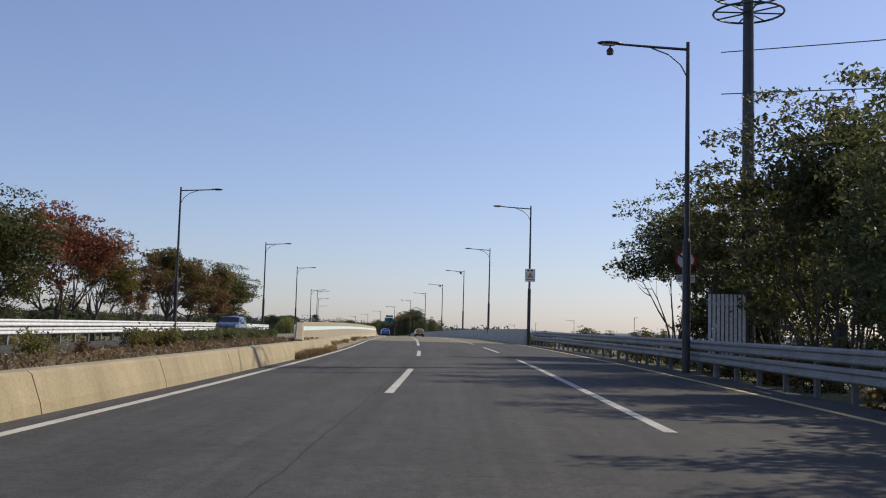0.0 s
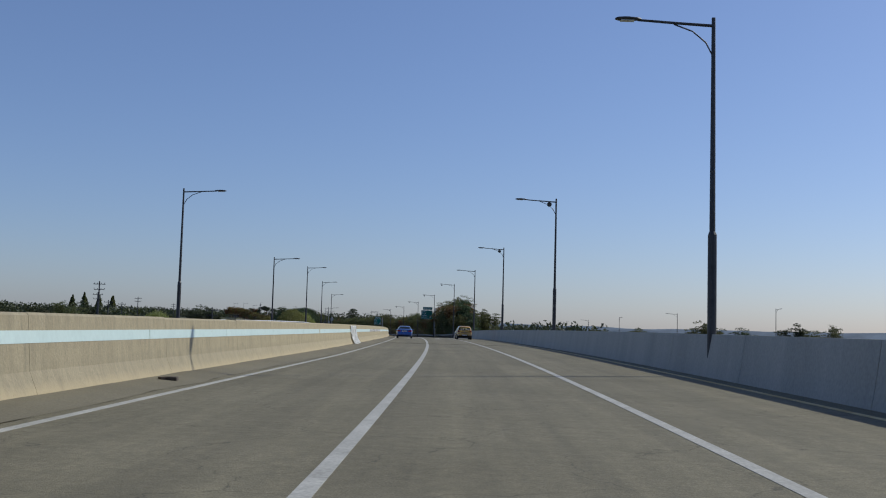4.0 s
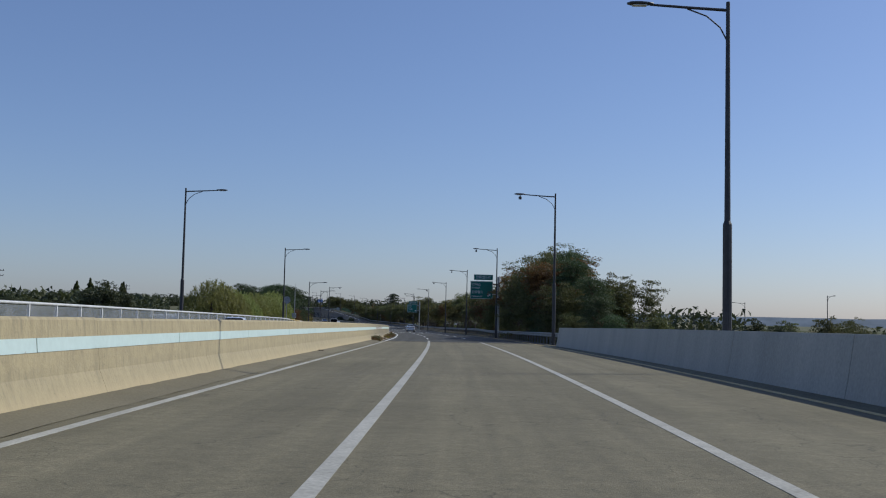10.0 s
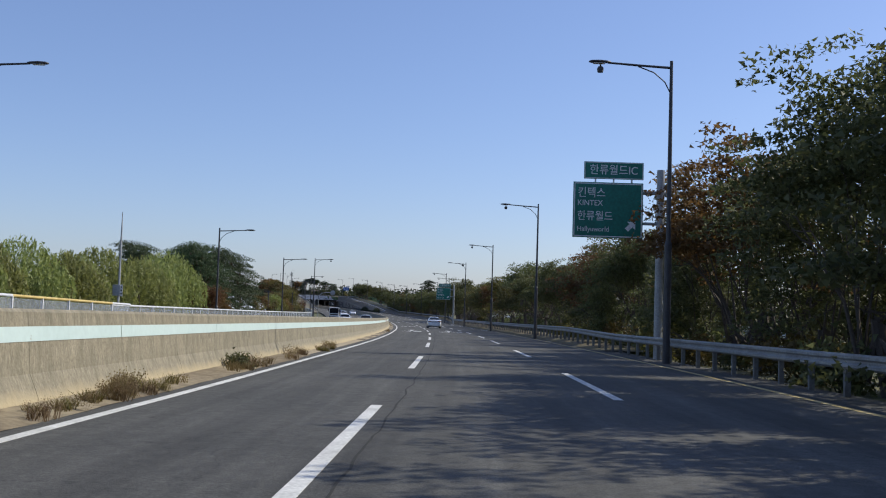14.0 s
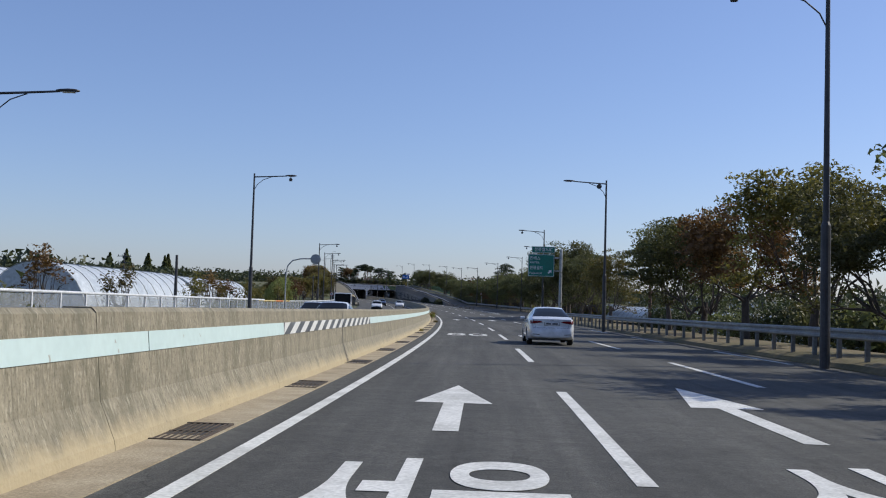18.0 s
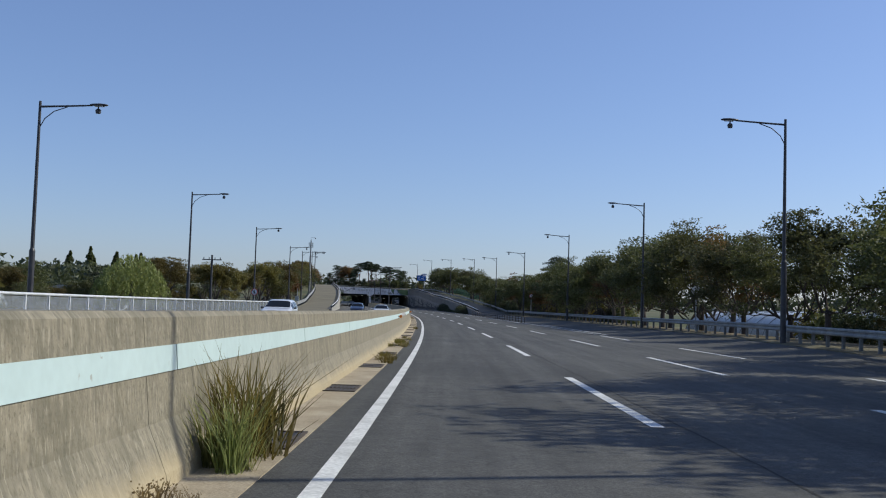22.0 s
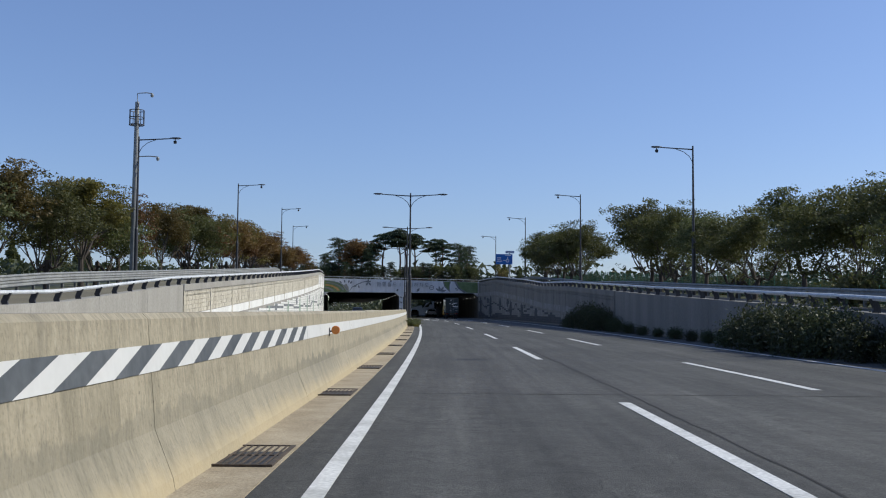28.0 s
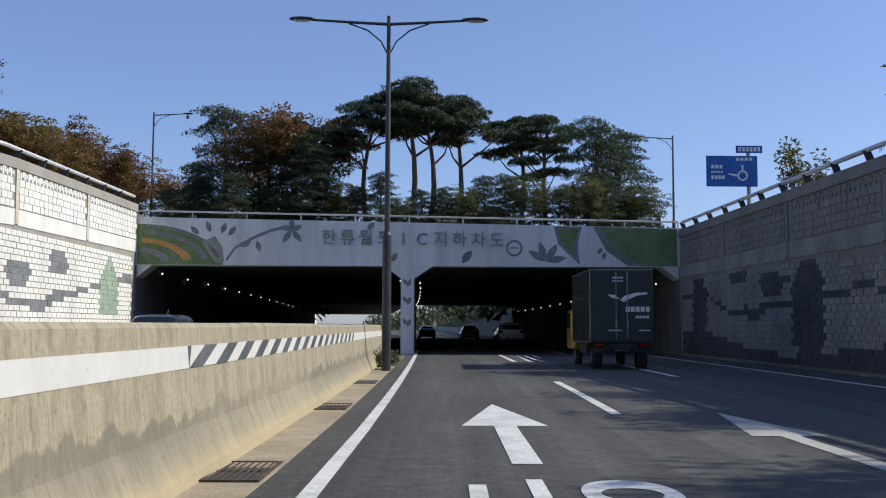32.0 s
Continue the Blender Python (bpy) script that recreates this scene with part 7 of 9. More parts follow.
    if school:
        tail_bars(g, "lettering_bar", -0.44, 0.44, 0.80, 0.065, 11, PLATE_BAR, 0.22)
        tail_bars(g, "lettering_bar", -0.34, 0.34, 1.035, 0.05, 11, PLATE_BAR, 0.35)
        for x in (-0.40, -0.16, 0.14, 0.40):
            tail_bars(g, "window_bar", x - 0.09, x + 0.09, 1.165, 0.03, 4, SIGN_WHITE, 0.3, 0.009)
        for x, w, h in ((-0.40, 0.17, 0.055), (-0.15, 0.22, 0.065), (0.15, 0.22, 0.07), (0.40, 0.10, 0.06)):
            tail_patch(g, "vehicle_sticker", [(x - w / 2, 1.215), (x + w / 2, 1.215), (x + w * 0.45, 1.215 + h), (x - w / 2, 1.215 + h)], STICKER, 0.009, 2, 1, both=False)
            tail_patch(g, "sticker_wheel", [(x - w * 0.32, 1.198), (x - w * 0.12, 1.198), (x - w * 0.12, 1.225), (x - w * 0.32, 1.225)], STICKER, 0.010, 1, 1, both=False)
            tail_patch(g, "sticker_wheel", [(x + w * 0.15, 1.198), (x + w * 0.35, 1.198), (x + w * 0.35, 1.225), (x + w * 0.15, 1.225)], STICKER, 0.010, 1, 1, both=False)
        for k in range(10):
            side_patch(g, "door_bar", -1, [(0.30 + k * 0.15, 0.745), (0.41 + k * 0.15, 0.745), (0.41 + k * 0.15, 0.845), (0.30 + k * 0.15, 0.845)], SIGN_WHITE, 0.003, 1, 1)
        for k in range(11):
            side_patch(g, "door_bar", -1, [(0.6 + k * 0.085, 0.58), (0.655 + k * 0.085, 0.58), (0.655 + k * 0.085, 0.65), (0.6 + k * 0.085, 0.65)], SIGN_WHITE, 0.003, 1, 1)
        b = bmesh.new()
        tube(b, [(-0.86, 1.95, 1.0), (-0.92, 1.95, 1.22)], 0.012, 6)
        box(b, (-0.93, 1.95, 1.25), (0.14, 0.05, 0.08), bevel=0.02)
        part("extra_mirror", b, BLACK, g.thing)
    return g.thing


def box_truck():
    TRUCK_DARK = car_paint("dark green truck box", (0.018, 0.026, 0.026), 0.0, 0.5)
    c = thing("box_truck", Matrix(), "dark box truck with a yellow cab", "truck")
    b = bmesh.new()
    box(b, (0, 1.35, 1.88), (1.9, 3.9, 2.2), bevel=0.03)
    part("box_body", b, TRUCK_DARK, c)
    for x in (-0.48, 0.48):
        b = bmesh.new()
        box(b, (x, -0.615, 1.88), (0.92, 0.02, 2.08), bevel=0.006)
        d = part("rear_door", b, TRUCK_DARK, c)
        b = bmesh.new()
        tube(b, [(x * 0.35, -0.64, 0.9), (x * 0.35, -0.64, 2.9)], 0.014, 6)
        box(b, (x * 0.35, -0.65, 1.35), (0.05, 0.03, 0.2))
        part("door_bar", b, STEEL, d)
    b = bmesh.new()
    pts = [(-0.1, 0), (0.02, 0.12), (0.35, 0.22), (0.72, 0.24), (0.72, 0.18), (0.4, 0.13), (0.1, 0.0), (0.02, -0.06)]
    extrude_shape(b, [(x + 0.05, z + 2.05) for x, z in pts], Matrix.Translation((0, -0.64, 0)), 0.006)
    extrude_shape(b, [(-0.05, 2.08), (-0.2, 2.2), (-0.42, 2.22), (-0.3, 2.12)], Matrix.Translation((0, -0.64, 0)), 0.006)
    bmesh.ops.recalc_face_normals(b, faces=b.faces)
    part("emblem", b, SIGN_WHITE, c, "white sweeping emblem")
    b = bmesh.new()
    m = Matrix.Translation((0, -0.64, 0))
    bars(b, m, 0.1, 0.85, 1.78, 0.15, 5, 0.2)
    bars(b, m, 0.4, 0.82, 1.55, 0.08, 4, 0.2)
    bars(b, m, -0.28, 0.05, 2.72, 0.05, 5, 0.2)
    bars(b, m, -0.28, 0.05, 2.62, 0.03, 6, 0.2)
    bars(b, m, -0.4, 0.0, 1.15, 0.04, 8, 0.2)
    bars(b, m, 0.5, 0.85, 1.15, 0.04, 8, 0.2)
    part("lettering_bars", b, SIGN_WHITE, c, "white bars in place of writing")
    b = bmesh.new()
    box(b, (0, 3.9, 1.2), (1.96, 1.25, 1.35), bevel=0.12)
    cab = part("cab", b, YELLOW_CAR, c, "yellow cab")
    b = bmesh.new()
    for s in (-1, 1):
        box(b, (s * 0.982, 3.95, 1.5), (0.01, 0.75, 0.5), bevel=0.0)
    part("side_window", b, CAR_GLASS, cab)
    b = bmesh.new()
    box(b, (0, 1.5, 0.68), (0.75, 5.0, 0.16))
    box(b, (0, -0.5, 0.55), (1.6, 0.1, 0.12))
    for s in (-1, 1):
        box(b, (s * 0.8, 1.7, 0.6), (0.05, 1.6, 0.3))
    part("chassis", b, BLACK, c)
    for s in (-1, 1):
        wheel(c, s * 0.68, 0.0, 0.3, s, 0.3)
        wheel(c, s * 0.72, 3.6, 0.31, s, 0.22)
        b = bmesh.new()
        box(b, (s * 0.66, -0.56, 0.72), (0.26, 0.04, 0.1), bevel=0.01)
        part("tail_lamp", b, LAMP_RED, c)
    number_plate(c, -0.57, 0.62, 0.42, 0.16)
    return c


def dump_truck():
    c = thing("dump_truck", Matrix(), "white-cabbed dump truck with a grey tarpaulin-covered load bed", "truck")
    TARP = surface("tarpaulin", (0.45, 0.36, 0.2), (0.58, 0.47, 0.28), 0.8, 6, 2, bump=0.2)
    BED = surface("grey truck bed", (0.045, 0.05, 0.05), (0.07, 0.075, 0.075), 0.6, 8, 1, bump=0.05)
    b = bmesh.new()
    loft(b, [[Vector((s * 1.0, y, 1.0)), Vector((s * 1.22, y, 1.35)), Vector((s * 1.22, y, 2.6)), Vector((s * 1.12, y, 2.6)), Vector((s * 1.1, y, 1.4))] for y in (0, 3, 6.4) for s in (1,)], caps=True)
    box(b, (0, 3.2, 1.9), (2.4, 6.4, 1.4), bevel=0.05)
    part("load_bed", b, BED, c)
    for k in range(8):
        for x in (1.23, -1.23):
            b = bmesh.new()
            box(b, (x, 0.3 + k * 0.85, 1.95), (0.06, 0.1, 1.3))
            part("rib", b, BED, c)
    b = bmesh.new()
    loft(b, [[Vector((-1.25, y, 2.6)), Vector((-0.6, y, 2.95 + 0.05 * math.sin(y * 2))), Vector((0.6, y, 2.95 + 0.05 * math.cos(y * 3))), Vector((1.25, y, 2.6))] for y in steps(0, 6.4, 0.8)])
    bmesh.ops.recalc_face_normals(b, faces=b.faces)
    part("tarpaulin", b, TARP, c)
    b = bmesh.new()
    box(b, (0, 7.6, 1.9), (2.4, 1.9, 2.3), bevel=0.15)
    cab = part("cab", b, WHITE_CAR, c, "white cab")
    b = bmesh.new()
    box(b, (0, 8.52, 2.25), (2.2, 0.1, 1.35), bevel=0.04)
    part("windscreen", b, CAR_GLASS, cab)
    b = bmesh.new()
    box(b, (0, 8.54, 1.25), (2.0, 0.06, 0.35), bevel=0.02)
    part("grille", b, BLACK, cab)
    for s in (-1, 1):
        b = bmesh.new()
        box(b, (s * 1.205, 7.75, 2.3), (0.012, 0.8, 0.75))
        part("side_window", b, CAR_GLASS, cab)
        b = bmesh.new()
        box(b, (s * 1.42, 8.35, 2.35), (0.2, 0.12, 0.6), bevel=0.04)
        tube(b, [(s * 1.15, 8.3, 2.7), (s * 1.42, 8.35, 2.66)], 0.02, 6)
        part("mirror", b, BLACK, cab)
    b = bmesh.new()
    box(b, (0, 4, 0.8), (0.9, 8.6, 0.3))
    part("chassis", b, BLACK, c)
    for s in (-1, 1):
        for y in (0.9, 2.2, 6.2, 7.6):
            wheel(c, s * 1.05, y, 0.5, s, 0.32)
    return c


def set_car(c, s, d, turn=0.0):
    c.matrix_world = spot(s, d, 0.0, turn)
    return c


set_car(white_sedan(), 428.9, 4.66)
set_car(blue_saloon(), 202.75, 1.1)
set_car(yellow_suv(), 205.5, 8.02, 1.5)
set_car(box_truck(), 809.2, 6.3)
# traffic further on, and on the opposite carriageway
set_car(yellow_suv(WHITE_CAR, "white SUV ahead in the underpass", school=False), 846, 6.1)
set_car(white_sedan(SILVER_CAR, "silver saloon car in the underpass"), 878, 5.6)
set_car(blue_saloon(NAVY_CAR, "dark saloon car near the underpass exit"), 888, 1.8)
for s, d, kind, paint, lab in ((76.8, -10.4, "suv", NAVY_CAR, "dark blue SUV on the opposite carriageway"), (280, -9.2, "sed", WHITE_CAR, "white saloon on the opposite carriageway"), (434.5, -4.2, "sed", WHITE_CAR, "white estate car on the opposite carriageway"), (452.5, -7.6, "sed", WHITE_CAR, "white saloon on the opposite carriageway"), (553, -8.4, "suv", WHITE_CAR, "white SUV on the opposite carriageway"), (604, -4.2, "sed", WHITE_CAR, "white saloon on the opposite carriageway"), (624, -7.6, "suv", NAVY_CAR, "blue SUV on the opposite carriageway"), (809, -7.3, "suv", BLACK_CAR, "black SUV leaving the underpass")):
    k = yellow_suv(paint, lab, school=False) if kind == "suv" else white_sedan(paint, lab)
    set_car(k, s, d, 180)
dump = set_car(dump_truck(), 511, -10.8, 180)
dump.matrix_world = dump.matrix_world @ Matrix.Diagonal((0.8, 0.8, 0.8, 1))
# ---- guard rails, fences ----
def w_beam(name, s0, s1, d, face, label, z=lambda s: 0.0, top=0.82, rows=(0.72, 0.42), gap=2.0, mat=None, post_mat=None, post_h=None):
    """Posts with corrugated steel beams; face: -1 when the road lies to its left."""
    f = d if callable(d) else (lambda s: d)
    g = thing(name, spot(s0, f(s0), z(s0)), label, "guard rail", "guard rails", "structure")
    inv = g.matrix_world.inverted()
    bm0 = bmesh.new()
    box(bm0, (0, 0, top / 2 - 0.15), (0.11, 0.11, top + 0.3))
    me = None
    for s in steps(s0, s1, gap):
        if me is None:
            ob = part("post", bm0, post_mat or POST, g)
            me = ob.data
        else:
            ob = new("post", me)
            ob.parent = g
        ob.matrix_local = inv @ spot(s, f(s) - face * 0.09, z(s))
    for zz in rows:
        js = steps(s0, s1, 8.0)
        for a, c in zip(js, js[1:]):
            b = bmesh.new()
            sweep(b, steps(a, c + 0.05, 4.0), lambda s: [(f(s) + face * x, z(s) + zz + y) for x, y in ((0, 0.15), (0.05, 0.11), (0.05, 0.06), (0.0, 0.02), (0.0, -0.02), (0.05, -0.06), (0.05, -0.11), (0, -0.15), (-0.008, -0.15), (0.04, -0.1), (0.04, -0.06), (-0.008, -0.02), (-0.008, 0.02), (0.04, 0.06), (0.04, 0.1), (-0.008, 0.15))])
            bmesh.ops.recalc_face_normals(b, faces=b.faces)
            bmesh.ops.transform(b, matrix=inv, verts=b.verts)
            part("beam", b, mat or STEEL, g)
    return g


w_beam("guard_rail", -30, S_IN - 0.5, 12.1, -1, "weathered grey steel guard rail beside the shoulder", rows=(0.86, 0.5), top=0.95)
w_beam("guard_rail", 281.5, 486, lambda s: float(np.interp(s, [281, 290, 350, 486], [11.8, 11.7, 11.5, 11.7])), -1, "weathered grey steel guard rail along the wood", rows=(0.7,), top=0.82, z=verge_rise)
w_beam("guard_rail", 486, 668, lambda s: float(np.interp(s, [486, 505, 545, 668], [11.7, 13.2, 16.9, 17.1])), -1, "steel guard rail along the exit lane", rows=(0.66,), top=0.8, z=exit_rise)
w_beam("guard_rail", -40, 118, -13.2, 1, "white double-beam guard rail on the far side", rows=(0.9, 0.55), top=1.05, mat=WHITE_RAIL)
# posts and rails dividing the exit lane
fence = thing("divider_fence", spot(610, 11.0), "low dark post-and-rail divider beside the exit lane", "fence", kind="structure")
f_inv = fence.matrix_world.inverted()
for s in steps(600, 668, 3.0):
    b = bmesh.new()
    tube(b, [(0, 0, -0.05), (0, 0, 0.62)], 0.05, 8)
    box(b, (0, 0, 0.02), (0.2, 0.2, 0.05))
    o = part("post", b, IRON, fence)
    o.matrix_local = f_inv @ spot(s, 10.95)
for z in (0.28, 0.5):
    for a, c in zip(steps(600, 668, 6), steps(600, 668, 6)[1:]):
        b = bmesh.new()
        tube(b, [f_inv @ at(a, 10.95, z), f_inv @ at(c, 10.95, z)], 0.025, 6)
        part("rail", b, STEEL, fence)


ACRYLIC = surface("clouded clear fence panel", (0.30, 0.33, 0.36), (0.40, 0.43, 0.46), 0.25, 6, 1.0, bump=0.0)
ACRYLIC.node_tree.nodes["Principled BSDF"].inputs["Alpha"].default_value = 0.4
YELLOW_RAIL = surface("yellow painted rail", (0.55, 0.40, 0.12), (0.66, 0.50, 0.18), 0.5, 20, 2, bump=0.03)


def panel_fence(s0, s1, d, top, label, gap=3.0, panel=True):
    f = d if callable(d) else (lambda s: d)
    g = thing("railing", spot(s0, f(s0)), label, "fence", kind="structure")
    inv = g.matrix_world.inverted()
    ss = steps(s0, s1, gap)
    for a, c in zip(ss, ss[1:]):
        b = bmesh.new()
        box(b, (0, 0, top(a) / 2), (0.1, 0.1, top(a)))
        o = part("post", b, WHITE_RAIL, g)
        o.matrix_local = inv @ spot(a, f(a))
        b = bmesh.new()
        tube(b, [inv @ at(a, f(a), top(a) - 0.03), inv @ at(c, f(c), top(c) - 0.03)], 0.06, 8)
        part("top_rail", b, YELLOW_RAIL if 335 < a < 347 or 468 < a < 479 or 484 < a < 489 else ORANGE_PAINT if 479 < a < 484 else WHITE_RAIL, g)
        if panel:
            b = bmesh.new()
            v = [b.verts.new(inv @ at(s, f(s) + o2, z)) for o2 in (0, 0.02) for s, z in ((a, 0.1), (c, 0.1), (c, top(c) - 0.12), (a, top(a) - 0.12))]
            for q in ((0, 1, 2, 3), (7, 6, 5, 4), (0, 4, 5, 1), (1, 5, 6, 2), (2, 6, 7, 3), (3, 7, 4, 0)):
                b.faces.new([v[k] for k in q])
            bmesh.ops.recalc_face_normals(b, faces=b.faces)
            part("panel", b, ACRYLIC, g)


panel_fence(150, 352, -13.05, lambda s: float(np.interp(s, [150, 232, 330, 352], [1.25, 1.74, 1.75, 1.55])), "white tube railing with grey panels on the viaduct's far edge")
panel_fence(352, 470, -14.0, lambda s: 1.5, "white railing with grey panels beyond the opposite carriageway", 2.6)
panel_fence(470, 640, lambda s: float(np.interp(s, [470, 640], [-14.6, -17.6])), lambda s: 1.42, "white post railing beyond the opposite carriageway", 2.6)


def wall_rail(s0, s1, d, base, label, lean):
    g = thing("parapet_rail", spot(s0, d, base(s0)), label, "railing", kind="structure")
    inv = g.matrix_world.inverted()
    me = None
    for s in steps(s0, s1, 2.2):
        if me is None:
            b = bmesh.new()
            loft(b, [[Vector((x * lean, y, z)) for x, y in ((-0.1 + o, -0.04), (0.1 + o, -0.04), (0.1 + o, 0.04), (-0.1 + o, 0.04))] for o, z in ((0.0, -0.03), (0.03, 0.1), (-0.03, 0.26), (-0.08, 0.36))])
            bmesh.ops.recalc_face_normals(b, faces=b.faces)
            ob = part("bracket", b, POLE_DARK, g)
            me = ob.data
        else:
            ob = new("bracket", me)
            ob.parent = g
        ob.matrix_local = inv @ spot(s, d, base(s))
    for a, c in zip(steps(s0, s1, 8), steps(s0, s1, 8)[1:]):
        b = bmesh.new()
        tube(b, [inv @ at(s, d - 0.06 * lean, base(s) + 0.38) for s in steps(a, c, 2)], 0.07, 8)
        part("tube_rail", b, WHITE_RAIL, g)


wall_rail(662, S_PORTAL, -12.95, top_left, "white tube rail on dark brackets along the wall's top", -1)
wall_rail(670, S_PORTAL, 12.15, top_right, "grey tube rail on dark brackets along the wall's top", 1)
w_beam("guard_rail", 645, 850, -19.2, 1, "steel guard rail along the climbing slip road", z=lambda s: ramp_left(s), rows=(0.72, 0.42))
w_beam("guard_rail", 668, 850, 16.95, -1, "steel guard rail along the climbing slip road", z=lambda s: ramp_right(s), rows=(0.62,), top=0.75)
# green wire fence behind the trees of the climbing road
def wire_fence(s0, s1, d, base, high, label, gap=2.5):
    g = thing("wire_fence", spot(s0, d, base(s0)), label, "fence", kind="structure")
    inv = g.matrix_world.inverted()
    post = panel = None
    for s in steps(s0, s1, gap):
        m = inv @ spot(s, d, base(s))
        if post is None:
            b = bmesh.new()
            tube(b, [(0, 0, -0.4), (0, 0, high + 0.05)], 0.03, 6)
            ob = part("post", b, GREEN_FENCE, g)
            post = ob.data
            b = bmesh.new()
            for k in range(9):
                box(b, (0, gap / 2, 0.1 + (high - 0.12) * k / 8), (0.012, gap - 0.06, 0.016))
            for k in range(16):
                box(b, (0.01, 0.06 + (gap - 0.12) * k / 15, high / 2 + 0.04), (0.012, 0.012, high - 0.1))
            pn = part("wire_panel", b, GREEN_FENCE, g)
            panel = pn.data
        else:
            ob, pn = new("post", post), new("wire_panel", panel)
            ob.parent = pn.parent = g
        ob.matrix_local = m
        pn.matrix_local = m
    return g


wire_fence(703, 812, 22.2, lambda s: ramp_right(s) - 0.1, 1.7, "green welded wire fence behind the slip road's trees")
# rail across the portal's top
pr = thing("portal_rail", spot(S_PORTAL + 0.4, 0, 6.3 - LP), "thin grey steel rail along the portal's top edge", "railing", kind="structure")
pr_inv = pr.matrix_world.inverted()


def beam_top(d):
    return float(np.interp(d, [-13.1, 12.4], [6.55, 6.15])) - LP


for d in steps(-12.8, 12.0, 2.4):
    b = bmesh.new()
    tube(b, [pr_inv @ at(S_PORTAL + 0.4, d, beam_top(d) - 0.02), pr_inv @ at(S_PORTAL + 0.4, d, beam_top(d) + 0.34)], 0.035, 6)
    part("post", b, POLE_GREY, pr)
for zz in (0.32,):
    b = bmesh.new()
    tube(b, [pr_inv @ at(S_PORTAL + 0.4, d, beam_top(d) + zz) for d in (-12.8, 12.0)], 0.04, 6)
    part("rail", b, POLE_GREY, pr)

# ---- road signs ----
def on_face(m, z=0.0):
    """Turns lettering that lies flat into the sign's face, which looks back down the road."""
    return m @ Matrix.Rotation(radians(90), 4, "X")


def direction_sign(s, d0, d1, z0, z1, a0, a1, az0, az1, pole_d):
    g = thing("direction_sign", spot(s, pole_d), "green motorway exit sign on a grey cantilever pole", "road sign", "exit signs")
    w, h = d1 - d0, z1 - z0
    cx = (d0 + d1) / 2 - pole_d
    b = bmesh.new()
    tube(b, [(0, 0, -0.2), (0, 0, (z1 + az1) / 2 + 0.15)], [0.17, 0.15], 14)
    part("pole", b, POLE_GREY, g)
    b = bmesh.new()
    zc = z1 - 0.35
    tube(b, [(0.2, 0.0, zc), (cx, 0.0, zc)], 0.08, 10)
    part("bracket_arm", b, POLE_GREY, g)
    b = bmesh.new()
    tube(b, [(0.0, 0.0, z0 + 0.6), (cx, 0.0, z0 + 0.6)], 0.06, 10)
    part("bracket_arm", b, POLE_GREY, g)
    b = bmesh.new()
    box(b, (cx, -0.12, (z0 + z1) / 2), (w, 0.05, h), bevel=0.01)
    bd = part("board", b, SIGN_GREEN, g, "green board with white lettering")
    b = bmesh.new()
    t = 0.035
    for x, z, ww, hh in ((cx, z1 - t * 1.5, w - 2 * t, t), (cx, z0 + t * 1.5, w - 2 * t, t), (cx - w / 2 + t * 1.5, (z0 + z1) / 2, t, h - 2 * t), (cx + w / 2 - t * 1.5, (z0 + z1) / 2, t, h - 2 * t)):
        box(b, (x, -0.148, z), (ww, 0.006, hh))
    part("border", b, SIGN_WHITE, bd)
    left = cx - w / 2 + 0.16 * w / 2.65
    k = w / 2.65
    for txt, fz, size in (("킨텍스", 0.80, 0.42), ("KINTEX", 0.62, 0.30), ("한류월드", 0.38, 0.40), ("Hallyuworld", 0.15, 0.27)):
        writing(txt, size * k, on_face(Matrix.Translation((left, -0.149, z0 + h * fz))), SIGN_WHITE, bd, align="LEFT", sx=0.92)
    b = bmesh.new()
    ar = [(-0.26, -0.10), (-0.12, -0.24), (0.08, -0.04), (0.2, -0.16), (0.2, 0.2), (-0.16, 0.2), (-0.06, 0.1)]
    extrude_shape(b, [(x * k * 0.85 + cx + w * 0.33, z * k * 0.85 + z0 + h * 0.22) for x, z in ar], Matrix.Translation((0, -0.152, 0)), 0.006)
    bmesh.ops.recalc_face_normals(b, faces=b.faces)
    part("arrow", b, SIGN_WHITE, bd)
    b = bmesh.new()
    ax = (a0 + a1) / 2 - pole_d
    box(b, (ax, -0.12, (az0 + az1) / 2), (a1 - a0, 0.05, az1 - az0), bevel=0.01)
    ab = part("name_board", b, SIGN_GREEN, g, "small green name board")
    b = bmesh.new()
    for x in (ax - 0.7, ax, ax + 0.7):
        box(b, (x, -0.1, (z1 + az0) / 2), (0.06, 0.04, az0 - z1 + 0.1))
    part("hanger", b, SIGN_WHITE, g)
    writing("한류월드IC", 0.42 * k, on_face(Matrix.Translation((ax, -0.149, (az0 + az1) / 2))), SIGN_WHITE, ab, sx=0.95)
    b = bmesh.new()
    for zz in (az0 + 0.03, az1 - 0.03):
        box(b, (ax, -0.148, zz), (a1 - a0 - 0.05, 0.006, 0.025))
    for xx in (ax - (a1 - a0) / 2 + 0.03, ax + (a1 - a0) / 2 - 0.03):
        box(b, (xx, -0.148, (az0 + az1) / 2), (0.025, 0.006, az1 - az0 - 0.05))
    part("border", b, SIGN_WHITE, ab)


direction_sign(337, 8.5, 11.2, 4.6, 6.75, 8.9, 11.2, 6.88, 7.55, 11.9)
direction_sign(493.5, 8.75, 11.42, 4.6, 6.87, 9.1, 11.45, 7.0, 7.66, 12.1)
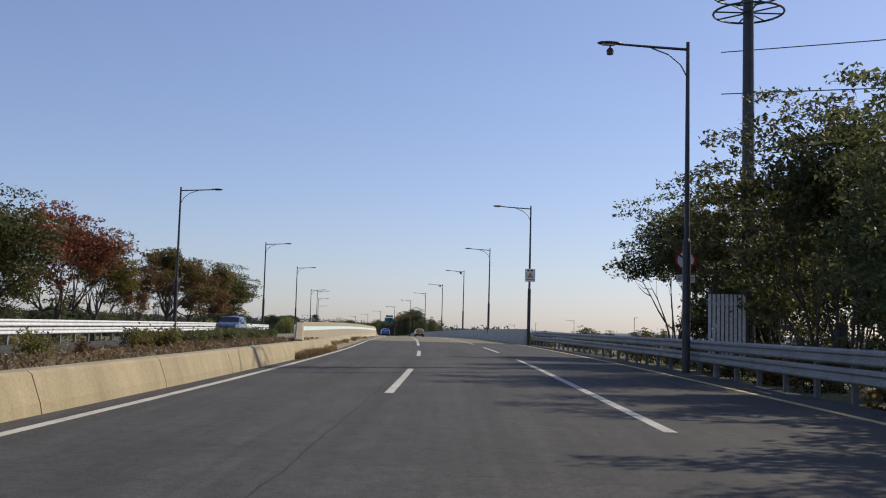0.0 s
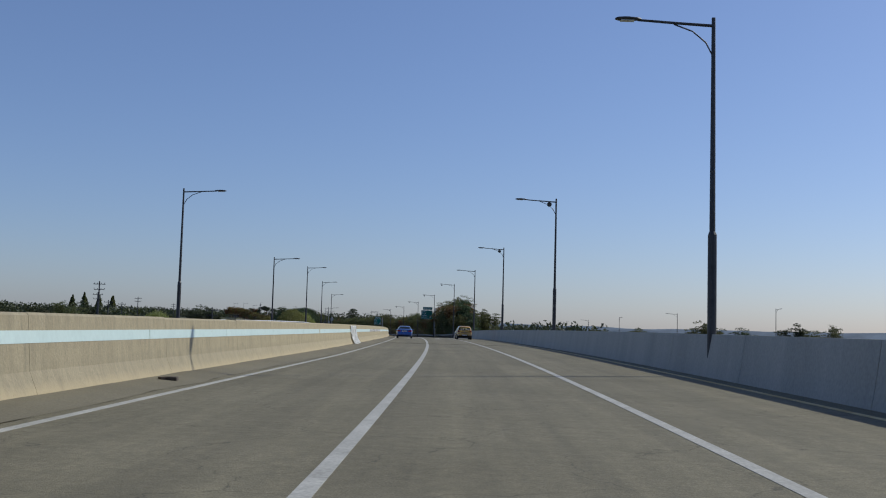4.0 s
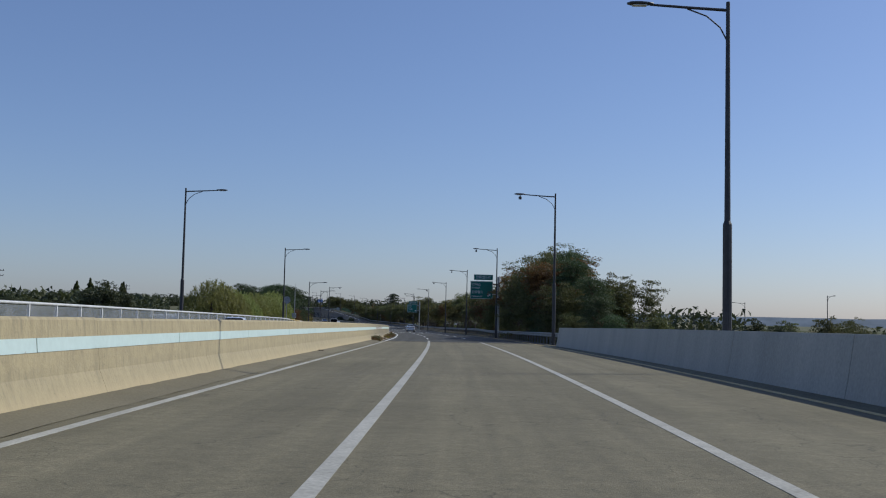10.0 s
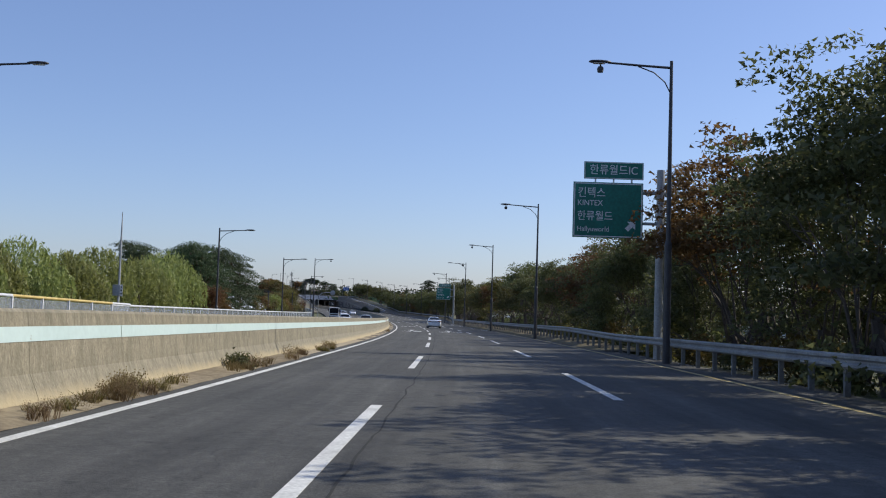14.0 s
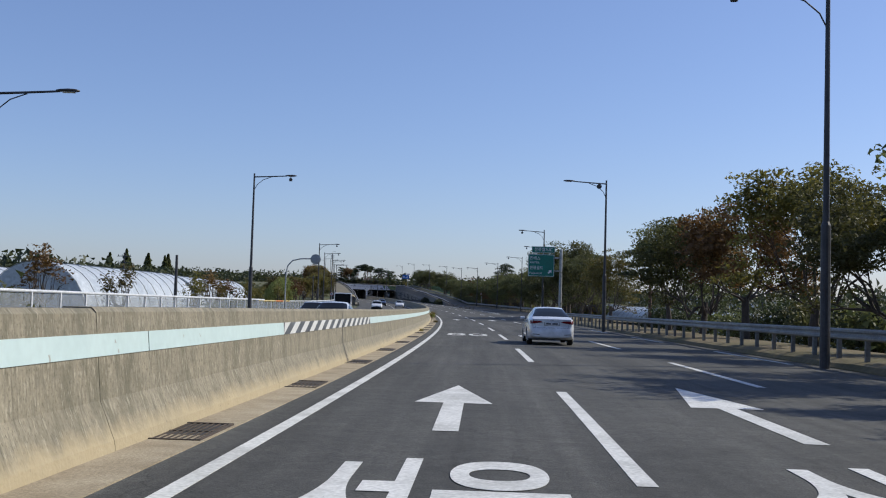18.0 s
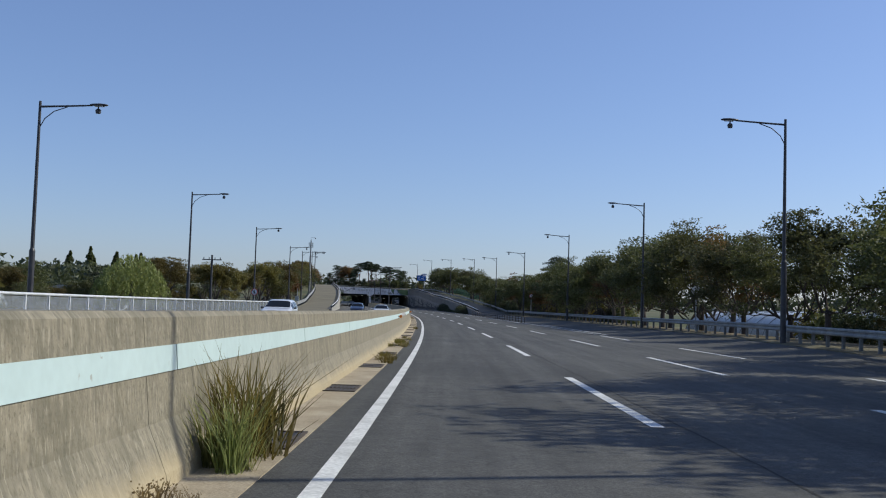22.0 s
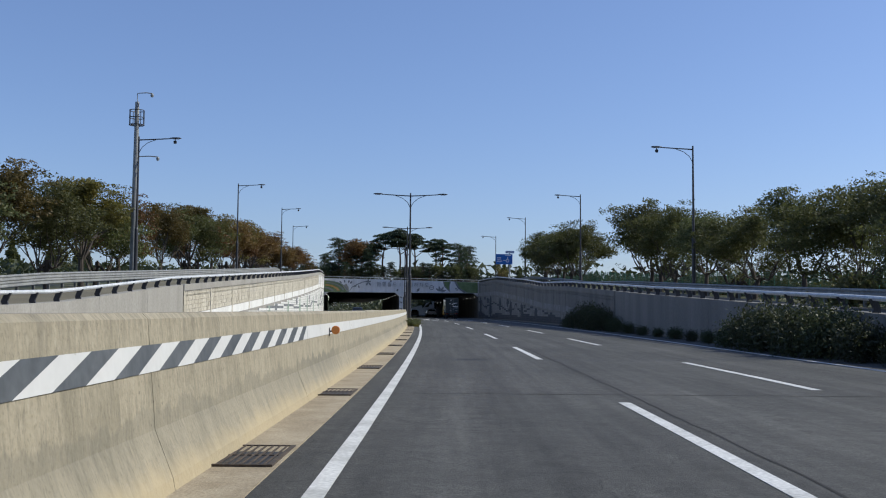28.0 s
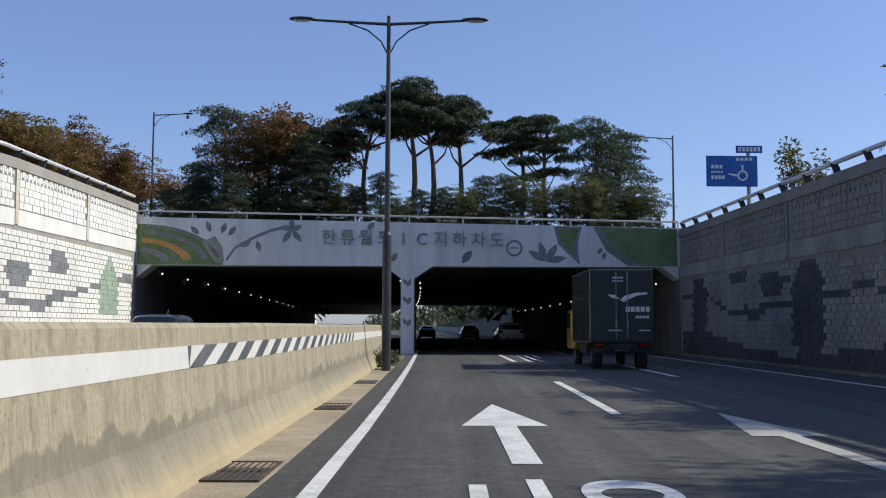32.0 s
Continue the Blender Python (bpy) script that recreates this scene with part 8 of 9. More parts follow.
# blue sign above the right wall
g = thing("direction_sign", spot(835, 18.6, 5.6 - lift(835)), "blue direction sign with white lettering above the slip road", "road sign")
b = bmesh.new()
tube(b, [(0, 0, -0.2), (0, 0, 6.2)], 0.12, 10)
part("pole", b, POLE_GREY, g)
b = bmesh.new()
box(b, (-1.0, -0.14, 4.9), (2.9, 0.05, 1.75), bevel=0.01)
bd = part("board", b, SIGN_BLUE, g, "blue board with a roundabout arrow")
b = bmesh.new()
box(b, (0.0, -0.14, 6.15), (1.5, 0.05, 0.42), bevel=0.01)
part("name_board", b, SIGN_BLUE, g)
b = bmesh.new()
m = Matrix.Translation((0, -0.168, 0))
bars(b, m, -2.2, -1.5, 5.15, 0.2, 3)
bars(b, m, -2.2, -1.5, 4.85, 0.1, 5)
bars(b, m, -2.2, -1.4, 4.55, 0.2, 4)
bars(b, m, -0.8, 0.2, 5.58, 0.16, 4)
bars(b, m, -0.65, 0.65, 6.15, 0.24, 6)
part("lettering_bars", b, SIGN_WHITE, bd)
b = bmesh.new()
for q in range(20):
    a0, a1 = 2 * math.pi * q / 20, 2 * math.pi * (q + 1) / 20
    extrude_shape(b, [(-0.4 + r * math.cos(a), 4.65 + r * math.sin(a)) for r, a in ((0.2, a0), (0.3, a0), (0.3, a1), (0.2, a1))], m, 0.006)
extrude_shape(b, [(-0.45, 4.9), (-0.35, 4.9), (-0.35, 5.25), (-0.45, 5.25)], m, 0.006)
extrude_shape(b, [(-0.8, 4.6), (-0.65, 4.6), (-0.65, 4.72), (-1.2, 4.78), (-1.2, 4.7)], m, 0.006)
bmesh.ops.recalc_face_normals(b, faces=b.faces)
part("roundabout_symbol", b, SIGN_WHITE, bd)


def round_sign(s, d, z, pole_top, r, label, ring=True, plate=None, number="", dark=False, z0=0.0, slash=False):
    g = thing("traffic_sign", spot(s, d, z0), label, "road sign")
    b = bmesh.new()
    tube(b, [(0, 0, -0.2), (0, 0, pole_top)], 0.04, 8)
    part("pole", b, POLE_GREY, g)
    b = bmesh.new()
    tube(b, [(0, -0.05, z), (0, -0.075, z)], [r, r], 28)
    f = part("disc", b, POLE_GREY if dark else (RED_PAINT if ring else SIGN_WHITE), g)
    if not dark and ring:
        b = bmesh.new()
        tube(b, [(0, -0.07, z), (0, -0.081, z)], [r * 0.8, r * 0.8], 28)
        part("face", b, SIGN_WHITE, f)
    if slash:
        b = bmesh.new()
        box(b, (0, -0.085, z), (r * 1.6, 0.006, r * 0.16), Matrix.Translation((0, 0, z)) @ Matrix.Rotation(radians(40), 4, "Y") @ Matrix.Translation((0, 0, -z)))
        box(b, (-0.02, -0.084, z), (r * 0.3, 0.006, r * 1.0), bevel=0.0)
        part("symbol", b, BLACK, f)
    if number:
        writing(number, r * 1.1, on_face(Matrix.Translation((0, -0.084, z))), BLACK, f)
    if plate:
        b = bmesh.new()
        box(b, (0, -0.07, plate), (r * 1.8, 0.02, r * 0.75), bevel=0.006)
        p = part("plate", b, SIGN_WHITE, g)
        writing("교량구간", r * 0.44, on_face(Matrix.Translation((0, -0.084, plate))), BLACK, p)
    return g


round_sign(36, 12.8, 3.75, 4.0, 0.36, "round no-walking sign with a plate below, beside the wood", plate=3.1, slash=True)
round_sign(647, 17.9, 3.4, 3.7, 0.3, "round speed limit sign by the exit lane", number="30")
round_sign(560, 18.0, 3.0, 3.3, 0.32, "small traffic sign on a thin pole by the trees", ring=False)
round_sign(334.5, -13.2, 3.9, 4.2, 0.42, "back of a round sign on a lamp pole", dark=True)
round_sign(606.9, -18.45, 2.42, 2.9, 0.38, "round red-ringed prohibition sign on a lamp post", ring=True, slash=True)
# striped board at the wood's edge
b = bmesh.new()
g = thing("slatted_board", spot(33.6, 13.6, -0.2), "white slatted board standing at the wood's edge", "board")
for k in range(9):
    b = bmesh.new()
    box(b, (-0.56 + k * 0.14, 0, 1.6), (0.09, 0.03, 2.2))
    part("slat", b, SIGN_WHITE, g)
b = bmesh.new()
box(b, (0, 0.03, 0.9), (1.3, 0.04, 0.08))
box(b, (0, 0.03, 2.4), (1.3, 0.04, 0.08))
box(b, (-0.4, 0.05, 0.5), (0.06, 0.06, 1.4))
box(b, (0.4, 0.05, 0.5), (0.06, 0.06, 1.4))
part("board_frame", b, POLE_GREY, g)
# warning sign on the lamp
g = thing("warning_sign", spot(76.4, 11.5, 0), "square white warning sign with an orange triangle on a lamp pole", "road sign")
b = bmesh.new()
box(b, (0.0, -0.15, 5.2), (0.76, 0.02, 0.96), bevel=0.01)
bd = part("board", b, SIGN_WHITE, g)
b = bmesh.new()
extrude_shape(b, [(-0.24, 5.02), (0.24, 5.02), (0.0, 5.42)], Matrix.Translation((0, -0.17, 0)), 0.008)
extrude_shape(b, [(-0.16, 5.06), (0.16, 5.06), (0.0, 5.33)], Matrix.Translation((0, -0.176, 0)), 0.008)
bmesh.ops.recalc_face_normals(b, faces=b.faces)
part("triangle", b, ORANGE_PAINT, bd)
b = bmesh.new()
bars(b, Matrix.Translation((0, -0.165, 0)), -0.24, 0.24, 5.56, 0.1, 2, 0.4)
bars(b, Matrix.Translation((0, -0.165, 0)), -0.26, 0.26, 4.88, 0.06, 5)
part("lettering_bars", b, BLACK, bd)
b = bmesh.new()
box(b, (0, -0.1, 5.2), (0.1, 0.12, 0.3))
part("clamp", b, STEEL, g)
# curved pole with the back of a round mirror
g = thing("mirror_post", spot(473.5, -12.9, 0), "curved grey post with a round traffic mirror", "traffic mirror")
b = bmesh.new()
tube(b, [(0, 0, -0.3), (0, 0, 3.6), (0.12, 0, 4.3), (0.5, 0, 4.75), (1.2, 0, 4.92), (2.2, 0, 4.95)], 0.055, 10)
part("post", b, POLE_GREY, g)
b = bmesh.new()
tube(b, [(2.4, 0, 4.9), (2.4, -0.06, 4.9), (2.4, -0.1, 4.9)], [0.42, 0.42, 0.2], 28)
part("mirror_back", b, POLE_GREY, g)

# ---- road lettering ----
def arrow_mark(s0, s1, d, w, label="white straight-ahead arrow on the lane", mat=PAINT):
    b = bmesh.new()
    ln = s1 - s0
    hs = s0 + ln * 0.5
    for quad in ([(s0, d - w * 0.13), (s0, d + w * 0.13), (hs, d + w * 0.13), (hs, d - w * 0.13)], [(hs, d - w * 0.5), (hs, d + w * 0.5), (s1, d)]):
        vs = [b.verts.new(at(s, q, 0.006)) for s, q in quad]
        b.faces.new(vs)
    bmesh.ops.recalc_face_normals(b, faces=b.faces)
    for f in b.faces:
        if f.normal.z < 0:
            f.normal_flip()
    tagged(part("arrow_marking", b, mat), label, "road marking", "lane arrows", "structure")


for s0, s1, d, w in ((203.3, 210.3, 5.07, 0.95), (787.6, 794.8, 1.7, 1.1), (400, 406.4, 1.46, 1.05), (489, 494.5, 1.62, 1.0), (489.8, 496.2, 5.2, 1.0), (490.4, 496, 8.8, 1.0), (399.9, 407.4, 5.2, 1.0), (203.3, 210.3, 1.5, 0.95)):
    arrow_mark(s0, s1, d, w)
arrow_mark(786.9, 793.3, 4.95, 0.9, "worn white straight-ahead arrow on the lane", PAINT_WORN)


def ground_text(text, s, d, length, width, label, mat=PAINT):
    g = thing("road_lettering", spot(s, d, 0.0), label, "road marking", "lane lettering", "structure")
    ob = writing(text, 1.0, Matrix(), mat, g, "lettering", thick=0.001, bold=0.0 if text.isdigit() else 0.022)
    co = np.array([v.co for v in ob.data.vertices])
    lo, hi = co.min(0), co.max(0)
    inv = g.matrix_world.inverted()
    for v in ob.data.vertices:
        f, h = (v.co.x - lo[0]) / (hi[0] - lo[0]) - 0.5, (v.co.y - lo[1]) / (hi[1] - lo[1]) - 0.5
        v.co = inv @ at(s + h * length, d + f * width, 0.006 + v.co.z)


PAINT_FADED = surface("almost worn-off road paint", (0.20, 0.19, 0.165), (0.44, 0.43, 0.38), 0.8, 25, 2.2, mix=0.5, bump=0.08, spread=0.2)
ground_text("80", 440.3, 1.57, 3.8, 2.0, "white 80 speed limit painted on the lane")
ground_text("80", 440.3, 5.1, 3.8, 2.0, "white 80 speed limit painted on the lane")
ground_text("서울", 396.2, 1.46, 3.6, 1.98, "white destination word painted on the lane")
ground_text("신평", 396.6, 5.2, 3.4, 2.3, "white destination word painted on the lane")
ground_text("신평", 784.6, 5.2, 3.4, 2.2, "worn white destination word painted on the lane", PAINT_WORN)
ground_text("서울", 784.85, 1.85, 3.6, 1.98, "white destination word painted on the lane")
ground_text("서울", 200.2, 1.5, 3.6, 2.0, "worn white destination word painted on the lane", PAINT_FADED)
ground_text("신평", 200.2, 5.25, 3.6, 2.1, "worn white destination word painted on the lane", PAINT_FADED)
# worn lane word, as plain bars
for s, d, n in ((200.6, 9.0, 3),):
    g = thing("road_lettering", spot(s, d, 0.004), "worn white lane word as plain painted bars", "road marking", "lane lettering", "structure")
    for k in range(n):
        b = bmesh.new()
        box(b, (-0.9 + k * 1.8 / max(1, n - 1), 0, 0), (0.16, 3.4, 0.004))
        part("bar", b, PAINT_FADED if s < 250 else PAINT, g)
# hatch before the underpass pier
for k in range(3):
    stripe("hatch_line", 815 + k * 2, 823, lambda s: 4.2 + (s - 815) * 0.02 + k * 0.35, 0.12, PAINT, "white hatch line before the underpass")

# ---- drains ----
def drain_grate(s):
    g = thing("drain_grate", spot(s, -0.74 + edge_shift(s), 0.0), "rusty iron drain grate in the gutter", "drain", "drain grates")
    # flat black plate paints the darkness below the bars; no hole is cut
    b = bmesh.new()
    box(b, (0, 0, 0.008), (0.5, 1.25, 0.012))
    part("pit", b, BLACK, g)
    b = bmesh.new()
    for x in (-0.24, 0.24):
        box(b, (x, 0, 0.016), (0.04, 1.25, 0.02))
    for y in (-0.61, 0.61):
        box(b, (0, y, 0.016), (0.5, 0.04, 0.02))
    part("frame", b, IRON, g)
    me = None
    for k in range(7):
        if me is None:
            b = bmesh.new()
            box(b, (0, 0, 0.015), (0.017, 1.2, 0.016))
            o = part("bar", b, IRON, g)
            me = o.data
        else:
            o = new("bar", me)
            o.parent = g
        o.location = (-0.186 + k * 0.062, 0, 0)
    b = bmesh.new()
    box(b, (0, 0, 0.015), (0.46, 0.03, 0.014))
    part("cross_bar", b, IRON, g)
    return g


gr = None
anchors = [355, 374.9, 381.6, 399.2, 405.5, 447.4, 453.9, 459.9, 501.6, 507.9, 559.0, 565.6, 571.2, 577.4, 583.2, 589.8, 596.0, 669.3, 676.0, 730.2, 736.9, 755.7, 762.3, 787.0, 794.1, 815]
for a, c in zip(anchors, anchors[1:]):
    n = max(1, round((c - a) / 6.7))
    for k in range(n):
        s = a + (c - a) * k / n
        if gr is None:
            gr = drain_grate(s)
        else:
            copy_thing(gr, spot(s, -0.74 + edge_shift(s), 0.0))

# ---- things on the barrier ----
for s, z in ((540.5, 0.86), (584.8, 0.88), (678.4, 0.86)):
    g = thing("delineator", spot(s, face_d(z, s), z), "round amber reflector on a dark stalk fixed to the barrier", "reflector", "barrier reflectors")
    b = bmesh.new()
    tube(b, [(-0.01, 0, 0), (0.10, -0.02, 0.02)], 0.018, 8)
    box(b, (0.005, 0, 0), (0.02, 0.08, 0.14))
    part("stalk", b, BLACK, g)
    b = bmesh.new()
    tube(b, [(0.12, -0.03, 0.03), (0.12, -0.05, 0.03), (0.12, -0.10, 0.03)], [0.04, 0.075, 0.07], 16)
    part("reflector", b, ORANGE_PAINT, g)
# white sheet hung over the barrier
SHEET = surface("white plastic sheet", (0.80, 0.80, 0.78), (0.88, 0.88, 0.86), 0.5, 8, 1.2, bump=0.05)
b = bmesh.new()
rows = []
for s in steps(147, 151.4, 0.22):
    row = []
    for f in steps(0, 1, 0.1):
        z = WALL_TOP - 0.06 - f * 1.1
        wob = 0.05 * noise.noise(Vector((s * 1.5, f * 3, 0))) + 0.12 * f * f
        row.append(at(s + 0.15 * f, face_d(max(z, 0.05), s) + 0.03 + wob, max(0.03, z)))
    rows.append(row)
loft(b, rows, closed=False)
bmesh.ops.solidify(b, geom=list(b.faces), thickness=0.01)
bmesh.ops.recalc_face_normals(b, faces=b.faces)
tagged(part("plastic_sheet", b, SHEET, smooth=True), "white plastic sheet hung over the median barrier", "sheet")
# small debris
for s, d in ((168.5, -1.1), (218, -1.15), (254, -1.0), (298, -0.75), (106, -1.2)):
    b = bmesh.new()
    for k in range(3):
        box(b, (random.uniform(-0.12, 0.12), random.uniform(-0.25, 0.25), 0.04), (random.uniform(0.08, 0.2), random.uniform(0.1, 0.3), 0.08), Matrix.Rotation(random.uniform(0, 3), 4, "Z"), 0.01)
    o = part("debris", b, IRON)
    o.matrix_world = spot(s, d, 0.03)
    tagged(o, "dark scrap lying at the barrier's foot", "debris", "roadside debris")

# ---- greenhouses, poles, tower ----
def greenhouse(s, d, ln, w, h, turn, z=-0.8):
    g = thing("greenhouse", spot(s, d, z, turn), "long white vinyl tunnel greenhouse beyond the road", "greenhouse", "vinyl greenhouses")
    b = bmesh.new()
    arc = [(w / 2 * math.cos(a), h * math.sin(a) ** 0.8 if 0 < a < math.pi else 0.0) for a in [math.pi * k / 14 for k in range(15)]]
    loft(b, [[Vector((x, y, zz)) for x, zz in arc] for y in steps(0, ln, 2.0)], closed=False)
    bmesh.ops.recalc_face_normals(b, faces=b.faces)
    part("vinyl_cover", b, VINYL, g, smooth=True)
    for y in (0.0, ln):
        b = bmesh.new()
        b.faces.new([b.verts.new((x, y, zz)) for x, zz in arc])
        part("end_wall", b, VINYL, g)
    for y in steps(0, ln, 3.0):
        b = bmesh.new()
        tube(b, [(x * 1.005, y, zz * 1.01 + 0.01) for x, zz in arc], 0.025, 5)
        part("hoop", b, STEEL, g)


for s, d, ln, w, h, t in ((470, -32, 36, 8, 4.8, 0), (509, -31.4, 34, 7.6, 4.7, -1), (474, -42, 66, 8, 4.6, 0), (575, -36, 40, 7, 3.2, 60), (610, -40, 40, 8, 3.4, 4), (640, -34, 30, 8, 3.2, 6)):
    greenhouse(s, d, ln, w, h, t)
for s, d, ln, w, h, t in ((432, 26, 30, 6, 2.4, 0), (432, 34, 40, 6, 2.6, 0), (468, 27, 36, 6, 2.4, 0), (515, 28, 36, 6.5, 2.8, 0), (560, 31, 40, 7, 3.0, 0), (380, 30, 30, 6, 2.4, 0)):
    greenhouse(s, d, ln, w, h, t, -1.0)


def utility_pole(s, d, h, z, arms=2):
    g = thing("utility_pole", spot(s, d, z), "dark utility pole with cross-arms and insulators" if arms else "plain dark utility pole behind the railing", "utility pole", "utility poles")
    b = bmesh.new()
    tube(b, [(0, 0, -0.5), (0, 0, h)], [0.16, 0.1], 8)
    part("pole", b, POLE_DARK, g)
    for k in range(arms):
        b = bmesh.new()
        box(b, (0, 0, h - 0.5 - k * 0.9), (2.0 - k * 0.3, 0.1, 0.1))
        for x in (-0.85, -0.3, 0.3, 0.85):
            tube(b, [(x, 0, h - 0.45 - k * 0.9), (x, 0, h - 0.25 - k * 0.9)], 0.05, 6)
        part("cross_arm", b, POLE_DARK, g)
    return g


for s, d, h, z in ((300, -60, 11, -3.5), (318, -62, 10, -3.5), (352, -66, 10, -3), (470, -21, 5.6, -0.8), (256, -30, 8, -4), (262, -50, 12, -4), (400, -70, 12, -2), (520, -70, 13, -2), (600, -22, 6.6, -0.5), (540, -45, 9, -1.5), (190, -80, 12, -5), (660, -30, 7, 0)):
    utility_pole(s, d, h, z, 0 if h < 6 else 1 if h < 7 else 2)
# tall mast by the slip road, with ring platform, camera arms
g = thing("camera_mast", spot(730.8, -19.9, ramp_left(730) - 0.1), "tall steel mast with a ring platform and cameras", "mast")
b = bmesh.new()
tube(b, [(0, 0, -0.2), (0, 0, 12.6)], [0.24, 0.14], 12)
part("mast", b, STEEL, g)
for z in (11.0, 11.5, 12.0):
    b = bmesh.new()
    n = 20
    for k in range(n):
        a0, a1 = 2 * math.pi * k / n, 2 * math.pi * (k + 1) / n
        tube(b, [(0.5 * math.cos(a0), 0.5 * math.sin(a0), z), (0.5 * math.cos(a1), 0.5 * math.sin(a1), z)], 0.03, 5, caps=False)
    part("ring", b, POLE_DARK, g)
b = bmesh.new()
for k in range(8):
    a = 2 * math.pi * k / 8
    tube(b, [(0.5 * math.cos(a), 0.5 * math.sin(a), 11.0), (0.5 * math.cos(a), 0.5 * math.sin(a), 12.0)], 0.025, 5)
    tube(b, [(0.1 * math.cos(a), 0.1 * math.sin(a), 11.0), (0.5 * math.cos(a), 0.5 * math.sin(a), 11.0)], 0.025, 5)
part("platform", b, POLE_DARK, g)
for z, x in ((13.2, 1.0), (8.8, 1.5)):
    b = bmesh.new()
    tube(b, [(0, 0, z - 0.6), (0, 0, z), (x * 0.6, 0, z + 0.05), (x, 0, z)], 0.035, 6)
    tube(b, [(x, 0, z), (x, 0, z - 0.1), (x, 0, z - 0.25)], [0.05, 0.12, 0.08], 10)
    part("camera_arm", b, STEEL, g)
# mast at the first wood
g = thing("ring_mast", spot(36.6, 15.2, 0.0), "tall dark mast with a ring platform behind the trees", "mast")
b = bmesh.new()
tube(b, [(0, 0, -0.3), (0, 0, 15)], [0.26, 0.18], 12)
part("mast", b, POLE_DARK, g)
for z in (12.9, 13.6):
    b = bmesh.new()
    for k in range(24):
        a0, a1 = 2 * math.pi * k / 24, 2 * math.pi * (k + 1) / 24
        tube(b, [(1.25 * math.cos(a0), 1.25 * math.sin(a0), z), (1.25 * math.cos(a1), 1.25 * math.sin(a1), z)], 0.04, 5, caps=False)
    for k in range(8):
        a = 2 * math.pi * k / 8
        tube(b, [(0.1 * math.cos(a), 0.1 * math.sin(a), z), (1.25 * math.cos(a), 1.25 * math.sin(a), z)], 0.03, 5)
    part("ring", b, POLE_DARK, g)
# distant lamps of a parallel road
for k in range(14):
    put_lamp(lamp_plain, 150 + k * 45, 75 + 6 * math.sin(k), -3.0, 90 * (k % 2))
for k in range(8):
    put_lamp(lamp_plain, 560 + k * 60, -95, -1.0, 180)
# far apartment blocks
APART = surface("pale apartment walls", (0.42, 0.45, 0.50), (0.50, 0.53, 0.58), 0.9, 0.3, 0.1, bump=0.0)
APWIN = surface("apartment windows", (0.20, 0.24, 0.30), (0.26, 0.30, 0.36), 0.4, 0.3, 0.1, bump=0.0)
for k in range(9):
    h = 24 + 9 * (k % 3)
    g = thing("apartment_block", spot(1000 + k * 60 + 20 * (k % 2), -560 - 40 * (k % 3), -3, 10 * k), "pale apartment tower far across the fields", "building", "far apartment towers")
    b = bmesh.new()
    box(b, (0, 0, h / 2), (26, 13, h))
    w = part("wall", b, APART, g)
    b = bmesh.new()
    box(b, (0, 0, h + 1.2), (8, 6, 2.4))
    part("roof", b, APART, g)
    for f in range(2, int(h), 3):
        b = bmesh.new()
        box(b, (0, -6.52, f), (23, 0.1, 1.5))
        part("window_row", b, APWIN, w)
# house behind the pines
g = thing("pavilion", spot(846, 3.2, 6.6 - lift(846)), "brown tiled pavilion behind the pines", "building")
b = bmesh.new()
box(b, (0, 0, 0.9), (5, 4, 1.8))
part("wall", b, surface("brown brick wall", (0.16, 0.08, 0.05), (0.22, 0.12, 0.08), 0.9, 10, 1), g)
b = bmesh.new()
loft(b, [[Vector((x, -2.6, 1.8)), Vector((x * 0.7, 0, 3.0)), Vector((x, 2.6, 1.8))] for x in (-3.2, 3.2)])
bmesh.ops.recalc_face_normals(b, faces=b.faces)
part("roof", b, surface("dark roof tiles", (0.06, 0.045, 0.04), (0.10, 0.08, 0.07), 0.8, 10, 1), g)

# small control boxes on thin posts beyond the opposite carriageway
for s, d, z, top in ((353.7, -14.2, 2.3, 6.6), (626.6, -15.6, 1.9, 3.2)):
    g = thing("control_box", spot(s, d), "grey control box with a white plate on a thin post", "control box", "control boxes")
    b = bmesh.new()
    tube(b, [(0, 0, -0.4), (0, 0, top * 0.75), (0, 0, top)], [0.07, 0.055, 0.02], 8)
    part("post", b, POLE_GREY, g)
    b = bmesh.new()
    box(b, (-0.1, 0, z), (0.42, 0.25, 0.6), bevel=0.02)
    bx = part("housing", b, POLE_GREY, g)
    b = bmesh.new()
    box(b, (0.16, -0.06, z), (0.13, 0.02, 0.62), bevel=0.005)
    p = part("plate", b, SIGN_WHITE, bx)
    b = bmesh.new()
    for k in range(3):
        box(b, (0.16, -0.073, z + 0.18 - 0.18 * k), (0.07, 0.006, 0.08))
    part("lettering_bars", b, BLACK, p)

# wires from the ring mast towards the fields
for z0, z1 in ((11.8, 13.2), (10.2, 11.0)):
    b = bmesh.new()
    tube(b, [at(38 - 20 * f, 14.6 + 30 * f, z0 + (z1 - z0) * f - 1.1 * math.sin(f * math.pi)) for f in (0, 0.15, 0.3, 0.45, 0.6, 0.75, 0.9, 1)], 0.02, 5)
    tagged(part("overhead_wire", b, BLACK), "thin black overhead wire from the ring mast", "wire", "overhead wires")
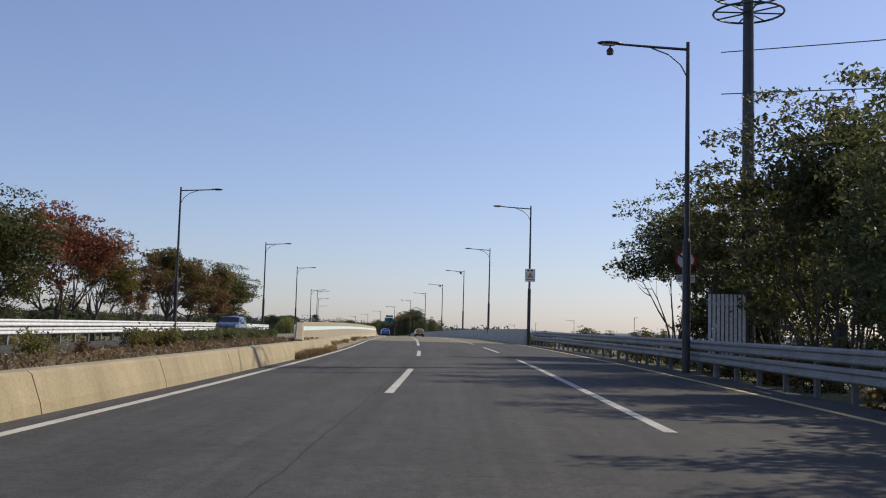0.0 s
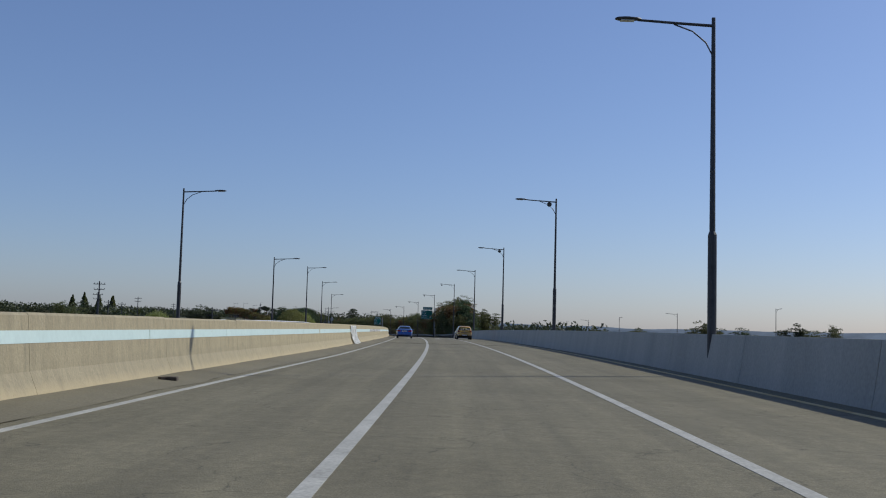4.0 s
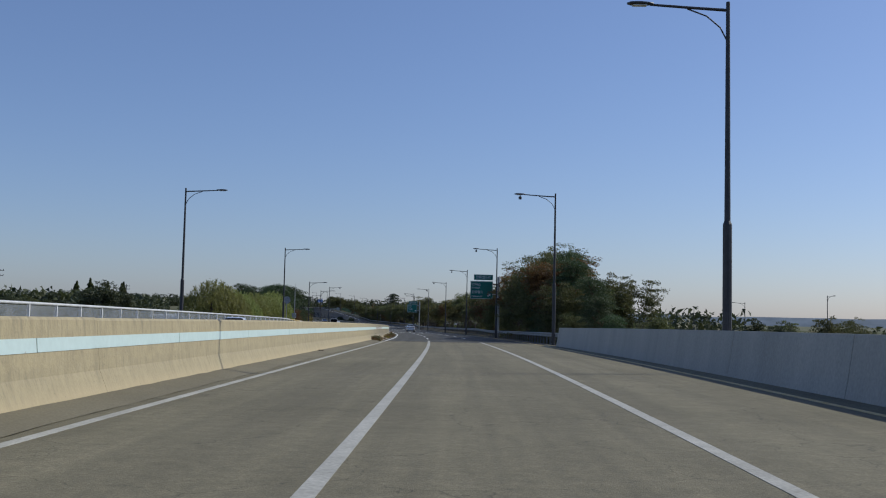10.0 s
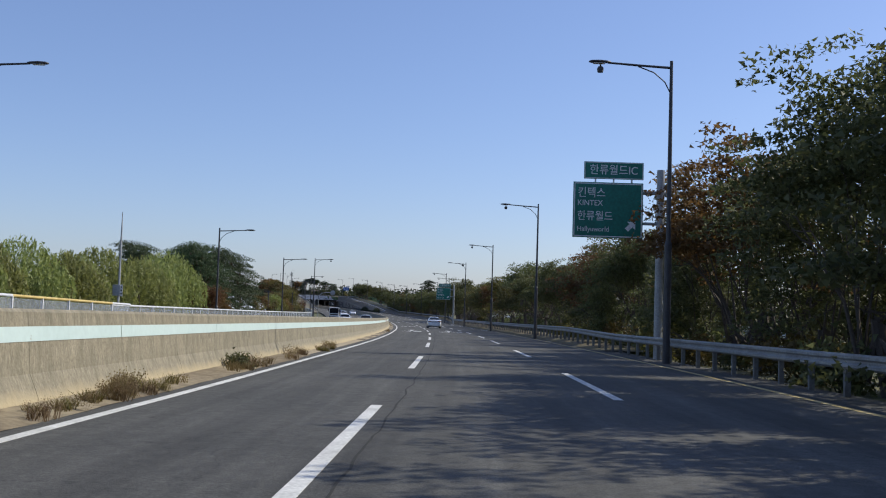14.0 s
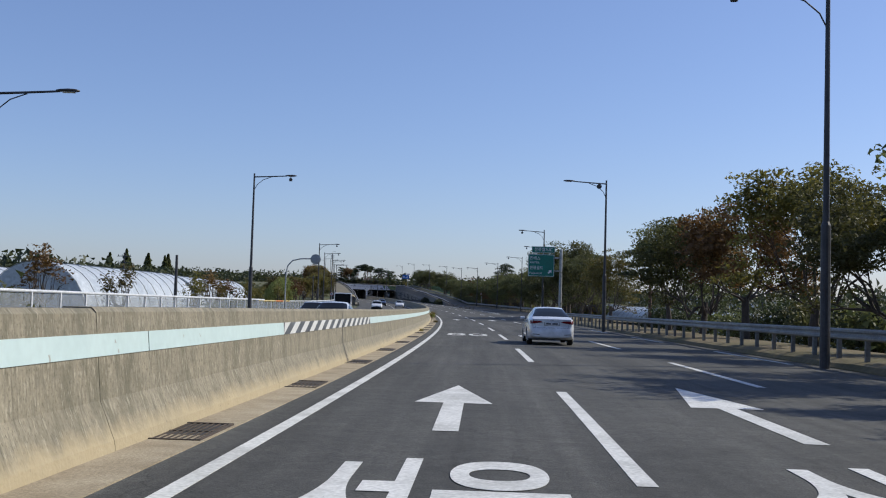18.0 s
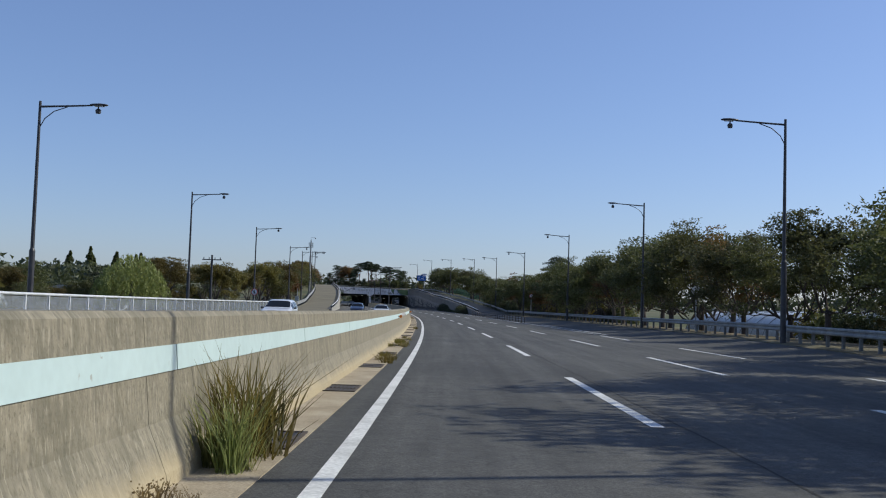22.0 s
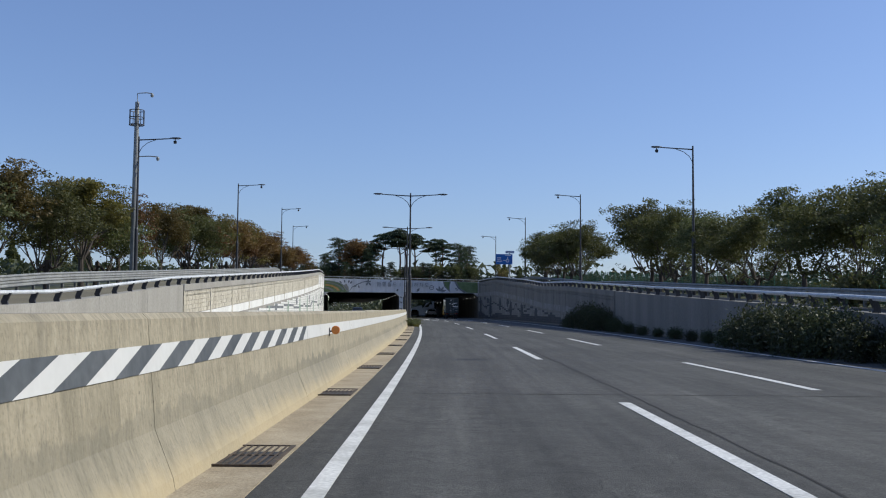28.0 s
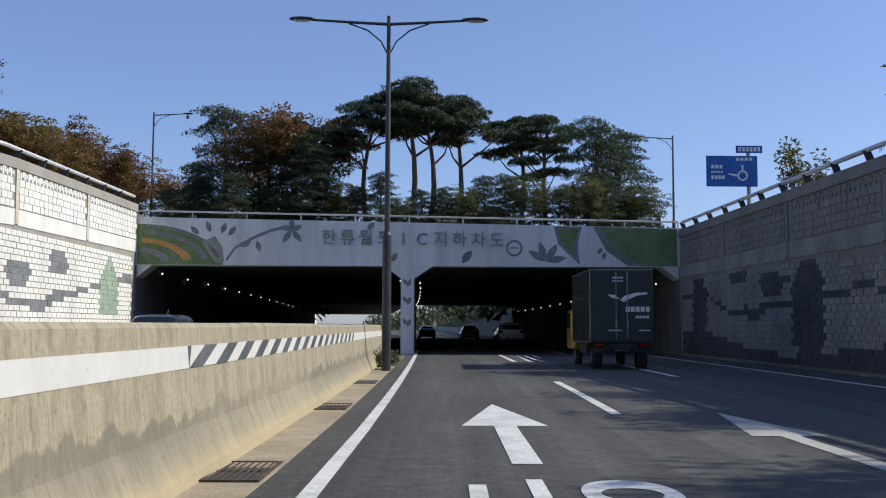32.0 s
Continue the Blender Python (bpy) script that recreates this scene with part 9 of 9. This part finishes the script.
# ---- portal paintings and lettering ----
def paint_shape(name, pts, mat, off=0.004):
    """A flat painted shape on the portal's face, outline in (d, z)."""
    b = bmesh.new()
    a = [b.verts.new(t_inv @ at(S_PORTAL - off, d, z - LP)) for d, z in pts]
    c = [b.verts.new(t_inv @ at(S_PORTAL + 0.01, d, z - LP)) for d, z in pts]
    b.faces.new(a)
    for k in range(len(pts)):
        b.faces.new((a[k], c[k], c[(k + 1) % len(pts)], a[(k + 1) % len(pts)]))
    bmesh.ops.recalc_face_normals(b, faces=b.faces)
    return part(name, b, mat, tunnel)


def leaf_pts(d, z, ln, w, ang):
    out = []
    for f, g in ((0, 0), (0.3, 0.8), (0.55, 1), (0.8, 0.6), (1, 0), (0.8, -0.6), (0.55, -1), (0.3, -0.8)):
        x, y = f * ln, g * w
        out.append((d + x * math.cos(ang) - y * math.sin(ang), z + x * math.sin(ang) + y * math.cos(ang)))
    return out


def arc_band(cx, cz, r0, r1, a0, a1, n=14):
    p = [(cx + r0 * math.cos(a0 + (a1 - a0) * k / n), cz + r0 * math.sin(a0 + (a1 - a0) * k / n)) for k in range(n + 1)]
    return p + [(cx + r1 * math.cos(a1 - (a1 - a0) * k / n), cz + r1 * math.sin(a1 - (a1 - a0) * k / n)) for k in range(n + 1)]


# left green hill with orange and dark bands
paint_shape("painted_hill", [(-12.7, 4.38)] + [(-12.7 + 3.9 * math.sin(q), 4.38 + 1.85 * math.cos(q)) for q in [math.pi / 2 * k / 14 for k in range(15)]], PORTAL_GREEN)
for r0, r1, m in ((0.30, 0.42, MURAL_GREY), (0.55, 0.66, PORTAL_ORANGE), (0.78, 0.86, MURAL_GREY), (0.95, 1.0, MURAL_GREY)):
    paint_shape("painted_band", [(-12.7 + 3.8 * r0 * math.sin(q), 4.4 + 1.8 * r0 * math.cos(q)) for q in [0.1 + 1.3 * k / 12 for k in range(13)]] + [(-12.7 + 3.8 * r1 * math.sin(q), 4.4 + 1.8 * r1 * math.cos(q)) for q in [1.4 - 1.3 * k / 12 for k in range(13)]], m, 0.007)
# torn patch by the hill
paint_shape("bare_patch", [(-9.8, 5.4), (-9.2, 5.7), (-8.85, 5.2), (-8.75, 4.5), (-9.1, 4.45), (-9.5, 5.0)], WALL_GREY, 0.007)
for d, z, a in ((-9.9, 5.75, 2.4), (-9.4, 5.85, 1.9), (-8.9, 5.8, 1.2), (-8.6, 5.7, 0.9)):
    paint_shape("painted_leaf", leaf_pts(d, z, 0.55, 0.13, a), MURAL_GREY, 0.008)
# stem and flower
stem = [(-8.68, 4.6), (-8.3, 5.15), (-7.5, 5.6), (-6.7, 5.95), (-5.95, 6.12)]
paint_shape("painted_stem", [(d, z + 0.07) for d, z in stem] + [(d + 0.03, z - 0.07) for d, z in stem[::-1]], MURAL_GREY)
for k in range(5):
    paint_shape("petal", leaf_pts(-5.72, 6.0, 0.72 if k in (3, 4) else 0.5, 0.14, 0.35 + k * 1.2566), MURAL_GREY, 0.006)
for d, z, a in ((-7.55, 5.45, 3.6), (-7.3, 5.5, 5.0)):
    paint_shape("painted_leaf", leaf_pts(d, z, 0.55, 0.13, a), MURAL_GREY, 0.006)
# emblem ring, leaves and flower right of the lettering
paint_shape("emblem_ring", arc_band(4.4, 5.2, 0.28, 0.38, 0, 6.28, 24), MURAL_GREY)
paint_shape("emblem_mark", [(4.2, 5.18), (4.6, 5.18), (4.6, 5.24), (4.2, 5.24)], MURAL_GREY)
for a in (0.2, 1.0, 1.9, 2.6):
    paint_shape("petal", leaf_pts(5.85, 4.6, 0.95, 0.17, a), MURAL_GREY, 0.006)
paint_shape("painted_leaf", leaf_pts(2.0, 4.5, 0.75, 0.2, 0.9), MURAL_GREY, 0.006)
paint_shape("painted_leaf", leaf_pts(-1.2, 4.55, 0.5, 0.14, 1.0), MURAL_GREY, 0.006)
paint_shape("painted_leaf", leaf_pts(-2.3, 6.0, 0.5, 0.14, 0.8), MURAL_GREY, 0.006)
# pepper-like green leaf and right green field
paint_shape("painted_pod", [(6.2, 6.2), (6.6, 6.22), (7.5, 6.2), (7.35, 5.7), (7.3, 5.2), (7.4, 4.45), (6.9, 4.9), (6.4, 5.4)], MURAL_GREY)
paint_shape("painted_pod", [(6.4, 6.14), (7.35, 6.14), (7.2, 5.7), (7.15, 5.2), (7.2, 4.8), (6.85, 5.15), (6.5, 5.6)], PORTAL_GREEN, 0.007)
paint_shape("painted_field", [(8.0, 6.2), (11.85, 6.12), (11.85, 4.4), (9.6, 4.4), (8.6, 5.1)], MURAL_GREY)
paint_shape("painted_field", [(8.35, 6.16), (11.83, 6.1), (11.83, 4.42), (10.2, 4.42), (8.95, 5.15)], PORTAL_GREEN, 0.007)
for d, z, a in ((8.2, 4.95, 0.9), (8.45, 4.7, 1.3)):
    paint_shape("painted_leaf", leaf_pts(d, z, 0.35, 0.1, a), MURAL_GREY, 0.008)
# leaves on the centre wall
for z in (1.6, 2.6, 3.4):
    paint_shape("painted_leaf", leaf_pts(-0.45, z, 0.4, 0.1, 1.2), MURAL_GREY, 0.006)
    paint_shape("painted_leaf", leaf_pts(-0.45, z + 0.1, 0.35, 0.09, 2.2), MURAL_GREY, 0.006)
LETTER = surface("grey raised letters", (0.22, 0.23, 0.24), (0.30, 0.31, 0.32), 0.7, 10, 1, bump=0.0)
word = "한류월드IC지하차도"
for k, ch in enumerate(word):
    d = -4.05 + 7.65 * k / (len(word) - 1)
    m = t_inv @ Matrix.Translation(at(S_PORTAL - 0.05, d, 5.62 - LP - 0.012 * (d + 4))) @ Matrix.Rotation(heading(S_PORTAL), 4, "Z") @ Matrix.Rotation(radians(90), 4, "X")
    writing(ch, 0.78, m, LETTER, tunnel, "letter", 0.04)
# small lights in the bores
LED = glowing("tunnel light", (1.0, 0.97, 0.9), 1.6)
tl = None
for side_d in (-12.55, -1.0, 0.1, 11.75):
    for k in range(12):
        s = S_PORTAL + 4 + k * 5.5
        m = spot(s, side_d, (4.2 if side_d < 0 else 3.8) - lift(s))
        if tl is None:
            tl = thing("tunnel_light", m, "small bright lamp under the underpass roof", "tunnel lamp", "tunnel lights")
            b = bmesh.new()
            box(b, (0, 0, 0.07), (0.1, 0.16, 0.05), bevel=0.015)
            part("housing", b, POLE_GREY, tl)
            b = bmesh.new()
            box(b, (0, 0, -0.015), (0.05, 0.08, 0.06))
            part("lamp_face", b, LED, tl)
        else:
            copy_thing(tl, m)

# ---- block courses and mural on the retaining walls ----
def mural_left(s, z):
    """0 white, 1 grey, 2 pale green."""
    if s > 822.6 and 3.55 < z < 3.85:
        return 1
    trees = ((820.7, 2.0, 4.45, 1.15), (806.5, 1.6, 3.95, 0.7), (792.6, 1.0, 3.05, 0.7), (781.2, 1.0, 3.0, 0.75), (771.2, 1.0, 2.65, 0.75), (759.6, 1.0, 2.15, 0.8), (733, 0.8, 1.9, 0.8), (746, 0.8, 1.8, 0.8))
    for c, z0, z1, w in trees:
        if z0 <= z <= z1 and abs(s - c) < w * (1.0 if z < z1 - 0.9 else max(0.25, (z1 - z) / 0.9)) + 0.12 * ((int(z * 5)) % 2):
            return 2
    for c, zc, r in ((811.2, 3.15, 0.85), (814.8, 3.8, 0.8), (784.3, 2.5, 0.6), (767.6, 2.2, 0.75), (750.3, 1.6, 0.7), (798.5, 3.1, 0.6), (740, 1.5, 0.6)):
        if abs(z - zc) < 0.45 and abs(s - c) < r * (1.25 - abs(z - zc)):
            return 1
    line = float(np.interp(s, [700, 755, 756.5, 764, 766, 775, 777, 779, 786, 790, 795, 800, 802, 806, 810, 810.6, 813.2, 815.6, 819, 822, 825], [1.3, 1.4, 1.62, 1.55, 1.35, 1.6, 1.9, 1.5, 1.5, 2.3, 2.4, 2.5, 2.0, 1.9, 2.4, 2.25, 2.25, 2.75, 3.2, 3.6, 3.7]))
    if abs(z - round(line / 0.2) * 0.2) < 0.11:
        return 1
    return 0


def mural_right(s, z):
    trees = ((821.2, 1.3, 4.15, 1.0), (808.7, 0.6, 3.85, 1.2), (798.2, 1.4, 3.45, 1.2), (787.3, 0.7, 2.93, 1.15), (777.2, 0.6, 2.6, 1.05), (765.6, 0.5, 2.2, 1.1))
    for c, z0, z1, w in trees:
        if z0 <= z <= z1 and abs(s - c) < w * (1.0 if z < z1 - 1.0 else max(0.2, (z1 - z) / 1.0)) * (0.75 if z < z0 + 0.4 else 1.0) + 0.12 * ((int(z * 5)) % 2):
            return 1
    for c, zc, r in ((815.6, 3.6, 0.9), (812.1, 2.95, 0.9), (790.5, 2.35, 0.8), (774.8, 2.05, 0.7), (754.9, 1.35, 0.9)):
        if abs(z - zc) < 0.45 and abs(s - c) < r * (1.25 - abs(z - zc)) or abs(z - zc - 0.05) < 0.12 and c - r * 2.2 < s < c:
            return 1
    line = float(np.interp(s, [752, 756.5, 758.6, 760.5, 761.8, 770, 772.5, 776, 778.5, 781.1, 781.7, 782.4, 783.2, 784.2, 791.9, 794.6, 796.6, 802.6, 804.6, 807.7, 812, 813.9, 817, 820.1, 825], [0.85, 0.88, 0.98, 1.24, 1.52, 1.53, 1.33, 1.06, 1.22, 1.45, 1.88, 2.02, 1.91, 1.44, 1.48, 1.79, 2.01, 2.36, 2.57, 2.3, 2.2, 2.05, 2.28, 3.0, 3.1]))
    if abs(z - round(line / 0.2) * 0.2) < 0.11 and s > 752:
        return 1
    base = float(np.interp(s, [740, 751.8, 756.5, 767.7, 773.9, 776, 778.8, 781.7, 791, 802.6, 810, 816, 820, 825], [0.3, 0.7, 0.8, 0.62, 1.0, 0.83, 0.47, 0.68, 0.85, 1.1, 0.6, 0.95, 1.45, 1.5]))
    if z < base:
        return 1
    return 0


def courses(owner, d_face, side, s0, s1, top, mural, mats, near, z_start, brick=(0.44, 0.2)):
    """Block courses up to below the wall's panels: the nearest as pieces of their own, the rest joined."""
    inv = owner.matrix_world.inverted()
    bl, bh = brick
    shared = {}
    rest_v, rest_f, rest_m = [], [], []
    z = z_start
    row = 0
    count = 0
    while z < 5.0:
        s = s0 + (bl / 2 if row % 2 else 0)
        while s < s1 - bl:
            if z + bh < top(s) - 2.25:
                kind = mural(s + bl / 2, z + bh / 2 + lift(s))
                pr = 0.022 + 0.01 * random.random()
                if near(s, z) and count < 300:
                    key = (kind, round(pr, 2))
                    if key not in shared:
                        b = bmesh.new()
                        box(b, (0, 0, 0), (0.05, bl - (0.012 if kind else 0.035), bh - (0.008 if kind else 0.03)), bevel=0.0)
                        o = part("brick", b, mats[kind], owner)
                        shared[key] = o.data
                    else:
                        o = new("brick", shared[key])
                        o.parent = owner
                    o.matrix_local = inv @ spot(s + bl / 2, d_face - side * (pr - 0.025), z + bh / 2)
                    count += 1
                else:
                    i = len(rest_v)
                    g = 0.004 if kind else 0.016
                    for dd in (0.0, pr):
                        for ss_, zz in ((s + g, z + g), (s + bl - g, z + g), (s + bl - g, z + bh - g), (s + g, z + bh - g)):
                            rest_v.append(tuple(inv @ at(ss_, d_face - side * dd, zz)))
                    rest_f += [(i + 4, i + 5, i + 6, i + 7), (i, i + 1, i + 5, i + 4), (i + 1, i + 2, i + 6, i + 5), (i + 2, i + 3, i + 7, i + 6), (i + 3, i, i + 4, i + 7)]
                    rest_m += [kind] * 5
            s += bl
        z += bh
        row += 1
    me = bpy.data.meshes.new("block_courses")
    me.from_pydata(rest_v, [], rest_f)
    for m in mats:
        me.materials.append(m)
    me.polygons.foreach_set("material_index", rest_m)
    bmm = bmesh.new()
    bmm.from_mesh(me)
    bmesh.ops.recalc_face_normals(bmm, faces=bmm.faces)
    bmm.to_mesh(me)
    bmm.free()
    ob = new("block_courses", me)
    ob.parent = owner
    tagged(ob, kind="stuff")


random.seed(9)
# block and mural colours of the right wall are lowered to carry its shade
BRICK_GREY = surface("painted blocks greyed for shade", (0.20, 0.20, 0.19), (0.30, 0.30, 0.29), 0.85, 10, 0.8, bump=0.15)
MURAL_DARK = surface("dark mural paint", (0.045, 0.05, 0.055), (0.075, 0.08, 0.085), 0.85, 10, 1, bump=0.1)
courses(wall_left, -12.75, -1, 690, 824.2, top_left, mural_left, [WALL_WHITE, MURAL_GREY, MURAL_GREEN], lambda s, z: 803 < s < 817 and z > 1.9, 0.9)
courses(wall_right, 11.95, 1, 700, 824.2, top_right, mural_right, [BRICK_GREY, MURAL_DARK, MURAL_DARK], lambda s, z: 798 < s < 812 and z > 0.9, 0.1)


def panels(owner, d_face, side, s0, s1, top, mats, white_from):
    """Cap, patterned panel and plain band on each bay of a wall."""
    inv = owner.matrix_world.inverted()
    for a, c in zip(steps(s0, s1, 7.0), steps(s0, s1, 7.0)[1:]):
        if top(a) < 2.4:
            continue

        def slabp(name, mat, sa, sc, za, zb, proud):
            b = bmesh.new()
            v = [b.verts.new(inv @ at(s, d_face - side * p, top(s) + z)) for p in (0.0, proud) for s, z in ((sa, za), (sc, za), (sc, zb), (sa, zb))]
            for q in ((0, 1, 2, 3), (7, 6, 5, 4), (0, 4, 5, 1), (1, 5, 6, 2), (2, 6, 7, 3), (3, 7, 4, 0)):
                b.faces.new([v[k] for k in q])
            bmesh.ops.recalc_face_normals(b, faces=b.faces)
            part(name, b, mat, owner)
        slabp("cap", mats[0] if mats[0] is not WALL_CREAM else WALL_GREY, a, c, -0.32, 0.02, 0.06)
        slabp("pilaster", mats[0], a, a + 0.25, -2.1, -0.33, 0.045)
        slabp("plain_band", mats[1], a + 0.27, c - 0.02, -2.15, -1.62, 0.03)
        m = mats[1] if a > white_from else mats[0]
        # form-liner blocks
        v, f = [], []
        rows = ((-0.62, -0.36, 0.16), (-0.86, -0.64, 0.42), (-1.10, -0.88, 0.36), (-1.34, -1.12, 0.42), (-1.58, -1.36, 0.36))
        for r, (za, zb, w) in enumerate(rows):
            s = a + 0.3
            k = 0
            while s + w < c - 0.05:
                zl, zh = za + (0.08 if r == 0 and k % 2 else 0), zb - (0.06 if r == 0 and k % 3 == 0 else 0)
                i = len(v)
                for p in (0.0, 0.03 + 0.012 * random.random()):
                    for ss_, zz in ((s + 0.015, zl), (s + w - 0.015, zl), (s + w - 0.015, zh), (s + 0.015, zh)):
                        v.append(tuple(inv @ at(ss_, d_face - side * p, top(ss_) + zz)))
                f += [(i + 4, i + 5, i + 6, i + 7), (i, i + 1, i + 5, i + 4), (i + 1, i + 2, i + 6, i + 5), (i + 2, i + 3, i + 7, i + 6), (i + 3, i, i + 4, i + 7)]
                s += w
                k += 1
        me = bpy.data.meshes.new("panel_blocks")
        me.from_pydata(v, [], f)
        me.materials.append(m)
        bb = bmesh.new()
        bb.from_mesh(me)
        bmesh.ops.recalc_face_normals(bb, faces=bb.faces)
        bb.to_mesh(me)
        bb.free()
        ob = new("panel_blocks", me)
        ob.parent = owner


WALL_CREAM = surface("cream form-liner concrete", (0.50, 0.45, 0.35), (0.64, 0.59, 0.48), 0.85, 10, 0.8, bump=0.2)
panels(wall_left, -12.75, -1, 660, S_PORTAL, top_left, [WALL_CREAM, WALL_WHITE], 803)
panels(wall_right, 11.95, 1, 668, S_PORTAL, top_right, [WALL_SHADED, BRICK_GREY], 2000)
